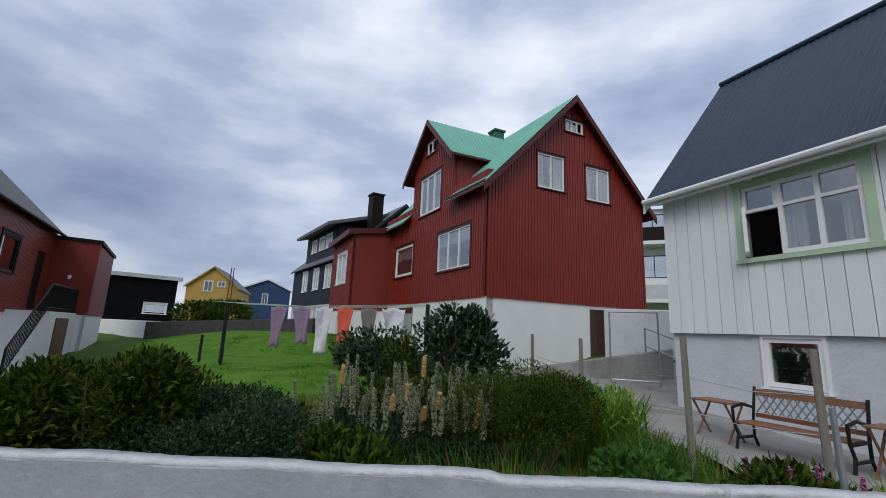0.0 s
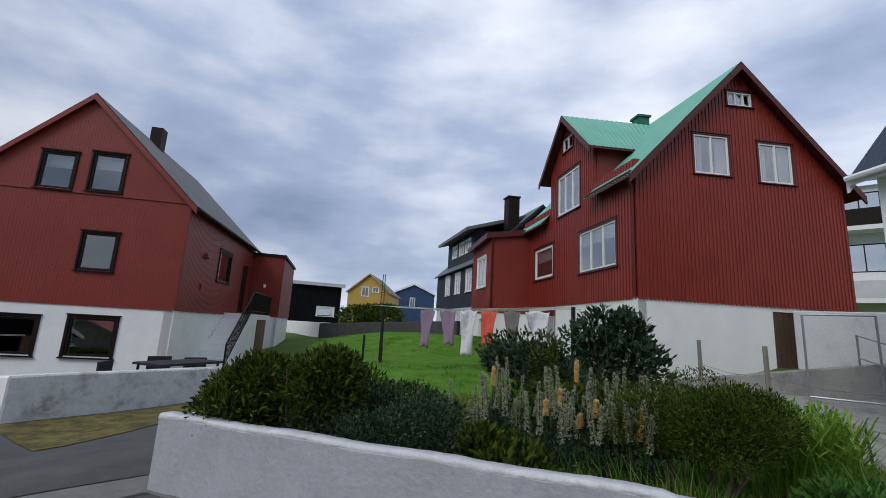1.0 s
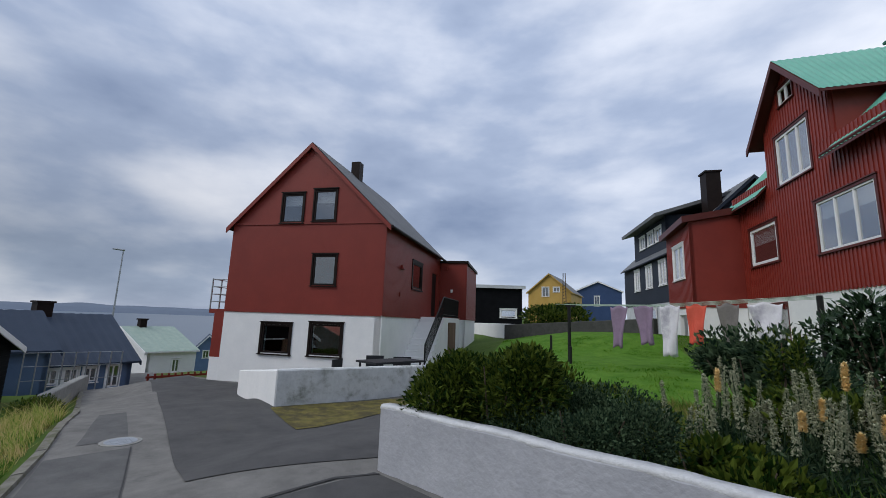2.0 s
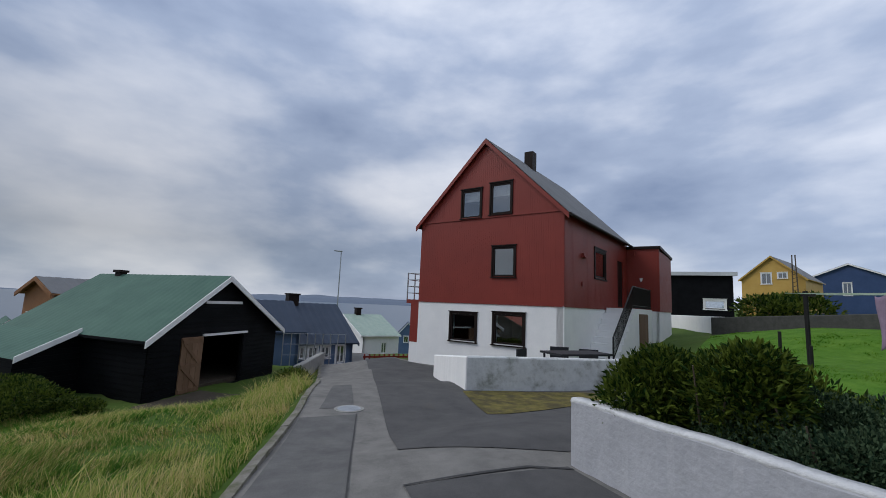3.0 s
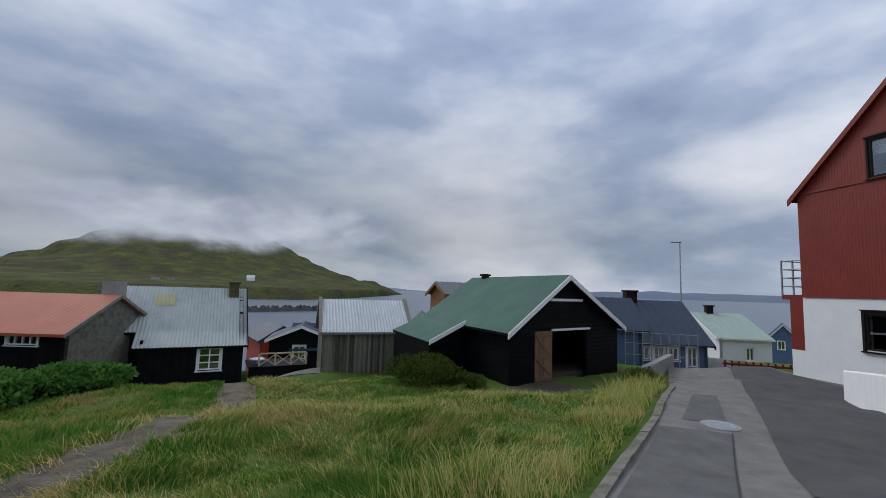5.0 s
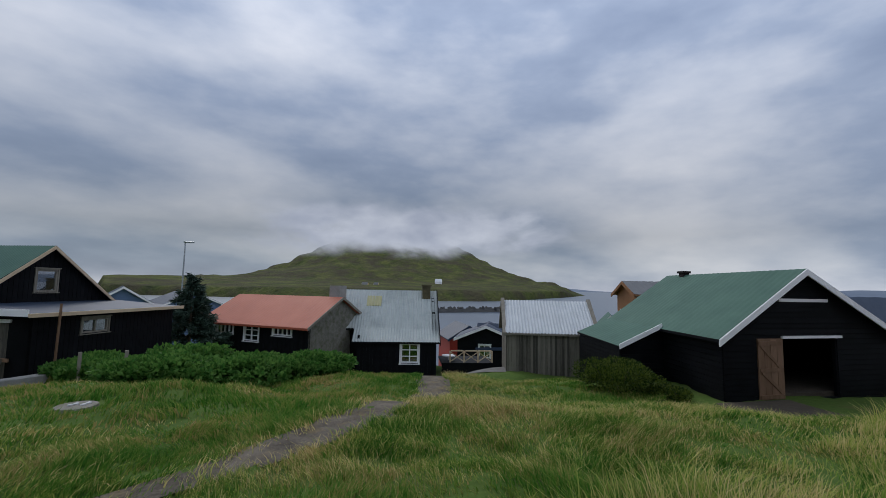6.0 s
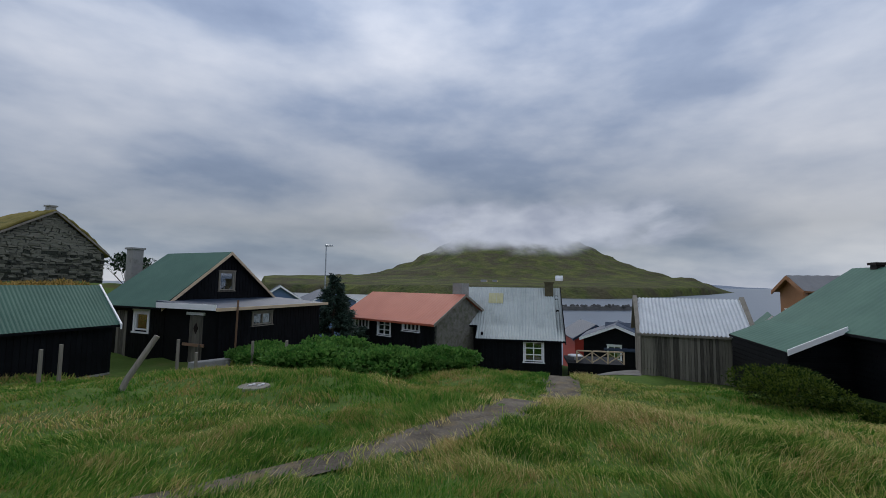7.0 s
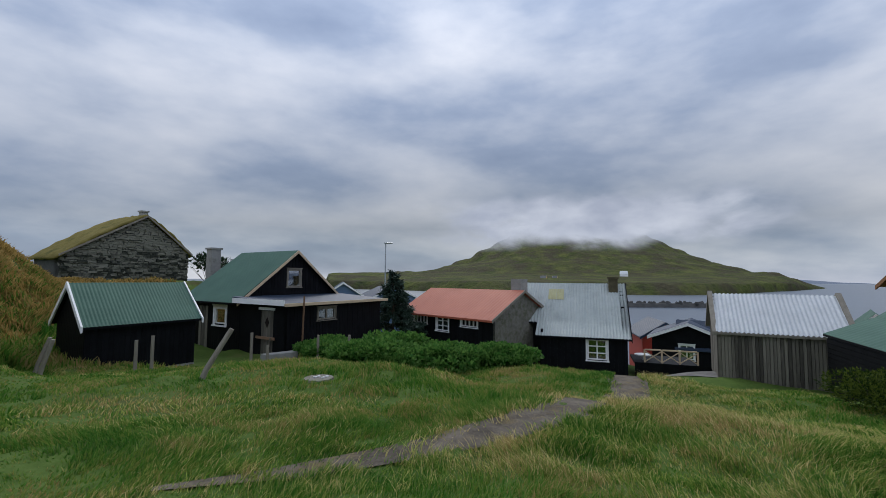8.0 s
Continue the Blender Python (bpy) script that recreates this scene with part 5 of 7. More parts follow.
window(p, r, 3.3, 4.6, 2.2, 2.8, 1, 1, casing=TRIMW, cw=.14)
wall("side_wall", p.turned(5.2, 0, True), r, TAR, .01, 6, .6, 4.8)
wall("side_wall", p.turned(0, 0), r, TAR, .01, 6, .6, 4.8)
bm = bmesh.new()
slab(bm, [(-.3, -.3, 5.1), (5.5, -.3, 5.05), (5.5, 6, 5.5), (-.3, 6, 5.55)], .3)
part("roof", bm, ZINCW, r, "white-edged flat roof", p)

r = thing("apartment_building", 14, 31, 3, "white and grey terraced apartment building", "building")
p = Plan(r, (12.4, 30.5), -22, 68)
wall("front_wall", p, r, TRIMW, 0, 8, .5, 11.0, [(.8, 3.4, 9.4, 10.6), (.8, 3.4, 6.0, 7.6), (.8, 2.4, 2.8, 3.6)])
for h in ((.8, 3.4, 9.4, 10.6), (.8, 3.4, 6.0, 7.6), (.8, 2.4, 2.8, 3.6)):
    window(p, r, *h, 3, 1, frame_mat=TRIMK)
for z in (8.2, 4.2):
    bm = bmesh.new()
    box(bm, -.3, 8, -1.2, 0, z, z + .25)
    part("balcony_floor", bm, TRIMW, r, "", p)
    bm = bmesh.new()
    box(bm, -.3, 8, -1.2, -1.14, z + .25, z + 1.2)
    part("balcony_front", bm, GREYREND if z < 5 else TRIMK, r, "", p)
bm = bmesh.new()
slab(bm, [(-.4, -.5, 11.4), (8.4, -.5, 11.4), (8.4, 4, 13), (-.4, 4, 13)], .3)
part("roof", bm, GREYROOF, r, "", p)
wall("side_wall", p.turned(0, 0), r, TRIMW, .01, 7, .5, 11)

r, p = far_house("house", (-25.0, 4.4), 196.7, 286.7, 6.2, 3.6, -4.0, -.75, 1.2, MIDBLUE, SLATEROOF, [], "mid-blue house with dark slate roof", tm=SLATEROOF, side_holes=[(.5, 1.0, -1.9, -.95), (1.4, 1.9, -1.6, -1.0), (2.1, 2.6, -1.6, -1.0), (2.8, 3.3, -1.6, -1.0)])
chimney(p, r, 3.1, 2.6, .6, .9, 1.75, TRIMK, label="black boxed chimney")
far_house("house", (-22.9, 1.3), 196.7, 286.7, 4.2, 2.2, -4.0, -.05, 1.3, MIDBLUE, SLATEROOF, [], "narrow blue house with dark roof", tm=SLATEROOF)
r, p = far_house("house", (-32.3, 6.5), 195.7, 100, 6.4, 2.8, -6, -.95, .42, TRIMW, mat("pale_green_roof_sheet", (.24, .33, .28), (.34, .42, .36), .6), [(2.9, 3.5, -.8, -.2)], "small white house with pale green roof", tm=TRIMW, side_holes=[(1.5, 1.95, -2.3, -1.5)])
chimney(p, r, 3.2, 1.0, .4, .3, .95, TRIMK, label="black chimney")
far_house("house", (-67, 19.5), 73, 163, 3.0, 5, -12, -3.2, -1.5, MIDBLUE, SLATEROOF, [(.9, 1.6, -4.6, -3.6)], "small blue-grey house near the shore")
far_house("house", (-62, 30), 60, 150, 9, 9, -12, -3.4, -.3, TRIMW, ZINC, [(3, 4, -5.6, -4.4)], "white house with grey roof near the shore")
far_house("house", (-24.49, -9.22), -134, -224, 2.4, 3.2, -4, 1.32, 1.94, CLAYBROWN, GREYROOF, [(0.53, 0.97, -.6, .3), (1.41, 1.85, -.6, .3)], "orange-brown boarded house with grey roof", tm=CLAYBROWN)
far_house("house", (-24.0, -21.9), 128, 215, 4.2, 4, -6, -2.2, -1.35, TAR, SLATEROOF, [(1.6, 2.4, -3.6, -2.7)], "low dark house behind the deck")
far_house("house", (-27.6, -26.0), 150, 235, 3.4, 5, -7, -2.9, -1.9, mat("bright_red_cladding", (.35, .03, .02), (.4, .05, .03), .6), SLATEROOF, [], "dark-roofed house with a red gable", tm=SLATEROOF)
far_house("house", (-25.1, -20.7), 216, 126, 4.0, 5, -8, -2.85, -1.35, TAR, SLATEROOF, [], "dark gabled house near the harbour", tm=SLATEROOF, side_holes=[(.6, 1.1, -4.3, -3.3)])
far_house("house", (-27.2, -13.2), 118, 205, 2.6, 4, -5, -1.5, -.2, GREENROOF, GREENROOF, [], "low green-roofed boathouse by the shore")
far_house("house", (-5.2, -45.3), 190, 262, 5.0, 5, -5, -.6, .95, MIDBLUE, SLATEROOF, [], "blue-grey house with dark roof")
far_house("house", (-13.5, -59), 200, 280, 8.0, 5, -8, -1.3, .2, MIDBLUE, SLATEROOF, [(4.6, 5.6, -1.0, -.3)], "long blue-grey house near the harbour")


# ---------- garden wall and lane walls ----------
def rough_wall(name, a, b, z_top, thick, material, label, cap=None, hseg=0.12, inward=1):
    a, b = Vector((*a, 0)), Vector((*b, 0))
    r = thing(name, a.x, a.y, gz(a.x, a.y), label, "wall", kind="structure")
    n = max(2, int((b - a).length / hseg))
    t = (b - a).normalized()
    nn = Vector((-t.y, t.x, 0)) * inward
    rng = random.Random(int(abs(a.x * 91 + a.y * 17)))
    tops = z_top if callable(z_top) else (lambda k: z_top)
    bm = bmesh.new()
    prev = None
    zb = min(gz(a.x, a.y), gz(b.x, b.y)) - .4
    for i in range(n + 1):
        c = a.lerp(b, i / n)
        z = tops(i / n) - .004 + rng.uniform(-.004, .004)
        o0, o1 = nn * rng.uniform(-.008, .008), nn * (thick + rng.uniform(-.01, .01))
        ring = []
        for off, zz_ in ((o0, zb), (o0, (zb + z) / 2), (o0, z - .03), (o0 + nn * .02, z), (o1 - nn * .02, z), (o1, z - .03), (o1, zb)):
            ring.append(bm.verts.new(c + off + Vector((0, 0, zz_)) - r.location))
        if prev:
            for j in range(6):
                bm.faces.new((prev[j], prev[j + 1], ring[j + 1], ring[j]))
        else:
            bm.faces.new(ring)
        prev = ring
    bm.faces.new(prev)
    part("wall_body", bm, material, r, "", None)
    if cap:
        bm = bmesh.new()
        prev = None
        for i in range(n + 1):
            c = a.lerp(b, i / n)
            z = tops(i / n)
            e = rng.uniform(.0, .03)
            ring = [bm.verts.new(c + o + Vector((0, 0, zz_)) - r.location) for o, zz_ in ((nn * .006, z - .03 - e * .5), (-nn * .003, z - .014 - e * .4), (nn * .012, z + .001), (nn * .03, z + .004), (nn * (thick + .014), z + .006), (nn * (thick + .012), z - .02))]
            for v in ring:
                v.co.z += rng.uniform(-.003, .003)
            if prev:
                for j in range(5):
                    bm.faces.new((prev[j], prev[j + 1], ring[j + 1], ring[j]))
            prev = ring
        part("coping", bm, cap, r, "flaking white painted coping", None, True)
    return r


# The face is darker than the top by colour, standing for shade.
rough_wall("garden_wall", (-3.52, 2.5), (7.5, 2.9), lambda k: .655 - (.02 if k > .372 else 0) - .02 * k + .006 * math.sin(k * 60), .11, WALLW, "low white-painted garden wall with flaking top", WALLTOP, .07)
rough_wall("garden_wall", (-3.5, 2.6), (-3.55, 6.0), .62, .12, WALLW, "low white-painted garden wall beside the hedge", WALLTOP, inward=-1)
rough_wall("block_wall", (-8.84, 3.93), (-7.2, 11.0), .40, .22, BLOCKS, "weathered whitewashed block wall beside the lane", None, inward=1)
rough_wall("white_wall", (-12.0, 4.35), (-8.86, 3.9), lambda k: .06 + .34 * k, .2, RENDERW, "low white wall along the lane", None, inward=1)
rough_wall("stone_wall", (-.1, -16.7), (-5.8, -20.4), lambda k: -1.15 - .25 * k, .3, CONCRETE, "low grey wall before the porch house", None, inward=-1)
rough_wall("lawn_wall", (-15.2, 20.6), (-6.6, 19.9), lambda k: 1.5 + .5 * k, .4, STONEBACK, "dark mossy stone wall behind the lawn", None)
rough_wall("white_wall", (-22.5, 24.5), (-14.8, 20.9), lambda k: 1.55, .25, RENDERW, "white rendered yard wall", None)
rough_wall("yard_wall", (1.5, 12.4), (6.3, 12.1), lambda k: .55 + .85 * k, .2, CONCRETE, "low grey concrete ramp wall", None)
rough_wall("lane_wall", (-15.4, .5), (-21.7, 2.2), lambda k: -.78 - .2 * k, .25, CONCRETE, "low concrete wall along the lane", None, inward=-1)
rough_wall("yard_wall", (5.6, 15.6), (10.5, 14.2), 2.7, .25, GREYREND, "pale rendered wall behind the yard", None)
rough_wall("yard_step", (2.6, 8.6), (4.5, 7.9), .38, .5, CONCRETE, "rough concrete steps in the yard", None)
rough_wall("yard_wall", (-9.0, -15.6), (-11.3, -15.2), lambda k: -1.9 - .4 * k, .25, CONCRETE, "short stub of grey wall", None)

# kerb of single stones
kerb = thing("kerb", -3.9, -.6, 0, "mossy concrete kerb along the lane", "kerb", kind="structure")
rng = random.Random(8)
for i in range(len(KERBLINE) - 1):
    a, b = Vector((*KERBLINE[i], 0)), Vector((*KERBLINE[i + 1], 0))
    m = max(1, int((b - a).length / .9))
    t = (b - a).normalized()
    nn = Vector((t.y, -t.x, 0))
    if t.x < 0:
        nn = -nn
    for k in range(m):
        c0, c1 = a.lerp(b, k / m) + t * .01, a.lerp(b, (k + 1) / m) - t * .01
        bm = bmesh.new()
        vs = []
        for c in (c0, c1):
            z = gz(c.x, c.y)
            h = .085 + rng.uniform(-.02, .02)
            for o, zz_ in ((0.02, -.1), (0.02, h - .03), (.0, h - .01), (-.10, h), (-.13, -.1)):
                vs.append(bm.verts.new(c - nn * o * -1 + Vector((0, 0, z + zz_)) - kerb.location))
        for j in range(5):
            bm.faces.new((vs[j], vs[(j + 1) % 5], vs[5 + (j + 1) % 5], vs[5 + j]))
        bm.faces.new(vs[:5])
        bm.faces.new(vs[5:])
        part("kerb_stone", bm, KERB, kerb)

mh = thing("manhole_cover", -7.5, 1.1, gz(-7.5, 1.1) + .052, "round grey iron manhole cover in the asphalt", "manhole")
bm = bmesh.new()
bmesh.ops.create_cone(bm, cap_ends=True, segments=32, radius1=.25, radius2=.25, depth=.016)
part("rim", bm, CONCRETE, mh)
bm = bmesh.new()
bmesh.ops.create_cone(bm, cap_ends=True, segments=32, radius1=.2, radius2=.195, depth=.024)
for i in range(6):
    box(bm, -.12, .12, -.12 + i * .045, -.105 + i * .045, .01, .017)
part("lid", bm, GALV, mh)


# ---------- plants ----------
def leaf_cloud(rng, centre, radii, n, size, upward=0.4, lumps=9, aspect=0.45):
    """Leaves on an uneven shell of lumps; returns vertices and faces."""
    c = np.array(centre, float)
    rad = np.array(radii, float)
    lp = rng.normal(size=(lumps, 3))
    lp /= np.linalg.norm(lp, axis=1)[:, None]
    lp[:, 2] = np.abs(lp[:, 2]) * 1.0 - .25
    lp *= rng.uniform(.35, .72, (lumps, 1))
    which = rng.integers(0, lumps, n)
    d = rng.normal(size=(n, 3))
    d /= np.linalg.norm(d, axis=1)[:, None]
    q = lp[which] + d * (rng.uniform(.25, .5, (lumps, 1))[which]) * rng.uniform(.55, 1.08, (n, 1)) ** .6
    keep = q[:, 2] > -.75
    q, d = q[keep], d[keep]
    n = len(q)
    p = c + q * rad
    direction = d * .8 + rng.normal(size=(n, 3)) * .5 + np.array([0, 0, upward])
    direction /= np.linalg.norm(direction, axis=1)[:, None]
    side = np.cross(direction, rng.normal(size=(n, 3)))
    side /= np.maximum(np.linalg.norm(side, axis=1)[:, None], 1e-6)
    s = size * rng.uniform(.6, 1.3, (n, 1))
    nrm = np.cross(side, direction)
    v0 = p
    v1 = p + direction * s * .5 + side * s * aspect * .5 + nrm * s * .08
    v2 = p + direction * s
    v3 = p + direction * s * .5 - side * s * aspect * .5 + nrm * s * .08
    verts = np.stack([v0, v1, v2, v3], 1).reshape(-1, 3)
    i = np.arange(n)[:, None] * 4
    return verts, np.concatenate([i + [0, 1, 2], i + [0, 2, 3]], 0)


def fast(name, verts, faces, material, parent, label=""):
    me = bpy.data.meshes.new(name)
    me.from_pydata(verts.tolist(), [], faces.tolist())
    me.materials.append(material)
    ob = new(name, me)
    ob.parent = parent
    if label:
        ob["label"] = label
    return ob


def bush(name, x, y, z, radii, n, size, material, label, seed, lumps=10, category="bush", aspect=.45, stems=10, group=""):
    rng = np.random.default_rng(seed)
    r = thing(name, x, y, z, label, category, group)
    v, f = leaf_cloud(rng, (0, 0, radii[2] * .75), radii, n, size, lumps=lumps, aspect=aspect)
    fast("leaves", v, f, material, r)
    bm = bmesh.new()
    for i in range(stems):
        a = rng.uniform(0, 6.28)
        rod(bm, (.1 * math.cos(a), .1 * math.sin(a), -.1), (radii[0] * .6 * math.cos(a), radii[1] * .6 * math.sin(a), radii[2] * rng.uniform(.7, 1.3)), .02, 5, .006)
    part("stem_cluster", bm, BARK, r)
    return r


def g3(x, y, dz=0.0):
    return (x, y, gz(x, y) + dz)


bush("bush", *g3(-2.72, 3.36, .14), (1.0, .95, .82), 30000, .07, LEAF1, "broad yellow-green shrub spilling over the wall", 11, 14, aspect=.36)
bush("bush", *g3(-1.85, 3.5, .05), (.92, .7, .64), 32000, .032, LEAF2, "small-leaved grey-green shrub behind the wall", 12, 14, aspect=.5)
bush("bush", *g3(-.75, 3.6, -.1), (.6, .5, .45), 3500, .1, LEAF1, "low green shrub behind the wall", 13)
bush("bush", *g3(1.0, 4.1, 0), (.88, .72, .68), 34000, .036, LEAF1, "dense mid-green shrub behind the wall", 14, 14, aspect=.3)
bush("bush", *g3(.35, 8.9, 0), (.98, .9, 1.2), 5200, .14, LEAF3, "tall dark glossy-leaved shrub by the house", 15, 13, stems=22)
bush("bush", *g3(-1.1, 7.2, 0), (1.15, .9, .82), 5500, .1, LEAF2, "loose green shrub on the lawn's edge", 16, 12)
bush("bush", *g3(-2.4, 4.9, .0), (1.0, .7, .45), 3500, .09, LEAF1, "low hedge plants behind the wall", 17)
bush("bush", *g3(-.2, 5.0, .0), (1.2, .6, .5), 4000, .09, LEAF1, "low leafy plants behind the wall", 18)
bush("bush", *g3(1.75, 3.55, -.1), (.5, .4, .33), 2600, .09, LEAF4, "low bright green leafy plant", 19)
bush("bush", *g3(3.0, 3.45, -.1), (.6, .35, .32), 2200, .09, LEAF1, "low garden plants with pink flowers", 20)
bush("bush", *g3(4.2, 3.3, -.1), (.7, .35, .28), 2200, .09, LEAF1, "low garden plants by the wall", 21)
bush("bush", *g3(2.0, 5.6, 0), (.7, .6, .5), 2600, .09, LEAF4, "bushy green plants by the fence", 22)
for i, (x, y, rx, ry, rz) in enumerate(((-3.6, -14.7, 1.9, 1.3, .58), (-6.0, -14.2, 2.0, 1.2, .52), (-8.1, -14.0, 1.5, 1.0, .46), (-5.0, -16.6, 2.2, 1.2, .62), (-2.5, -16.8, 1.4, 1.1, .55))):
    bush("bush", *g3(x, y, -.1), (rx, ry, rz), 9000, .14, LEAF4, "dense bright green thicket of broad leaves", 30 + i, 16, aspect=.7, group="thicket on the grass")
bush("bush", *g3(-12.6, -5.5, -.05), (1.5, 1.2, .62), 16000, .065, LEAF1, "dark green bush beside the black shed", 41, 14, aspect=.5)
bush("bush", *g3(-13.0, -4.3, -.1), (.8, .6, .3), 3000, .07, LEAF1, "low weeds beside the black shed", 42)
bush("bush", *g3(-13.0, .6, -.1), (1.0, .6, .4), 4500, .06, LEAF1, "low weeds on the soil by the lane", 43)
bush("bush", -12.5, 21.8, gz(-12.5, 21.8) - .1, (2.6, 1.0, 1.3), 2500, .22, LEAF1, "garden shrubs behind the lawn wall", 44)
bush("bush", -25.5, 45.5, 2.2, (3.6, 1.5, 1.2), 2500, .4, LEAF1, "green shrubs before the yellow house", 45)
bush("bush", -36, 8.5, -4.5, (1.0, 1.0, 1.0), 1200, .2, LEAF3, "dark shrub by the white house", 46)
bush("bush", 3.3, -32, 1.2, (1.6, 1.2, 1.1), 1500, .2, LEAF3, "dark bush behind the stone house", 47)
bush("bush", 13.5, -25, gz(13.5, -25), (2.6, 2.0, 1.2), 2200, .2, LEAF2, "bush on the grassy bank", 48)
bush("bush", 7.2, -14.6, -.4, (1.0, 1.0, .8), 1500, .15, LEAF1, "weeds at the foot of the bank", 49)


def spiky(name, x, y, n, h, material, label, seed, spread=.35, w=.03):
    """A tuft of long arching blades."""
    rng = np.random.default_rng(seed)
    r = thing(name, x, y, gz(x, y), label, "plant")
    V, F = [], []
    for i in range(n):
        a, k = rng.uniform(0, 6.28), rng.uniform(.5, 1)
        b = np.array([rng.normal(0, .12), rng.normal(0, .12), 0])
        out = np.array([math.cos(a), math.sin(a), 0])
        side = np.array([-out[1], out[0], 0]) * w * .5
        hh = h * rng.uniform(.6, 1.1)
        pts = [b, b + out * spread * .25 * k + [0, 0, hh * .55], b + out * spread * .7 * k + [0, 0, hh * .9], b + out * spread * 1.25 * k + [0, 0, hh * .85]]
        o = len(V)
        for j, pt in enumerate(pts[:3]):
            V += [pt - side * (1 - j * .25), pt + side * (1 - j * .25)]
        V.append(pts[3])
        F += [(o, o + 1, o + 3, o + 2), (o + 2, o + 3, o + 5, o + 4), (o + 4, o + 5, o + 6)]
    raw("blades", V, F, material, r)


spiky("plant", 1.93, 4.56, 260, .85, LEAF5, "tuft of yellow-green sword leaves", 51, .5)
spiky("plant", 2.11, 4.86, 160, .75, LEAF5, "tuft of yellow-green sword leaves", 52, .5)
spiky("plant", 2.16, 3.94, 200, .5, LEAF4, "tuft of narrow green leaves", 53, .35, .018)
spiky("plant", 3.9, 3.45, 90, .4, LEAF5, "tuft of narrow green leaves", 54, .3, .018)


def flower_spike(x, y, h, lean, material, seed, label, category="flower"):
    rng = np.random.default_rng(seed)
    r = thing("flower_spike", x, y, gz(x, y), label, category, "flower spikes behind the wall")
    bm = bmesh.new()
    rod(bm, (0, 0, 0), (lean[0], lean[1], h), .008, 5, .004)
    part("stem", bm, LEAF2, r)
    n = 170
    t = rng.uniform(.8 if material is LUPIN else .55, 1.0, n) + rng.normal(0, .004, n)
    c = np.column_stack([t * lean[0], t * lean[1], t * h])
    a = rng.uniform(0, 6.28, n)
    rad = (.013 if material is LUPIN else .010 if material is PINK else .014) * (1.12 - t) / .4 + .008
    o = np.column_stack([np.cos(a), np.sin(a), rng.uniform(-.2, .6, n)])
    p = c + o * rad[:, None]
    s = .023 if material is LUPIN else .014 if material is PINK else .017
    side = np.cross(o, [0, 0, 1.0])
    up = np.cross(side, o)
    verts = np.stack([p - side * s * .6, p + o * s + up * s * .3, p + side * s * .6, p - o * s * .2 + up * s], 1).reshape(-1, 3)
    i = np.arange(n)[:, None] * 4
    fast("floret_cluster", verts, np.concatenate([i + [0, 1, 2], i + [0, 2, 3]], 0), material, r)
    v, f = leaf_cloud(rng, (0, 0, h * .3), (.15, .15, h * .36), 170, .055, aspect=.3)
    fast("leaves", v, f, LEAF2, r)


rng = random.Random(77)
for i in range(74):
    flower_spike(rng.uniform(-1.15, .75), rng.uniform(3.75, 4.8), rng.uniform(.6, 1.02), (rng.uniform(-.1, .1), rng.uniform(-.15, .05)), SEEDHEAD, 200 + i, "tall faded lupin spike with grey-green pods")
for i, (x, y, h, lx) in enumerate(((-.93, 4.4, .93, 0), (-.08, 4.5, 1.02, .02), (-.33, 4.0, .72, .02), (-.05, 4.0, .62, .05), (.1, 4.05, .74, .04), (.3, 4.0, .66, .1), (.42, 4.1, .7, .12), (.36, 3.95, .58, .16), (-.2, 4.2, .78, .0), (.22, 4.2, .7, .05))):
    flower_spike(x, y, h, (lx, -.05), LUPIN, 300 + i, "cream-yellow lupin flower spike in bloom")
for i, (x, y, h) in enumerate(((-.75, 6.4, 1.7), (-.45, 6.3, 1.75), (-.55, 6.6, 1.5))):
    bush("plant", x, y, gz(x, y), (.14, .14, .85), 260, .09, LEAF1, "tall thin wild stem with sparse leaves", 400 + i, 7, "plant", .35, 3)
for i, (x, y) in enumerate(((2.9, 3.3), (3.2, 3.4), (3.4, 3.25), (2.7, 3.5))):
    flower_spike(x, y, .42, (0, 0), PINK, 420 + i, "small pink garden flowers")


def spruce(x, y, h, seed):
    rng = np.random.default_rng(seed)
    r = thing("tree", x, y, gz(x, y), "small dark spruce tree beside the cottages", "tree")
    bm = bmesh.new()
    rod(bm, (0, 0, -.2), (0, 0, h), .11, 8, .01)
    part("trunk", bm, BARK, r)
    bm = bmesh.new()
    V = []
    for i in range(150):
        t = rng.uniform(.06, .98)
        a = rng.uniform(0, 6.28)
        ln = (1 - t) ** .85 * h * .46 * rng.uniform(.7, 1.1) + .06
        p0 = np.array([0, 0, t * h])
        p1 = p0 + np.array([math.cos(a) * ln, math.sin(a) * ln, -.12 * ln + .1 * rng.normal()])
        rod(bm, p0, p1, .015, 4, .004)
        m = int(30 + 60 * ln)
        k = rng.uniform(.15, 1.05, m)[:, None]
        c = p0 + (p1 - p0) * k + rng.normal(0, .05, (m, 3))
        V.append((c, (p1 - p0) / np.linalg.norm(p1 - p0)))
    part("branch_cluster", bm, BARK, r)
    allv = []
    for c, d in V:
        n = len(c)
        q = d + rng.normal(0, .55, (n, 3)) + [0, 0, -.15]
        q /= np.linalg.norm(q, axis=1)[:, None]
        s = np.cross(q, rng.normal(size=(n, 3)))
        s /= np.linalg.norm(s, axis=1)[:, None]
        allv.append(np.stack([c - s * .035, c + s * .035, c + q * .24], 1).reshape(-1, 3))
    v = np.concatenate(allv)
    fast("crown", v, np.arange(len(v)).reshape(-1, 3), NEEDLE, r)


spruce(-6.6, -23.2, 4.4, 9)


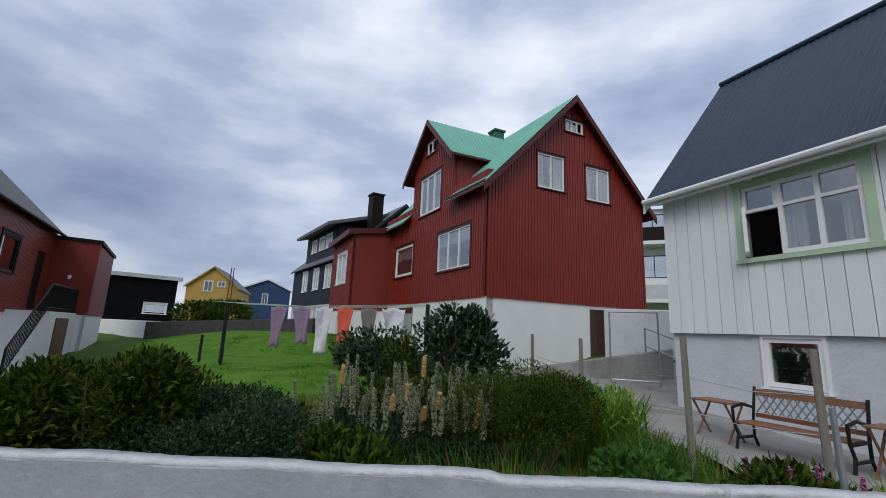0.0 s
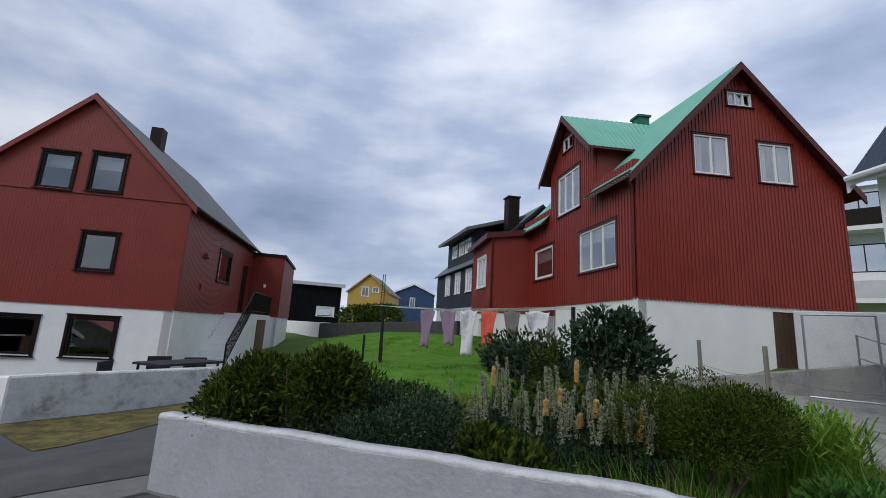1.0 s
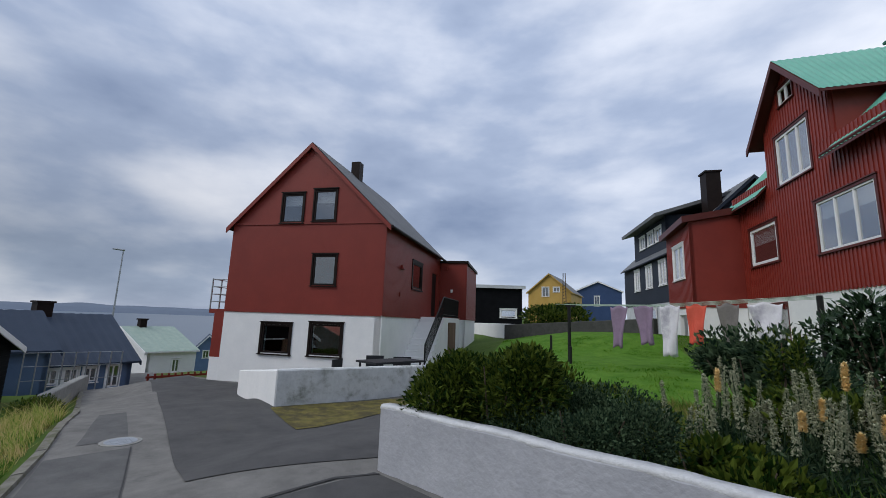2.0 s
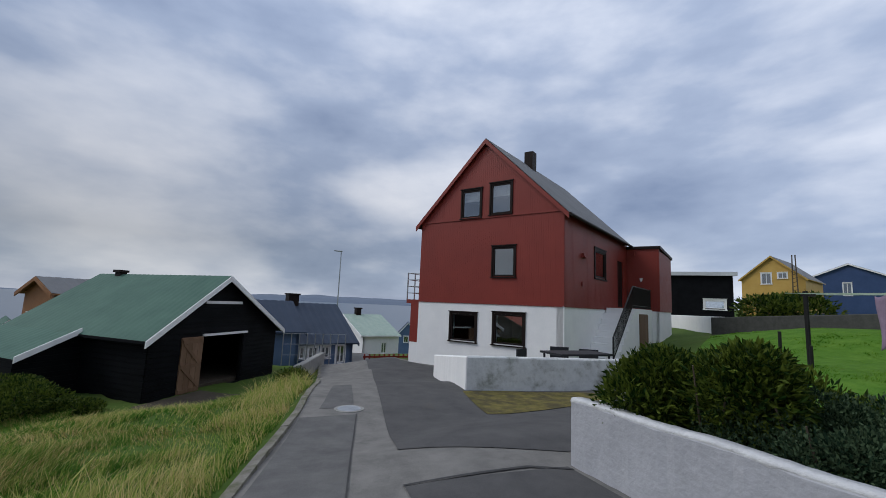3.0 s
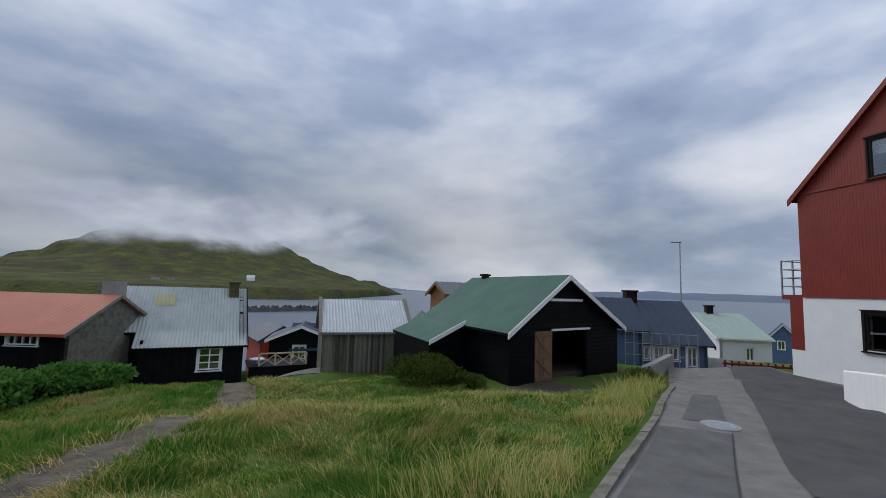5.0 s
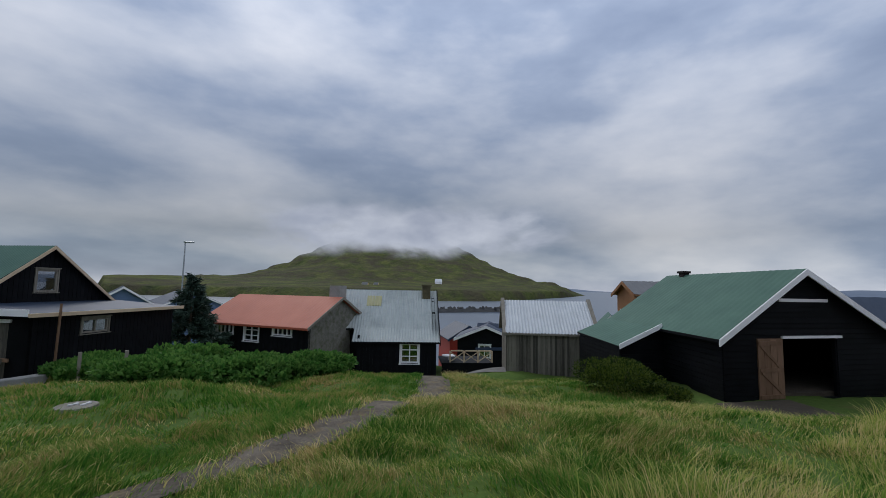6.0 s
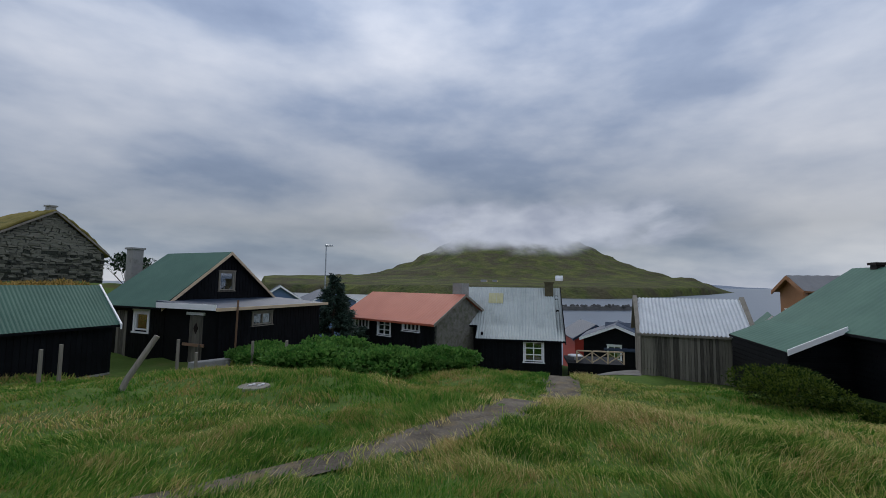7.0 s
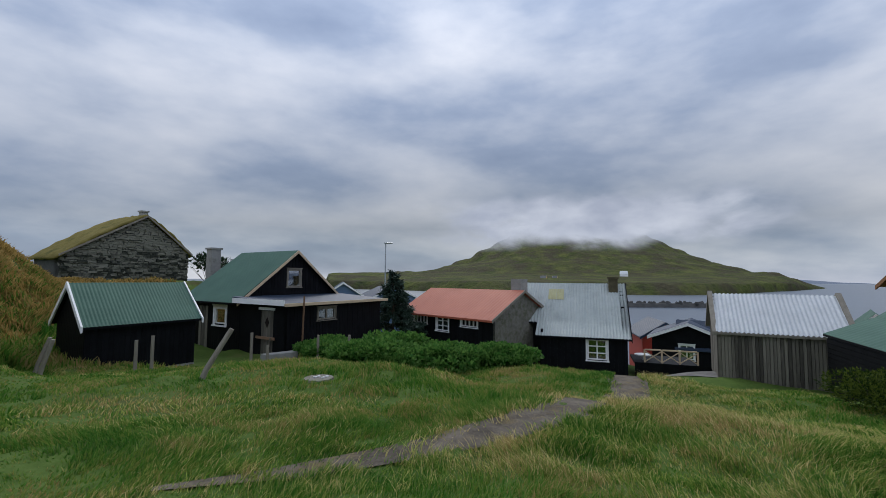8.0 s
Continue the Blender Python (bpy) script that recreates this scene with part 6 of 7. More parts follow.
# ---------- grass ----------
def grass(name, x0, x1, y0, y1, n, h, material, label, seed, keep, lean=.5, width=.009):
    rng = np.random.default_rng(seed)
    x, y = rng.uniform(x0, x1, n), rng.uniform(y0, y1, n)
    tuft = np.clip(1.7 * value_noise(x, y, .42, 31) * (.45 + .75 * value_noise(x, y, 1.3, 32)), 0, 1)
    big = value_noise(x, y, 2.6, 33)
    ok = keep(x, y) & (rng.uniform(0, 1, n) < .3 + .7 * tuft)
    x, y, tuft, big = x[ok], y[ok], tuft[ok], big[ok]
    n = len(x)
    z = heights(x, y) + np.where(y < kerb_y(x), tussocks(x, y), 0)
    dist = np.hypot(x, y)
    hh = h * rng.uniform(.5, 1.25, n) * (.4 + .95 * tuft) * (.55 + .8 * big)
    w = width * (1 + dist / 6)
    a = rng.uniform(0, 6.28, n)
    b = 9 * value_noise(x, y, 1.1, 34) + rng.normal(0, .9, n)
    base = np.column_stack([x, y, z - .01])
    side = np.column_stack([np.cos(a), np.sin(a), 0 * a]) * w[:, None] * .5
    ld = np.column_stack([np.cos(b), np.sin(b), 0 * b]) * (hh * lean * rng.uniform(.2, 1.3, n))[:, None]
    up = np.column_stack([0 * a, 0 * a, hh])
    mid = base + ld * .3 + up * .6
    tip = base + ld + up
    verts = np.stack([base - side, base + side, mid + side * .7, mid - side * .7, tip], 1).reshape(-1, 3)
    i = np.arange(n)[:, None] * 5
    faces = [*(i + [0, 1, 2, 3]).tolist(), *(i + [3, 2, 4]).tolist()]
    me = bpy.data.meshes.new(name)
    me.from_pydata(verts.tolist(), [], faces)
    me.materials.append(material)
    tagged(new(name, me), label, "grass", kind="stuff")


def field(x, y):
    shed = ((x < -12.9) & (y > -5.4)) | ((x < -13.2) & (y > -9))
    return (y < kerb_y(x) - .14) & (np.abs(y - path_mid(x)) > path_half(x) - .03 + .1 * np.sin(7 * x) * np.sin(2.3 * y + 3 * x)) & ~shed & (np.hypot(x + 1.2, y + 9.5) > .36)


def near_field(x, y):
    return field(x, y) & (np.hypot(x, y) < 7.5)


def up_slope(x, y):
    return field(x, y) & (y > path_mid(x)) & (np.hypot(x, y) < 15)


grass("grass", -14, 9, -17, 1, 260000, .085, GRASS1, "long green meadow grass", 61, lambda x, y: field(x, y) & (np.hypot(x, y) > 2), .9)
grass("grass", -7, 6, -8, 0, 170000, .085, GRASS1, "long green meadow grass near the lane", 62, near_field, 1.1, .005)
grass("dry_grass", -14, 6, -11, 1, 150000, .11, GRASS2, "tall yellowing seed grass on the slope", 63, lambda x, y: up_slope(x, y) & (value_noise(x, y, 1.6, 41) > .33), 1.2, .004)
grass("dry_grass", -13, 3, -3.2, 1, 30000, .27, GRASS2, "tall yellow grass along the kerb", 64, lambda x, y: (y < kerb_y(x) - .12) & (y > kerb_y(x) - 1.1) & (x < -1.5) & (x > -11.8), .8, .005)
grass("dry_grass", -8, 9, -14, -4.6, 45000, .09, GRASS2, "brownish short grass beside the path", 65, lambda x, y: field(x, y) & (value_noise(x, y, 1.9, 42) > .64), 1.3, .006)
grass("dry_grass", -9, 2, -10, -4.2, 16000, .1, GRASS2, "dry trodden grass along the path", 66, lambda x, y: (np.abs(np.abs(y - path_mid(x)) - path_half(x)) < .16 + .1 * value_noise(x, y, .5, 43)), 1.4, .006)
grass("grass", -13.5, .5, 6.3, 19.6, 90000, .055, LAWNBLADE, "short mown lawn blades", 71, lambda x, y: (x + y * .62 < 7.4) & (y > 7.0 - (x + 5.5) * .9) & (x > -14.2 + (19.6 - y) * .58), .6, .008)
grass("grass", -3.4, 5, 2.95, 7.5, 22000, .22, GRASS1, "unmown garden grass under the shrubs", 67, lambda x, y: x < 3.2, .5, .008)
grass("dry_grass", 4.5, 17, -29, -13, 90000, .24, GRASS3, "tall brown grass on the bank", 68, lambda x, y: (x > 6.8) | (y < -21.5), .6, .016)
grass("grass", 6, 10, -16, -13, 6000, .3, GRASS1, "green weeds at the foot of the bank", 69, lambda x, y: x > 0, .6, .02)
grass("grass", -3, 9, -24, -16, 26000, .22, GRASS1, "rough grass round the small shed", 70, lambda x, y: ~((np.abs(x - 2) < 3.3) & (y < -16.3)), .6, .014)


# ---------- fences and posts ----------
def post(x, y, h, r, tilt, label="weathered round wooden fence post", group="fence posts", material=None, z=None):
    base = gz(x, y) if z is None else z
    t = thing("fence_post", x, y, base, label, "post", group)
    bm = bmesh.new()
    n = 4
    for i in range(n):
        a, b = i / n, (i + 1) / n
        rod(bm, (tilt[0] * a, tilt[1] * a, h * a - (.15 if i == 0 else 0)), (tilt[0] * b, tilt[1] * b, h * b), r * (1.05 - .1 * a), 8, r * (1.05 - .1 * b))
    part("shaft", bm, material or POSTWOOD, t)
    return t


GARDEN = [(1.92, 9.12, 1.4), (2.46, 7.35, 1.4), (2.77, 4.48, 1.38), (3.72, 3.95, 1.38)]
for x, y, h in GARDEN:
    post(x, y, h, .036, (-.02, 0))
post(3.05, 2.98, .95, .022, (-.03, 0), "thin rusty steel fence rod", "fence posts", GALV)
fw = thing("fence_wire", 1.92, 9.12, .5, "thin sagging fence wires between the posts", "wire")
bm = bmesh.new()
for hh in (.95, .6, .3):
    for (x0, y0, h0), (x1, y1, h1) in zip(GARDEN, GARDEN[1:]):
        a, b = Vector((x0, y0, gz(x0, y0) + hh)), Vector((x1, y1, gz(x1, y1) + hh))
        m = a.lerp(b, .5) - Vector((0, 0, .05))
        rod(bm, a - fw.location, m - fw.location, .004, 4)
        rod(bm, m - fw.location, b - fw.location, .004, 4)
part("wire", bm, GALV, fw)
for i, (x, y, h, r, tx) in enumerate(((5.0, -14.6, .95, .05, -.25), (5.4, -15.4, .95, .05, -.3), (3.05, -14.9, .9, .045, 0), (2.75, -15.3, 1.0, .045, 0), (.95, -10.0, 1.0, .05, -.55), (.2, -16.9, 1.1, .05, 0), (-.3, -15.2, .7, .045, 0), (-1.9, -16.0, .9, .045, 0), (-2.85, -15.4, .9, .05, 0), (6.3, -13.4, .95, .05, .2), (6.7, -13.8, .9, .05, 0), (7.2, -13.3, .8, .05, -.2))):
    post(x, y, h, r, (tx, 0), "grey weathered field post, some leaning", "field posts")
fp = thing("fire_ring", -1.2, -9.5, gz(-1.2, -9.5) - .01, "round concrete cover with white stones on it", "well cover")
bm = bmesh.new()
bmesh.ops.create_cone(bm, cap_ends=True, segments=24, radius1=.31, radius2=.28, depth=.1)
bmesh.ops.translate(bm, vec=(0, 0, .0), verts=bm.verts)
part("slab", bm, KERB, fp)
for i in range(4):
    bm = bmesh.new()
    bmesh.ops.create_icosphere(bm, subdivisions=1, radius=.036)
    bmesh.ops.scale(bm, vec=(1.3, 1, .6), verts=bm.verts)
    bmesh.ops.translate(bm, vec=(-.15 + i * .075, .08 * math.sin(i * 2), .06), verts=bm.verts)
    part("stone", bm, WALLTOP, fp)


# ---------- clothes line ----------
cl = thing("clothes_line", -6.2, 11.5, gz(-6.2, 11.5), "dark post with clothes lines across the lawn", "clothes line")
bm = bmesh.new()
rod(bm, (0, 0, -.2), (0, 0, 1.75), .05, 8)
box(bm, -.08, .2, -.03, .03, 1.62, 1.7)
part("post", bm, IRON, cl)
zl = gz(-6.2, 11.5)
ends = [(-.45, 5.6, -1.9), (-.15, 5.7, -1.7), (.15, 5.8, -1.5), (.45, 5.9, -1.3)]
for o, ex, ey in ends:
    bm = bmesh.new()
    a, b = Vector((o * .4, o, 1.68)), Vector((ex, ey, 1.72))
    m = a.lerp(b, .5) - Vector((0, 0, .09))
    rod(bm, a, m, .006, 4)
    rod(bm, m, b, .006, 4)
    part("line", bm, mat("pale_green_line", (.4, .5, .4)), cl)
bm = bmesh.new()
rod(bm, (5.75, -1.6, -.1), (5.75, -1.6, 1.75), .05, 8)
part("far_post", bm, IRON, cl)
bm = bmesh.new()
rod(bm, (-.9, .5, -.1), (-.9, .5, .75), .04, 8)
rod(bm, (.35, -.6, -.1), (.35, -.6, .5), .04, 8)
part("stub_post", bm, IRON, cl)


def garment(k, w, h, material, label, seed, trousers=False):
    a = Vector((-6.2, 11.5, zl + 1.6)).lerp(Vector((-.55, 9.8, zl + 1.62)), k)
    r = thing("garment", a.x, a.y, a.z, label, "laundry", "laundry on the line")
    rng_ = random.Random(seed)
    bm = bmesh.new()
    t = Vector((.957, -.29, 0))
    nx, nz = 10, 12
    sway = rng_.uniform(-.1, .1)
    grid = []
    for j in range(nz + 1):
        v = j / nz
        row = []
        for i in range(nx + 1):
            u = i / nx - .5
            narrow = 1 - .35 * v if not trousers else 1 - .2 * v
            off = .04 * math.sin(u * 9 + seed) * (.3 + v) + .03 * math.sin(v * 5 + u * 4)
            q = t * (u * w * narrow + sway * v) + Vector((.29, .957, 0)) * off + Vector((0, 0, -h * v + .03 * math.cos(u * 9)))
            row.append(bm.verts.new(q))
        grid.append(row)
    for j in range(nz):
        for i in range(nx):
            bm.faces.new((grid[j][i], grid[j][i + 1], grid[j + 1][i + 1], grid[j + 1][i]))
    ob = part("cloth", bm, material, r, "", None, True)
    m = ob.modifiers.new("thickness", "SOLIDIFY")
    m.thickness = .012


garment(.30, .5, 1.05, LILAC, "lilac long garment hung to dry", 1)
garment(.42, .5, .92, LILAC, "lilac shirt hung to dry", 2)
garment(.54, .45, 1.15, WHITECLOTH, "white patterned cloth hung to dry", 3)
garment(.645, .42, .85, REDCLOTH, "coral red garment hung to dry", 4)
garment(.755, .42, .9, GREYCLOTH, "grey-brown garment hung to dry", 5)
garment(.87, .6, .7, WHITECLOTH, "white patterned cloth hung to dry", 6)


# ---------- bench and tables ----------
def bench(x, y, yaw):
    r = thing("bench", x, y, gz(x, y) + .05, "slatted wooden bench with black cast-iron ends", "bench")
    m = pose(0, 0, 0, 0, 0, yaw)

    def put(name, bm, material, label=""):
        for v in bm.verts:
            v.co = m @ v.co
        return part(name, bm, material, r, label)

    for i in range(4):
        bm = bmesh.new()
        box(bm, -.64, .64, -.24 + i * .1, -.155 + i * .1, .41, .435)
        put("seat_slat", bm, BENCHWOOD)
    for z in (.47, .78):
        bm = bmesh.new()
        box(bm, -.64, .64, .2 + z * .08, .23 + z * .08, z, z + (.06 if z < .6 else .09))
        put("back_slat", bm, BENCHWOOD)
    bm = bmesh.new()
    for i in range(12):
        s = -.55 + i * .1
        rod(bm, (s - .08, .26, .54), (s + .08, .28, .78), .011, 5)
        rod(bm, (s + .08, .265, .54), (s - .08, .285, .78), .011, 5)
    put("back_lattice", bm, mat("grey_painted_lattice", (.16, .2, .24), (.22, .26, .3), .5), "blue-grey diamond lattice")
    for s in (-.66, .66):
        bm = bmesh.new()
        for a, b in (((s, -.25, .02), (s, -.18, .25)), ((s, -.18, .25), (s, -.26, .41)), ((s, -.26, .41), (s, -.27, .62)), ((s, -.27, .62), (s, -.05, .66)), ((s, -.05, .66), (s, .24, .6)), ((s, .3, .02), (s, .2, .2)), ((s, .2, .2), (s, .2, .42)), ((s, .2, .42), (s, .3, .9)), ((s, -.26, .4), (s, .2, .41)), ((s, -.18, .2), (s, .2, .2))):
            rod(bm, a, b, .022, 6)
        put("end_frame", bm, IRON, "black cast-iron end")


bench(4.86, 5.85, -63)


def folding_table(x, y, yaw):
    r = thing("folding_table", x, y, gz(x, y) + .05, "small slatted folding table of brown wood", "table", "tables beside the bench")
    m = pose(0, 0, 0, 0, 0, yaw)
    for i in range(6):
        bm = bmesh.new()
        box(bm, -.3, .3, -.24 + i * .08, -.17 + i * .08, .6, .62)
        for v in bm.verts:
            v.co = m @ v.co
        part("top_slat", bm, BENCHWOOD, r)
    for s in (-.25, .25):
        for a in (-1, 1):
            bm = bmesh.new()
            rod(bm, m @ Vector((s, -.22 * a, 0)), m @ Vector((s, .22 * a, .6)), .018, 6)
            part("leg", bm, BENCHWOOD, r)


folding_table(4.42, 6.85, -63)
folding_table(5.32, 4.85, -63)

# terrace chairs and table behind the block wall
def terrace_chair(x, y, yaw):
    z = -.58
    r = thing("terrace_chair", x, y, z, "black woven garden chair at the terrace table", "chair", "chairs round the terrace table")
    m = pose(0, 0, 0, 0, 0, yaw)

    def put(name, bm):
        for v in bm.verts:
            v.co = m @ v.co
        part(name, bm, BLACKPLASTIC, r)

    bm = bmesh.new()
    box(bm, -.27, .27, -.26, .26, .40, .45)
    put("seat", bm)
    bm = bmesh.new()
    bar(bm, -.27, 1.0, .27, 1.0, .56, .24, .28)
    put("backrest", bm)
    for sx in (-.25, .25):
        for sy in (-.24, .24):
            bm = bmesh.new()
            rod(bm, (sx, sy, 0), (sx, sy, .42), .02, 6)
            put("leg", bm)


terrace_chair(-10.0, 6.35, 120)
terrace_chair(-9.9, 8.3, 60)
terrace_chair(-10.6, 7.8, 60)
tt = thing("terrace_table", -9.4, 7.4, -.56, "black garden table on the terrace", "table")
bm = bmesh.new()
box(bm, -.45, .45, -.85, .85, .93, .98)
part("tabletop", bm, BLACKPLASTIC, tt)
for sx in (-.38, .38):
    for sy in (-.75, .75):
        bm = bmesh.new()
        rod(bm, (sx, sy, 0), (sx, sy, .94), .03, 6)
        part("leg", bm, BLACKPLASTIC, tt)

# white panel gate in the yard
gt = thing("panel_gate", 4.45, 11.72, gz(4.45, 11.72) + .12, "grey steel gate frame with a white panel", "gate")
bm = bmesh.new()
for a, b in (((0, 0, 0), (0, 0, 1.9)), ((1.15, -.35, 0), (1.15, -.35, 1.9)), ((0, 0, 1.9), (1.15, -.35, 1.9)), ((0, 0, .1), (1.15, -.35, .1))):
    rod(bm, a, b, .025, 6)
part("frame", bm, GALV, gt)
rl = thing("stair_rail", 5.6, 12.2, gz(5.6, 12.2), "grey steel stair rail in the yard", "railing")
bm = bmesh.new()
for z in (.5, 1.0):
    rod(bm, (0, 0, z + .5), (1.1, -.6, z), .025, 6)
rod(bm, (0, 0, 0), (0, 0, 1.5), .025, 6)
rod(bm, (1.1, -.6, -.3), (1.1, -.6, 1.0), .025, 6)
part("rail", bm, GALV, rl)


# ---------- lamps ----------
def street_lamp(x, y, z0, z1, yaw, sign=False):
    r = thing("street_lamp", x, y, z0, "grey steel street lamp post", "street lamp", "street lamps")
    h = z1 - z0
    bm = bmesh.new()
    rod(bm, (0, 0, -1), (0, 0, h), .09, 8, .05)
    part("pole", bm, GALV, r)
    d = Vector((math.cos(radians(yaw)), math.sin(radians(yaw)), 0))
    bm = bmesh.new()
    rod(bm, Vector((0, 0, h)) - d * .1, Vector((0, 0, h + .05)) + d * .75, .09, 8, .06)
    part("lamp_head", bm, GALV, r)
    if sign:
        bm = bmesh.new()
        rod(bm, Vector((0, 0, 3.1)), Vector((0, 0, 3.1)) - d * 1.0, .03, 6)
        part("sign_arm", bm, GALV, r)
        bm = bmesh.new()
        box(bm, -.55, .55, -.02, .02, 3.7, 3.95)
        bmesh.ops.rotate(bm, matrix=Matrix.Rotation(radians(75), 3, "Z"), verts=bm.verts)
        bmesh.ops.translate(bm, vec=-d * .6, verts=bm.verts)
        part("street_sign", bm, BLUESIGN, r, "small blue street sign")


street_lamp(-44.5, 6.25, -6.5, 6.6, 250, True)
street_lamp(-10.35, -39.2, -8, 4.7, 200)

# deck with criss-cross rail beside the zinc cottage
dk = thing("deck", -18.8, -16.6, gz(-18.8, -16.6), "small wooden deck with black skirt and lattice rail", "deck")
p = Plan(dk, (-16.7, -15.6), 138.75, 228.75)
bm = bmesh.new()
box(bm, -.6, 2.05, 0, .1, -3.4, -2.38)
box(bm, -.6, 2.05, .1, 2.4, -2.5, -2.4)
part("deck_base", bm, TAR, dk, "", p)
for i in range(4):
    bm = bmesh.new()
    a = -.2 + i * .73
    box(bm, a, a + .07, .1, .17, -2.38, -1.8)
    part("post", bm, NEWWOOD, dk, "", p)
    if i < 3:
        bm = bmesh.new()
        bar(bm, a + .07, -2.3, a + .73, -1.84, .05, .11, .14)
        bar(bm, a + .07, -1.84, a + .73, -2.3, .05, .14, .17)
        box(bm, a + .07, a + .73, .1, .17, -1.82, -1.76)
        part("rail", bm, NEWWOOD, dk, "", p)
tb = thing("garden_table", -17.2, -16.4, -2.39, "round white table on the deck", "table")
bm = bmesh.new()
rod(bm, (0, 0, .22), (0, 0, .26), .38, 20)
rod(bm, (0, 0, 0), (0, 0, .22), .05, 8)
part("tabletop", bm, TRIMW, tb)
fc = thing("glass_fence", -21.6, 1.1, gz(-21.6, 1.1), "pale wire and post fence before the blue house", "fence")
for i in range(9):
    bm = bmesh.new()
    rod(bm, (0, i * .36 - .6, -.6), (0, i * .36 - .6, 1.5), .025, 6)
    part("post", bm, GALV, fc)
for z in (.5, 1.0, 1.48):
    bm = bmesh.new()
    rod(bm, (0, -.6, z), (0, 2.3, z), .012, 5)
    part("rail", bm, GALV, fc)
rf = thing("fence", -24.0, 4.9, gz(-24, 4.9), "low red wooden fence at the lane's end", "fence")
for i in range(12):
    bm = bmesh.new()
    box(bm, -.03, .03, i * .28 - .04, i * .28 + .04, -.2, .62)
    part("post", bm, RED2, rf)
for z in (.15, .42):
    bm = bmesh.new()
    box(bm, .03, .06, -.1, 3.3, z, z + .1)
    part("rail", bm, RED2, rf)


# ---------- mountain, shores, clouds ----------
def polar_land(name, bearings, radii, func, material, label):
    verts, faces = [], []
    nb, nr = len(bearings), len(radii)
    for b in bearings:
        for r_ in radii:
            verts.append((-r_ * math.sin(radians(b)), r_ * math.cos(radians(b)), func(b, r_)))
    for i in range(nb - 1):
        for j in range(nr - 1):
            a = i * nr + j
            faces.append((a, a + 1, a + nr + 1, a + nr))
    ob = raw(name, verts, faces, material)
    ob.data.shade_smooth()
    return tagged(ob, label, "hill", kind="structure")


RIDGE_B = [112, 115.3, 118, 122, 126, 129, 132, 136, 140, 144, 148, 151, 154, 158, 164, 170, 172.5, 173.5, 200]
RIDGE_Z = [-30, -16, 2, 28, 58, 92, 140, 165, 185, 195, 165, 115, 62, 34, 22, 12, 8, -30, -30]
SHORE_R = [1500, 1250, 900, 640, 520, 480, 470, 460, 440, 420, 420, 430, 450, 500, 560, 620, 650, 900, 900]


def hill(b, r_):
    top = np.interp(b, RIDGE_B, RIDGE_Z)
    sh = np.interp(b, RIDGE_B, SHORE_R)
    far = np.interp(b, [112, 130, 150, 160, 175], [1350, 1500, 1500, 1300, 900])
    if top < -20:
        return -30
    t = (r_ - sh) / max(far - sh, 50)
    low = min(top, 4 + 8 * max(0, min(1, t * 1.6)))
    k = max(0, (t - .42) / .58)
    k = min(k, 1)
    k = k * k * (3 - 2 * k)
    z = -30 + (low + 22) * (1 if t > .05 else max(0, t / .05)) if t < .05 else low - 8 * (1 - min(1, t * 3)) + (top - low) * k
    if t > 1:
        z -= (t - 1) * 120
    x, y = r_ * math.sin(radians(b)), r_ * math.cos(radians(b))
    n = noise.fractal(Vector((x * .006, y * .006, 0)), 1.0, 2.1, 5)
    m = noise.noise(Vector((x * .03, y * .03, 3)))
    z += n * (3 + 12 * k) * (1 if t > .05 else 0) + m * 1.5 * k
    # terraces of rock across the slope
    z += 2.5 * math.sin(z * .22 + n * 3) * k
    return z


HILL = mat("hill_grass_and_rock", (0.016, 0.034, 0.010), (0.118, 0.130, 0.038), 0.95, 0.03, 0.2, 1.0, dirt=(0.055, 0.046, 0.034), dirt_at=0.48, bumpdist=6, spec=0.05)
polar_land("mountain", np.linspace(112, 176, 200), np.concatenate([np.linspace(400, 900, 40), np.linspace(915, 1750, 50)]), hill, HILL, "green mountain with rocky bands across the sound")


def far_isle(b, r_):
    h = np.interp(b, [48, 52, 60, 72, 84, 92, 97, 100, 112, 117, 120], [-16, 20, 45, 40, 50, 30, 6, -18, -18, 10, 40])
    n = noise.noise(Vector((b * .35, 0, 1))) * 10
    return -20 + (h + n + 20) * max(0, 1 - abs(r_ - 4300) / 300)


# Haze over the distance is painted in as the island's blue colour.
polar_land("far_island", np.linspace(48, 121, 150), [4000, 4150, 4300, 4450], far_isle, mat("hazed_distant_hill", (0.10, 0.13, 0.18), (0.12, 0.155, 0.21), 0.95, .002, .02, 0), "low island tinted haze-blue on the horizon")


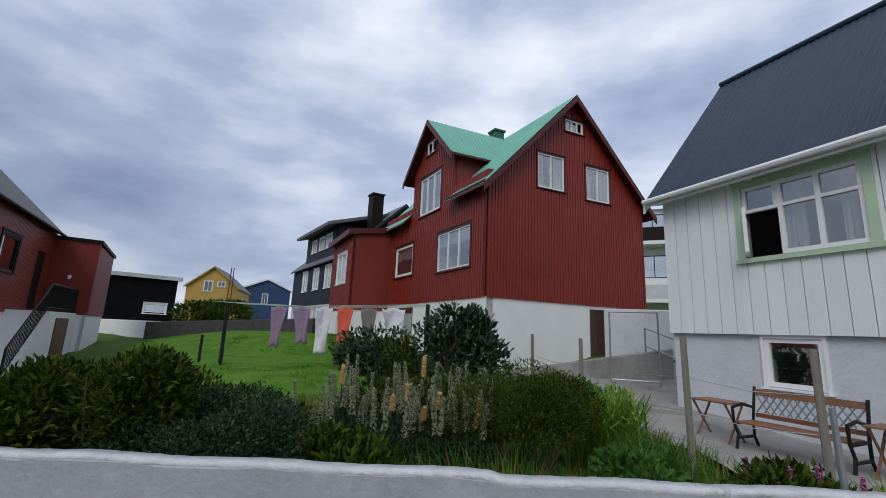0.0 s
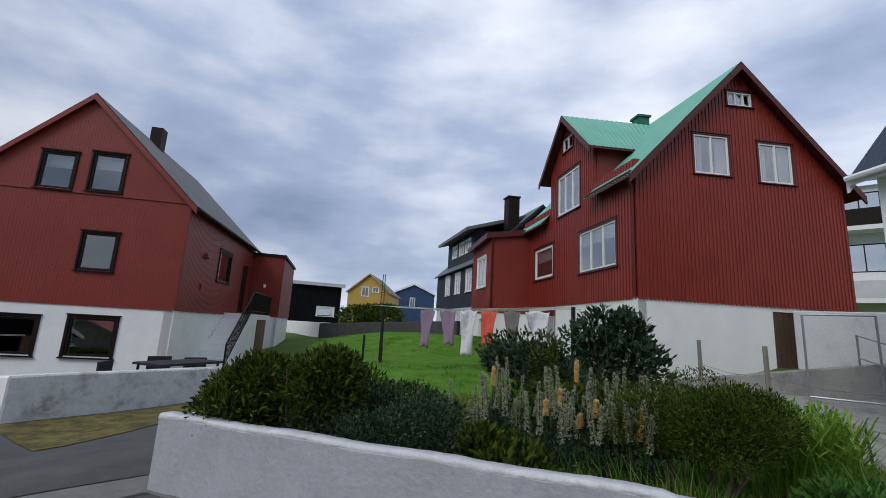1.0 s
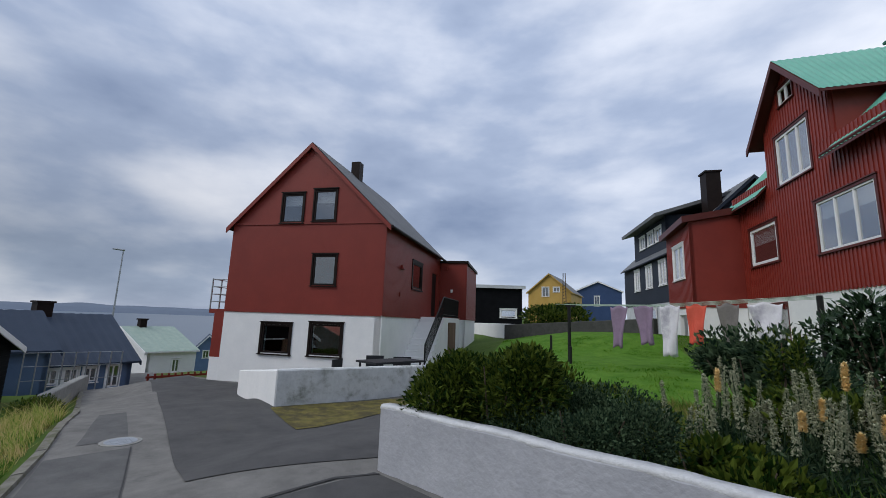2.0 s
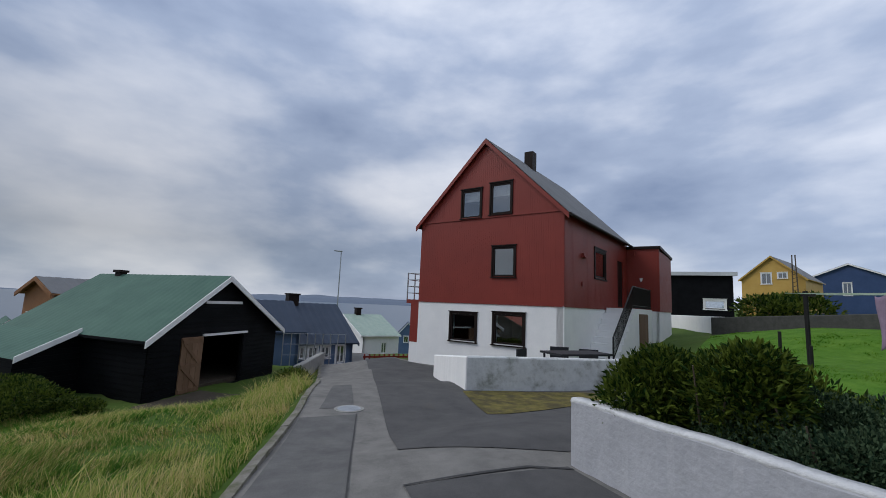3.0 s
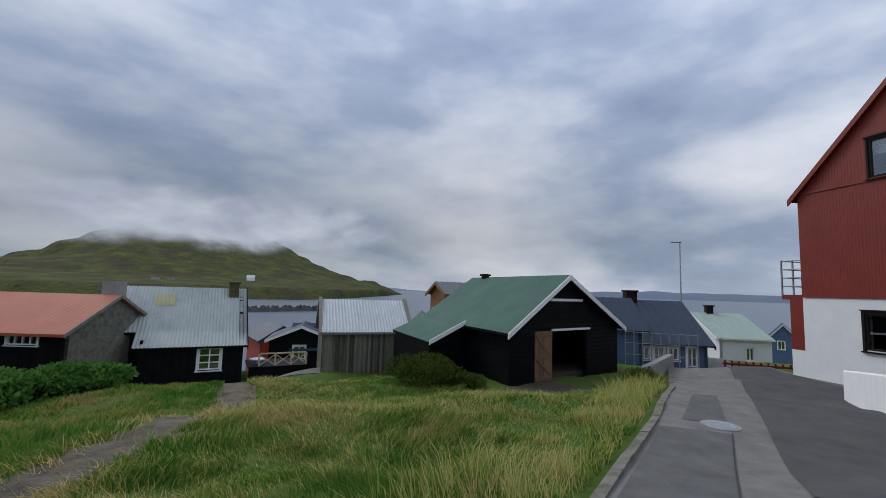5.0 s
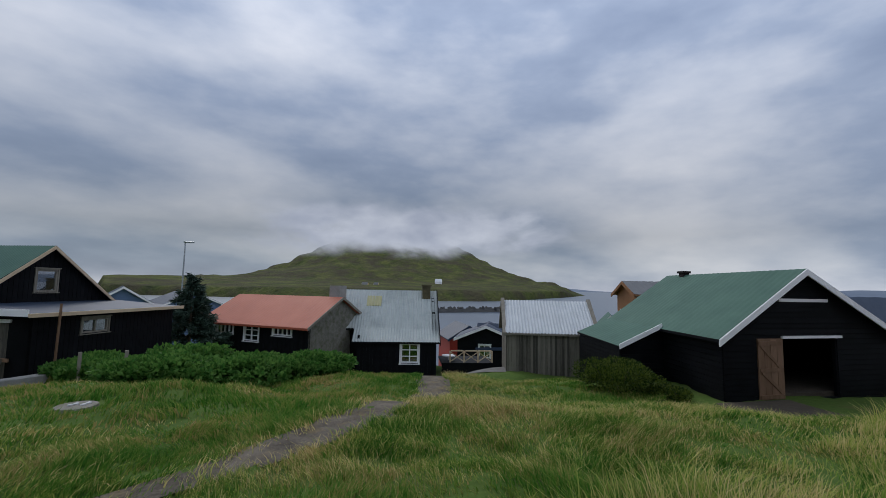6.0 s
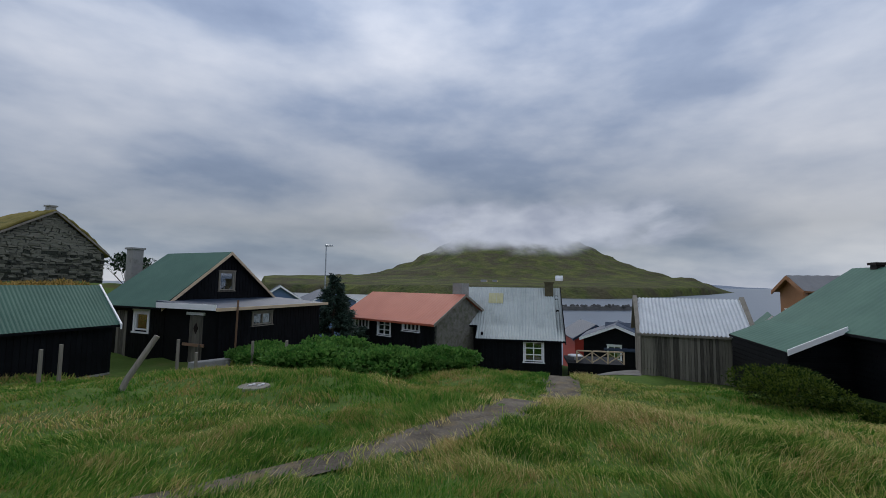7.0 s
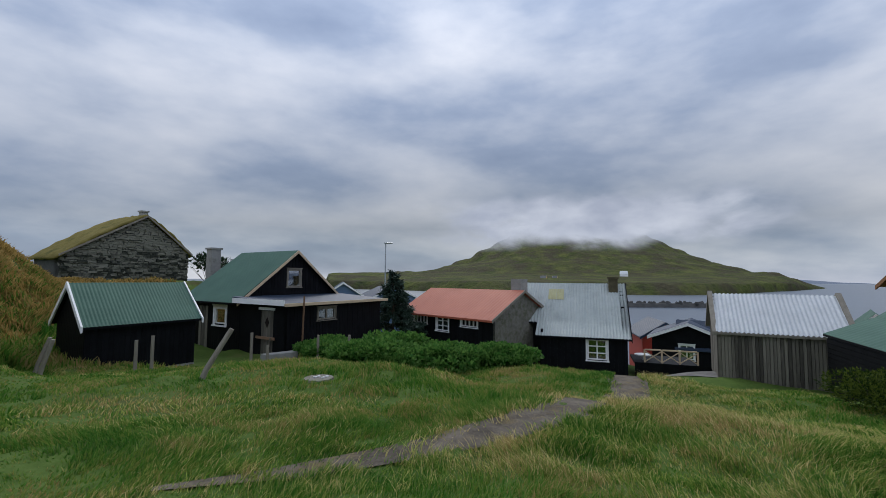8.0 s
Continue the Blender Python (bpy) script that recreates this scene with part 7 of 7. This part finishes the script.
def quay(name, a, b, w, z, label, seed):
    r = thing(name, a[0], a[1], SEA, label, "breakwater", kind="structure")
    rng_ = np.random.default_rng(seed)
    bm = bmesh.new()
    A, B = Vector((*a, SEA)), Vector((*b, SEA))
    n = int((B - A).length / 2.2)
    for i in range(n):
        for lay in range(2):
            m = Matrix.Translation(A.lerp(B, (i + rng_.uniform(-.3, .3)) / n) - r.location + Vector((rng_.uniform(-w, w), rng_.uniform(-w, w), lay * z * .45 + .3))) @ Euler(rng_.uniform(0, 6, 3)).to_matrix().to_4x4() @ Matrix.Diagonal((rng_.uniform(.8, 1.5), rng_.uniform(.7, 1.2), rng_.uniform(.6, 1), 1))
            bmesh.ops.create_icosphere(bm, subdivisions=1, radius=1.5, matrix=m)
    part("boulders", bm, ROCK, r)
    side = (B - A).normalized().cross(Vector((0, 0, 1))) * (w + 2)
    bm = bmesh.new()
    ends = [[bm.verts.new(c - r.location + o) for o in (-side - Vector((0, 0, 1)), -side * .4 + Vector((0, 0, z * .55)), side * .4 + Vector((0, 0, z * .55)), side - Vector((0, 0, 1)))] for c in (A, B)]
    for k in range(3):
        bm.faces.new((ends[0][k], ends[0][k + 1], ends[1][k + 1], ends[1][k]))
    bm.faces.new(ends[0])
    bm.faces.new(ends[1])
    part("core", bm, ROCK, r)


quay("breakwater", (-150, -205), (-262, -165), 3, 4, "breakwater of dark boulders in the harbour", 5)
quay("breakwater", (-130, -55), (-190, -60), 2, 4, "boulder breakwater by the shore", 6)
for i, (x, y, z, w, c, lab) in enumerate(((-395, -555, -1.5, 9, YELLOW, "small yellow farmhouse across the sound"), (-412, -548, -1.5, 7, YELLOW, "small yellow farmhouse across the sound"), (-560, -560, 8, 12, TRIMW, "white barn on the far slope"))):
    far_house("farmhouse", (x, y), 40, 130, w, w, z - 6, z + 4, z + 9, c, GREYROOF if i < 2 else ZINCW, [], lab)


def cloud_bank(name, r_, b0, b1, z0, z1, seed, strength, label):
    m = bpy.data.materials.new(name + "_vapour")
    m.use_nodes = True
    n, l = m.node_tree.nodes, m.node_tree.links
    n.clear()
    o, mx, tr, em = (n.new("ShaderNode" + k) for k in ("OutputMaterial", "MixShader", "BsdfTransparent", "Emission"))
    t = n.new("ShaderNodeTexCoord")
    s = n.new("ShaderNodeSeparateXYZ")
    l.new(t.outputs["UV"], s.inputs[0])

    def mth(op, a, b=None, c=None):
        q = n.new("ShaderNodeMath")
        q.operation = op
        for i, v in enumerate((a, b, c)):
            if v is None:
                continue
            if isinstance(v, (int, float)):
                q.inputs[i].default_value = v
            else:
                l.new(v, q.inputs[i])
        return q.outputs[0]

    mpn = n.new("ShaderNodeMapping")
    mpn.inputs["Scale"].default_value = (7, 2.2, 1)
    mpn.inputs["Location"].default_value = (seed, seed * .7, 0)
    l.new(t.outputs["UV"], mpn.inputs[0])
    nz = n.new("ShaderNodeTexNoise")
    nz.inputs["Scale"].default_value, nz.inputs["Detail"].default_value, nz.inputs["Distortion"].default_value = 1.3, 7, .4
    l.new(mpn.outputs[0], nz.inputs["Vector"])
    nz2 = n.new("ShaderNodeTexNoise")
    nz2.inputs["Scale"].default_value, nz2.inputs["Detail"].default_value = 0.7, 4
    l.new(mpn.outputs[0], nz2.inputs["Vector"])
    tone = ramp_node(n, [(0.35, (0.34, 0.38, 0.48)), (0.66, (0.52, 0.56, 0.65))])
    l.new(nz2.outputs["Fac"], tone.inputs[0])
    l.new(tone.outputs[0], em.inputs[0])
    ends = mth("MULTIPLY", mth("MULTIPLY", s.outputs[0], mth("SUBTRACT", 1.0, s.outputs[0])), 4.0)
    tops = mth("MULTIPLY", mth("MULTIPLY", s.outputs[1], mth("SUBTRACT", 1.0, s.outputs[1])), 4.0)
    body = mth("MULTIPLY", mth("POWER", ends, .9), mth("POWER", tops, .8))
    al = mth("MULTIPLY", mth("ADD", body, mth("MULTIPLY", mth("SUBTRACT", nz.outputs["Fac"], .5), 2.2)), mth("POWER", body, .6))
    mr = n.new("ShaderNodeMapRange")
    mr.interpolation_type = "SMOOTHSTEP"
    mr.inputs[1].default_value, mr.inputs[2].default_value = .03, .9
    mr.inputs[4].default_value = strength
    l.new(al, mr.inputs[0])
    l.new(mr.outputs[0], mx.inputs[0])
    l.new(tr.outputs[0], mx.inputs[1])
    l.new(em.outputs[0], mx.inputs[2])
    l.new(mx.outputs[0], o.inputs[0])
    me = bpy.data.meshes.new(name)
    k = 40
    vs, uv = [], []
    for i in range(k + 1):
        b = radians(b0 + (b1 - b0) * i / k)
        for j, z in enumerate((z0, z1)):
            vs.append((-r_ * math.sin(b), r_ * math.cos(b), z))
            uv.append((i / k, j))
    me.from_pydata(vs, [], [(2 * i, 2 * i + 2, 2 * i + 3, 2 * i + 1) for i in range(k)])
    ul = me.uv_layers.new()
    for lp in me.loops:
        ul.data[lp.index].uv = uv[lp.vertex_index]
    me.materials.append(m)
    ob = new(name, me)
    ob.visible_shadow = False
    tagged(ob, label, "cloud", kind="structure")


cloud_bank("backdrop_cloud", 930, 112, 165, 56, 190, 1.3, 1.0, "low grey cloud lying over the mountain top")
cloud_bank("backdrop_cloud", 900, 118, 160, 68, 184, 4.7, 1.0, "low grey cloud behind the mountain top")


# lattice mast beside the yellow house
ms = thing("mast", -27.6, 50.6, gz(-27.6, 50.6), "thin rusty lattice mast beside the yellow house", "mast")
bm = bmesh.new()
for o in (-.3, .3):
    rod(bm, (o, 0, 0), (o * .5, 0, 8.4 - ms.location.z), .06, 5)
for i in range(12):
    z = .5 + i * .42
    rod(bm, (-.28, 0, z), (.28, 0, z + .2), .03, 4)
part("lattice", bm, BARK, ms)
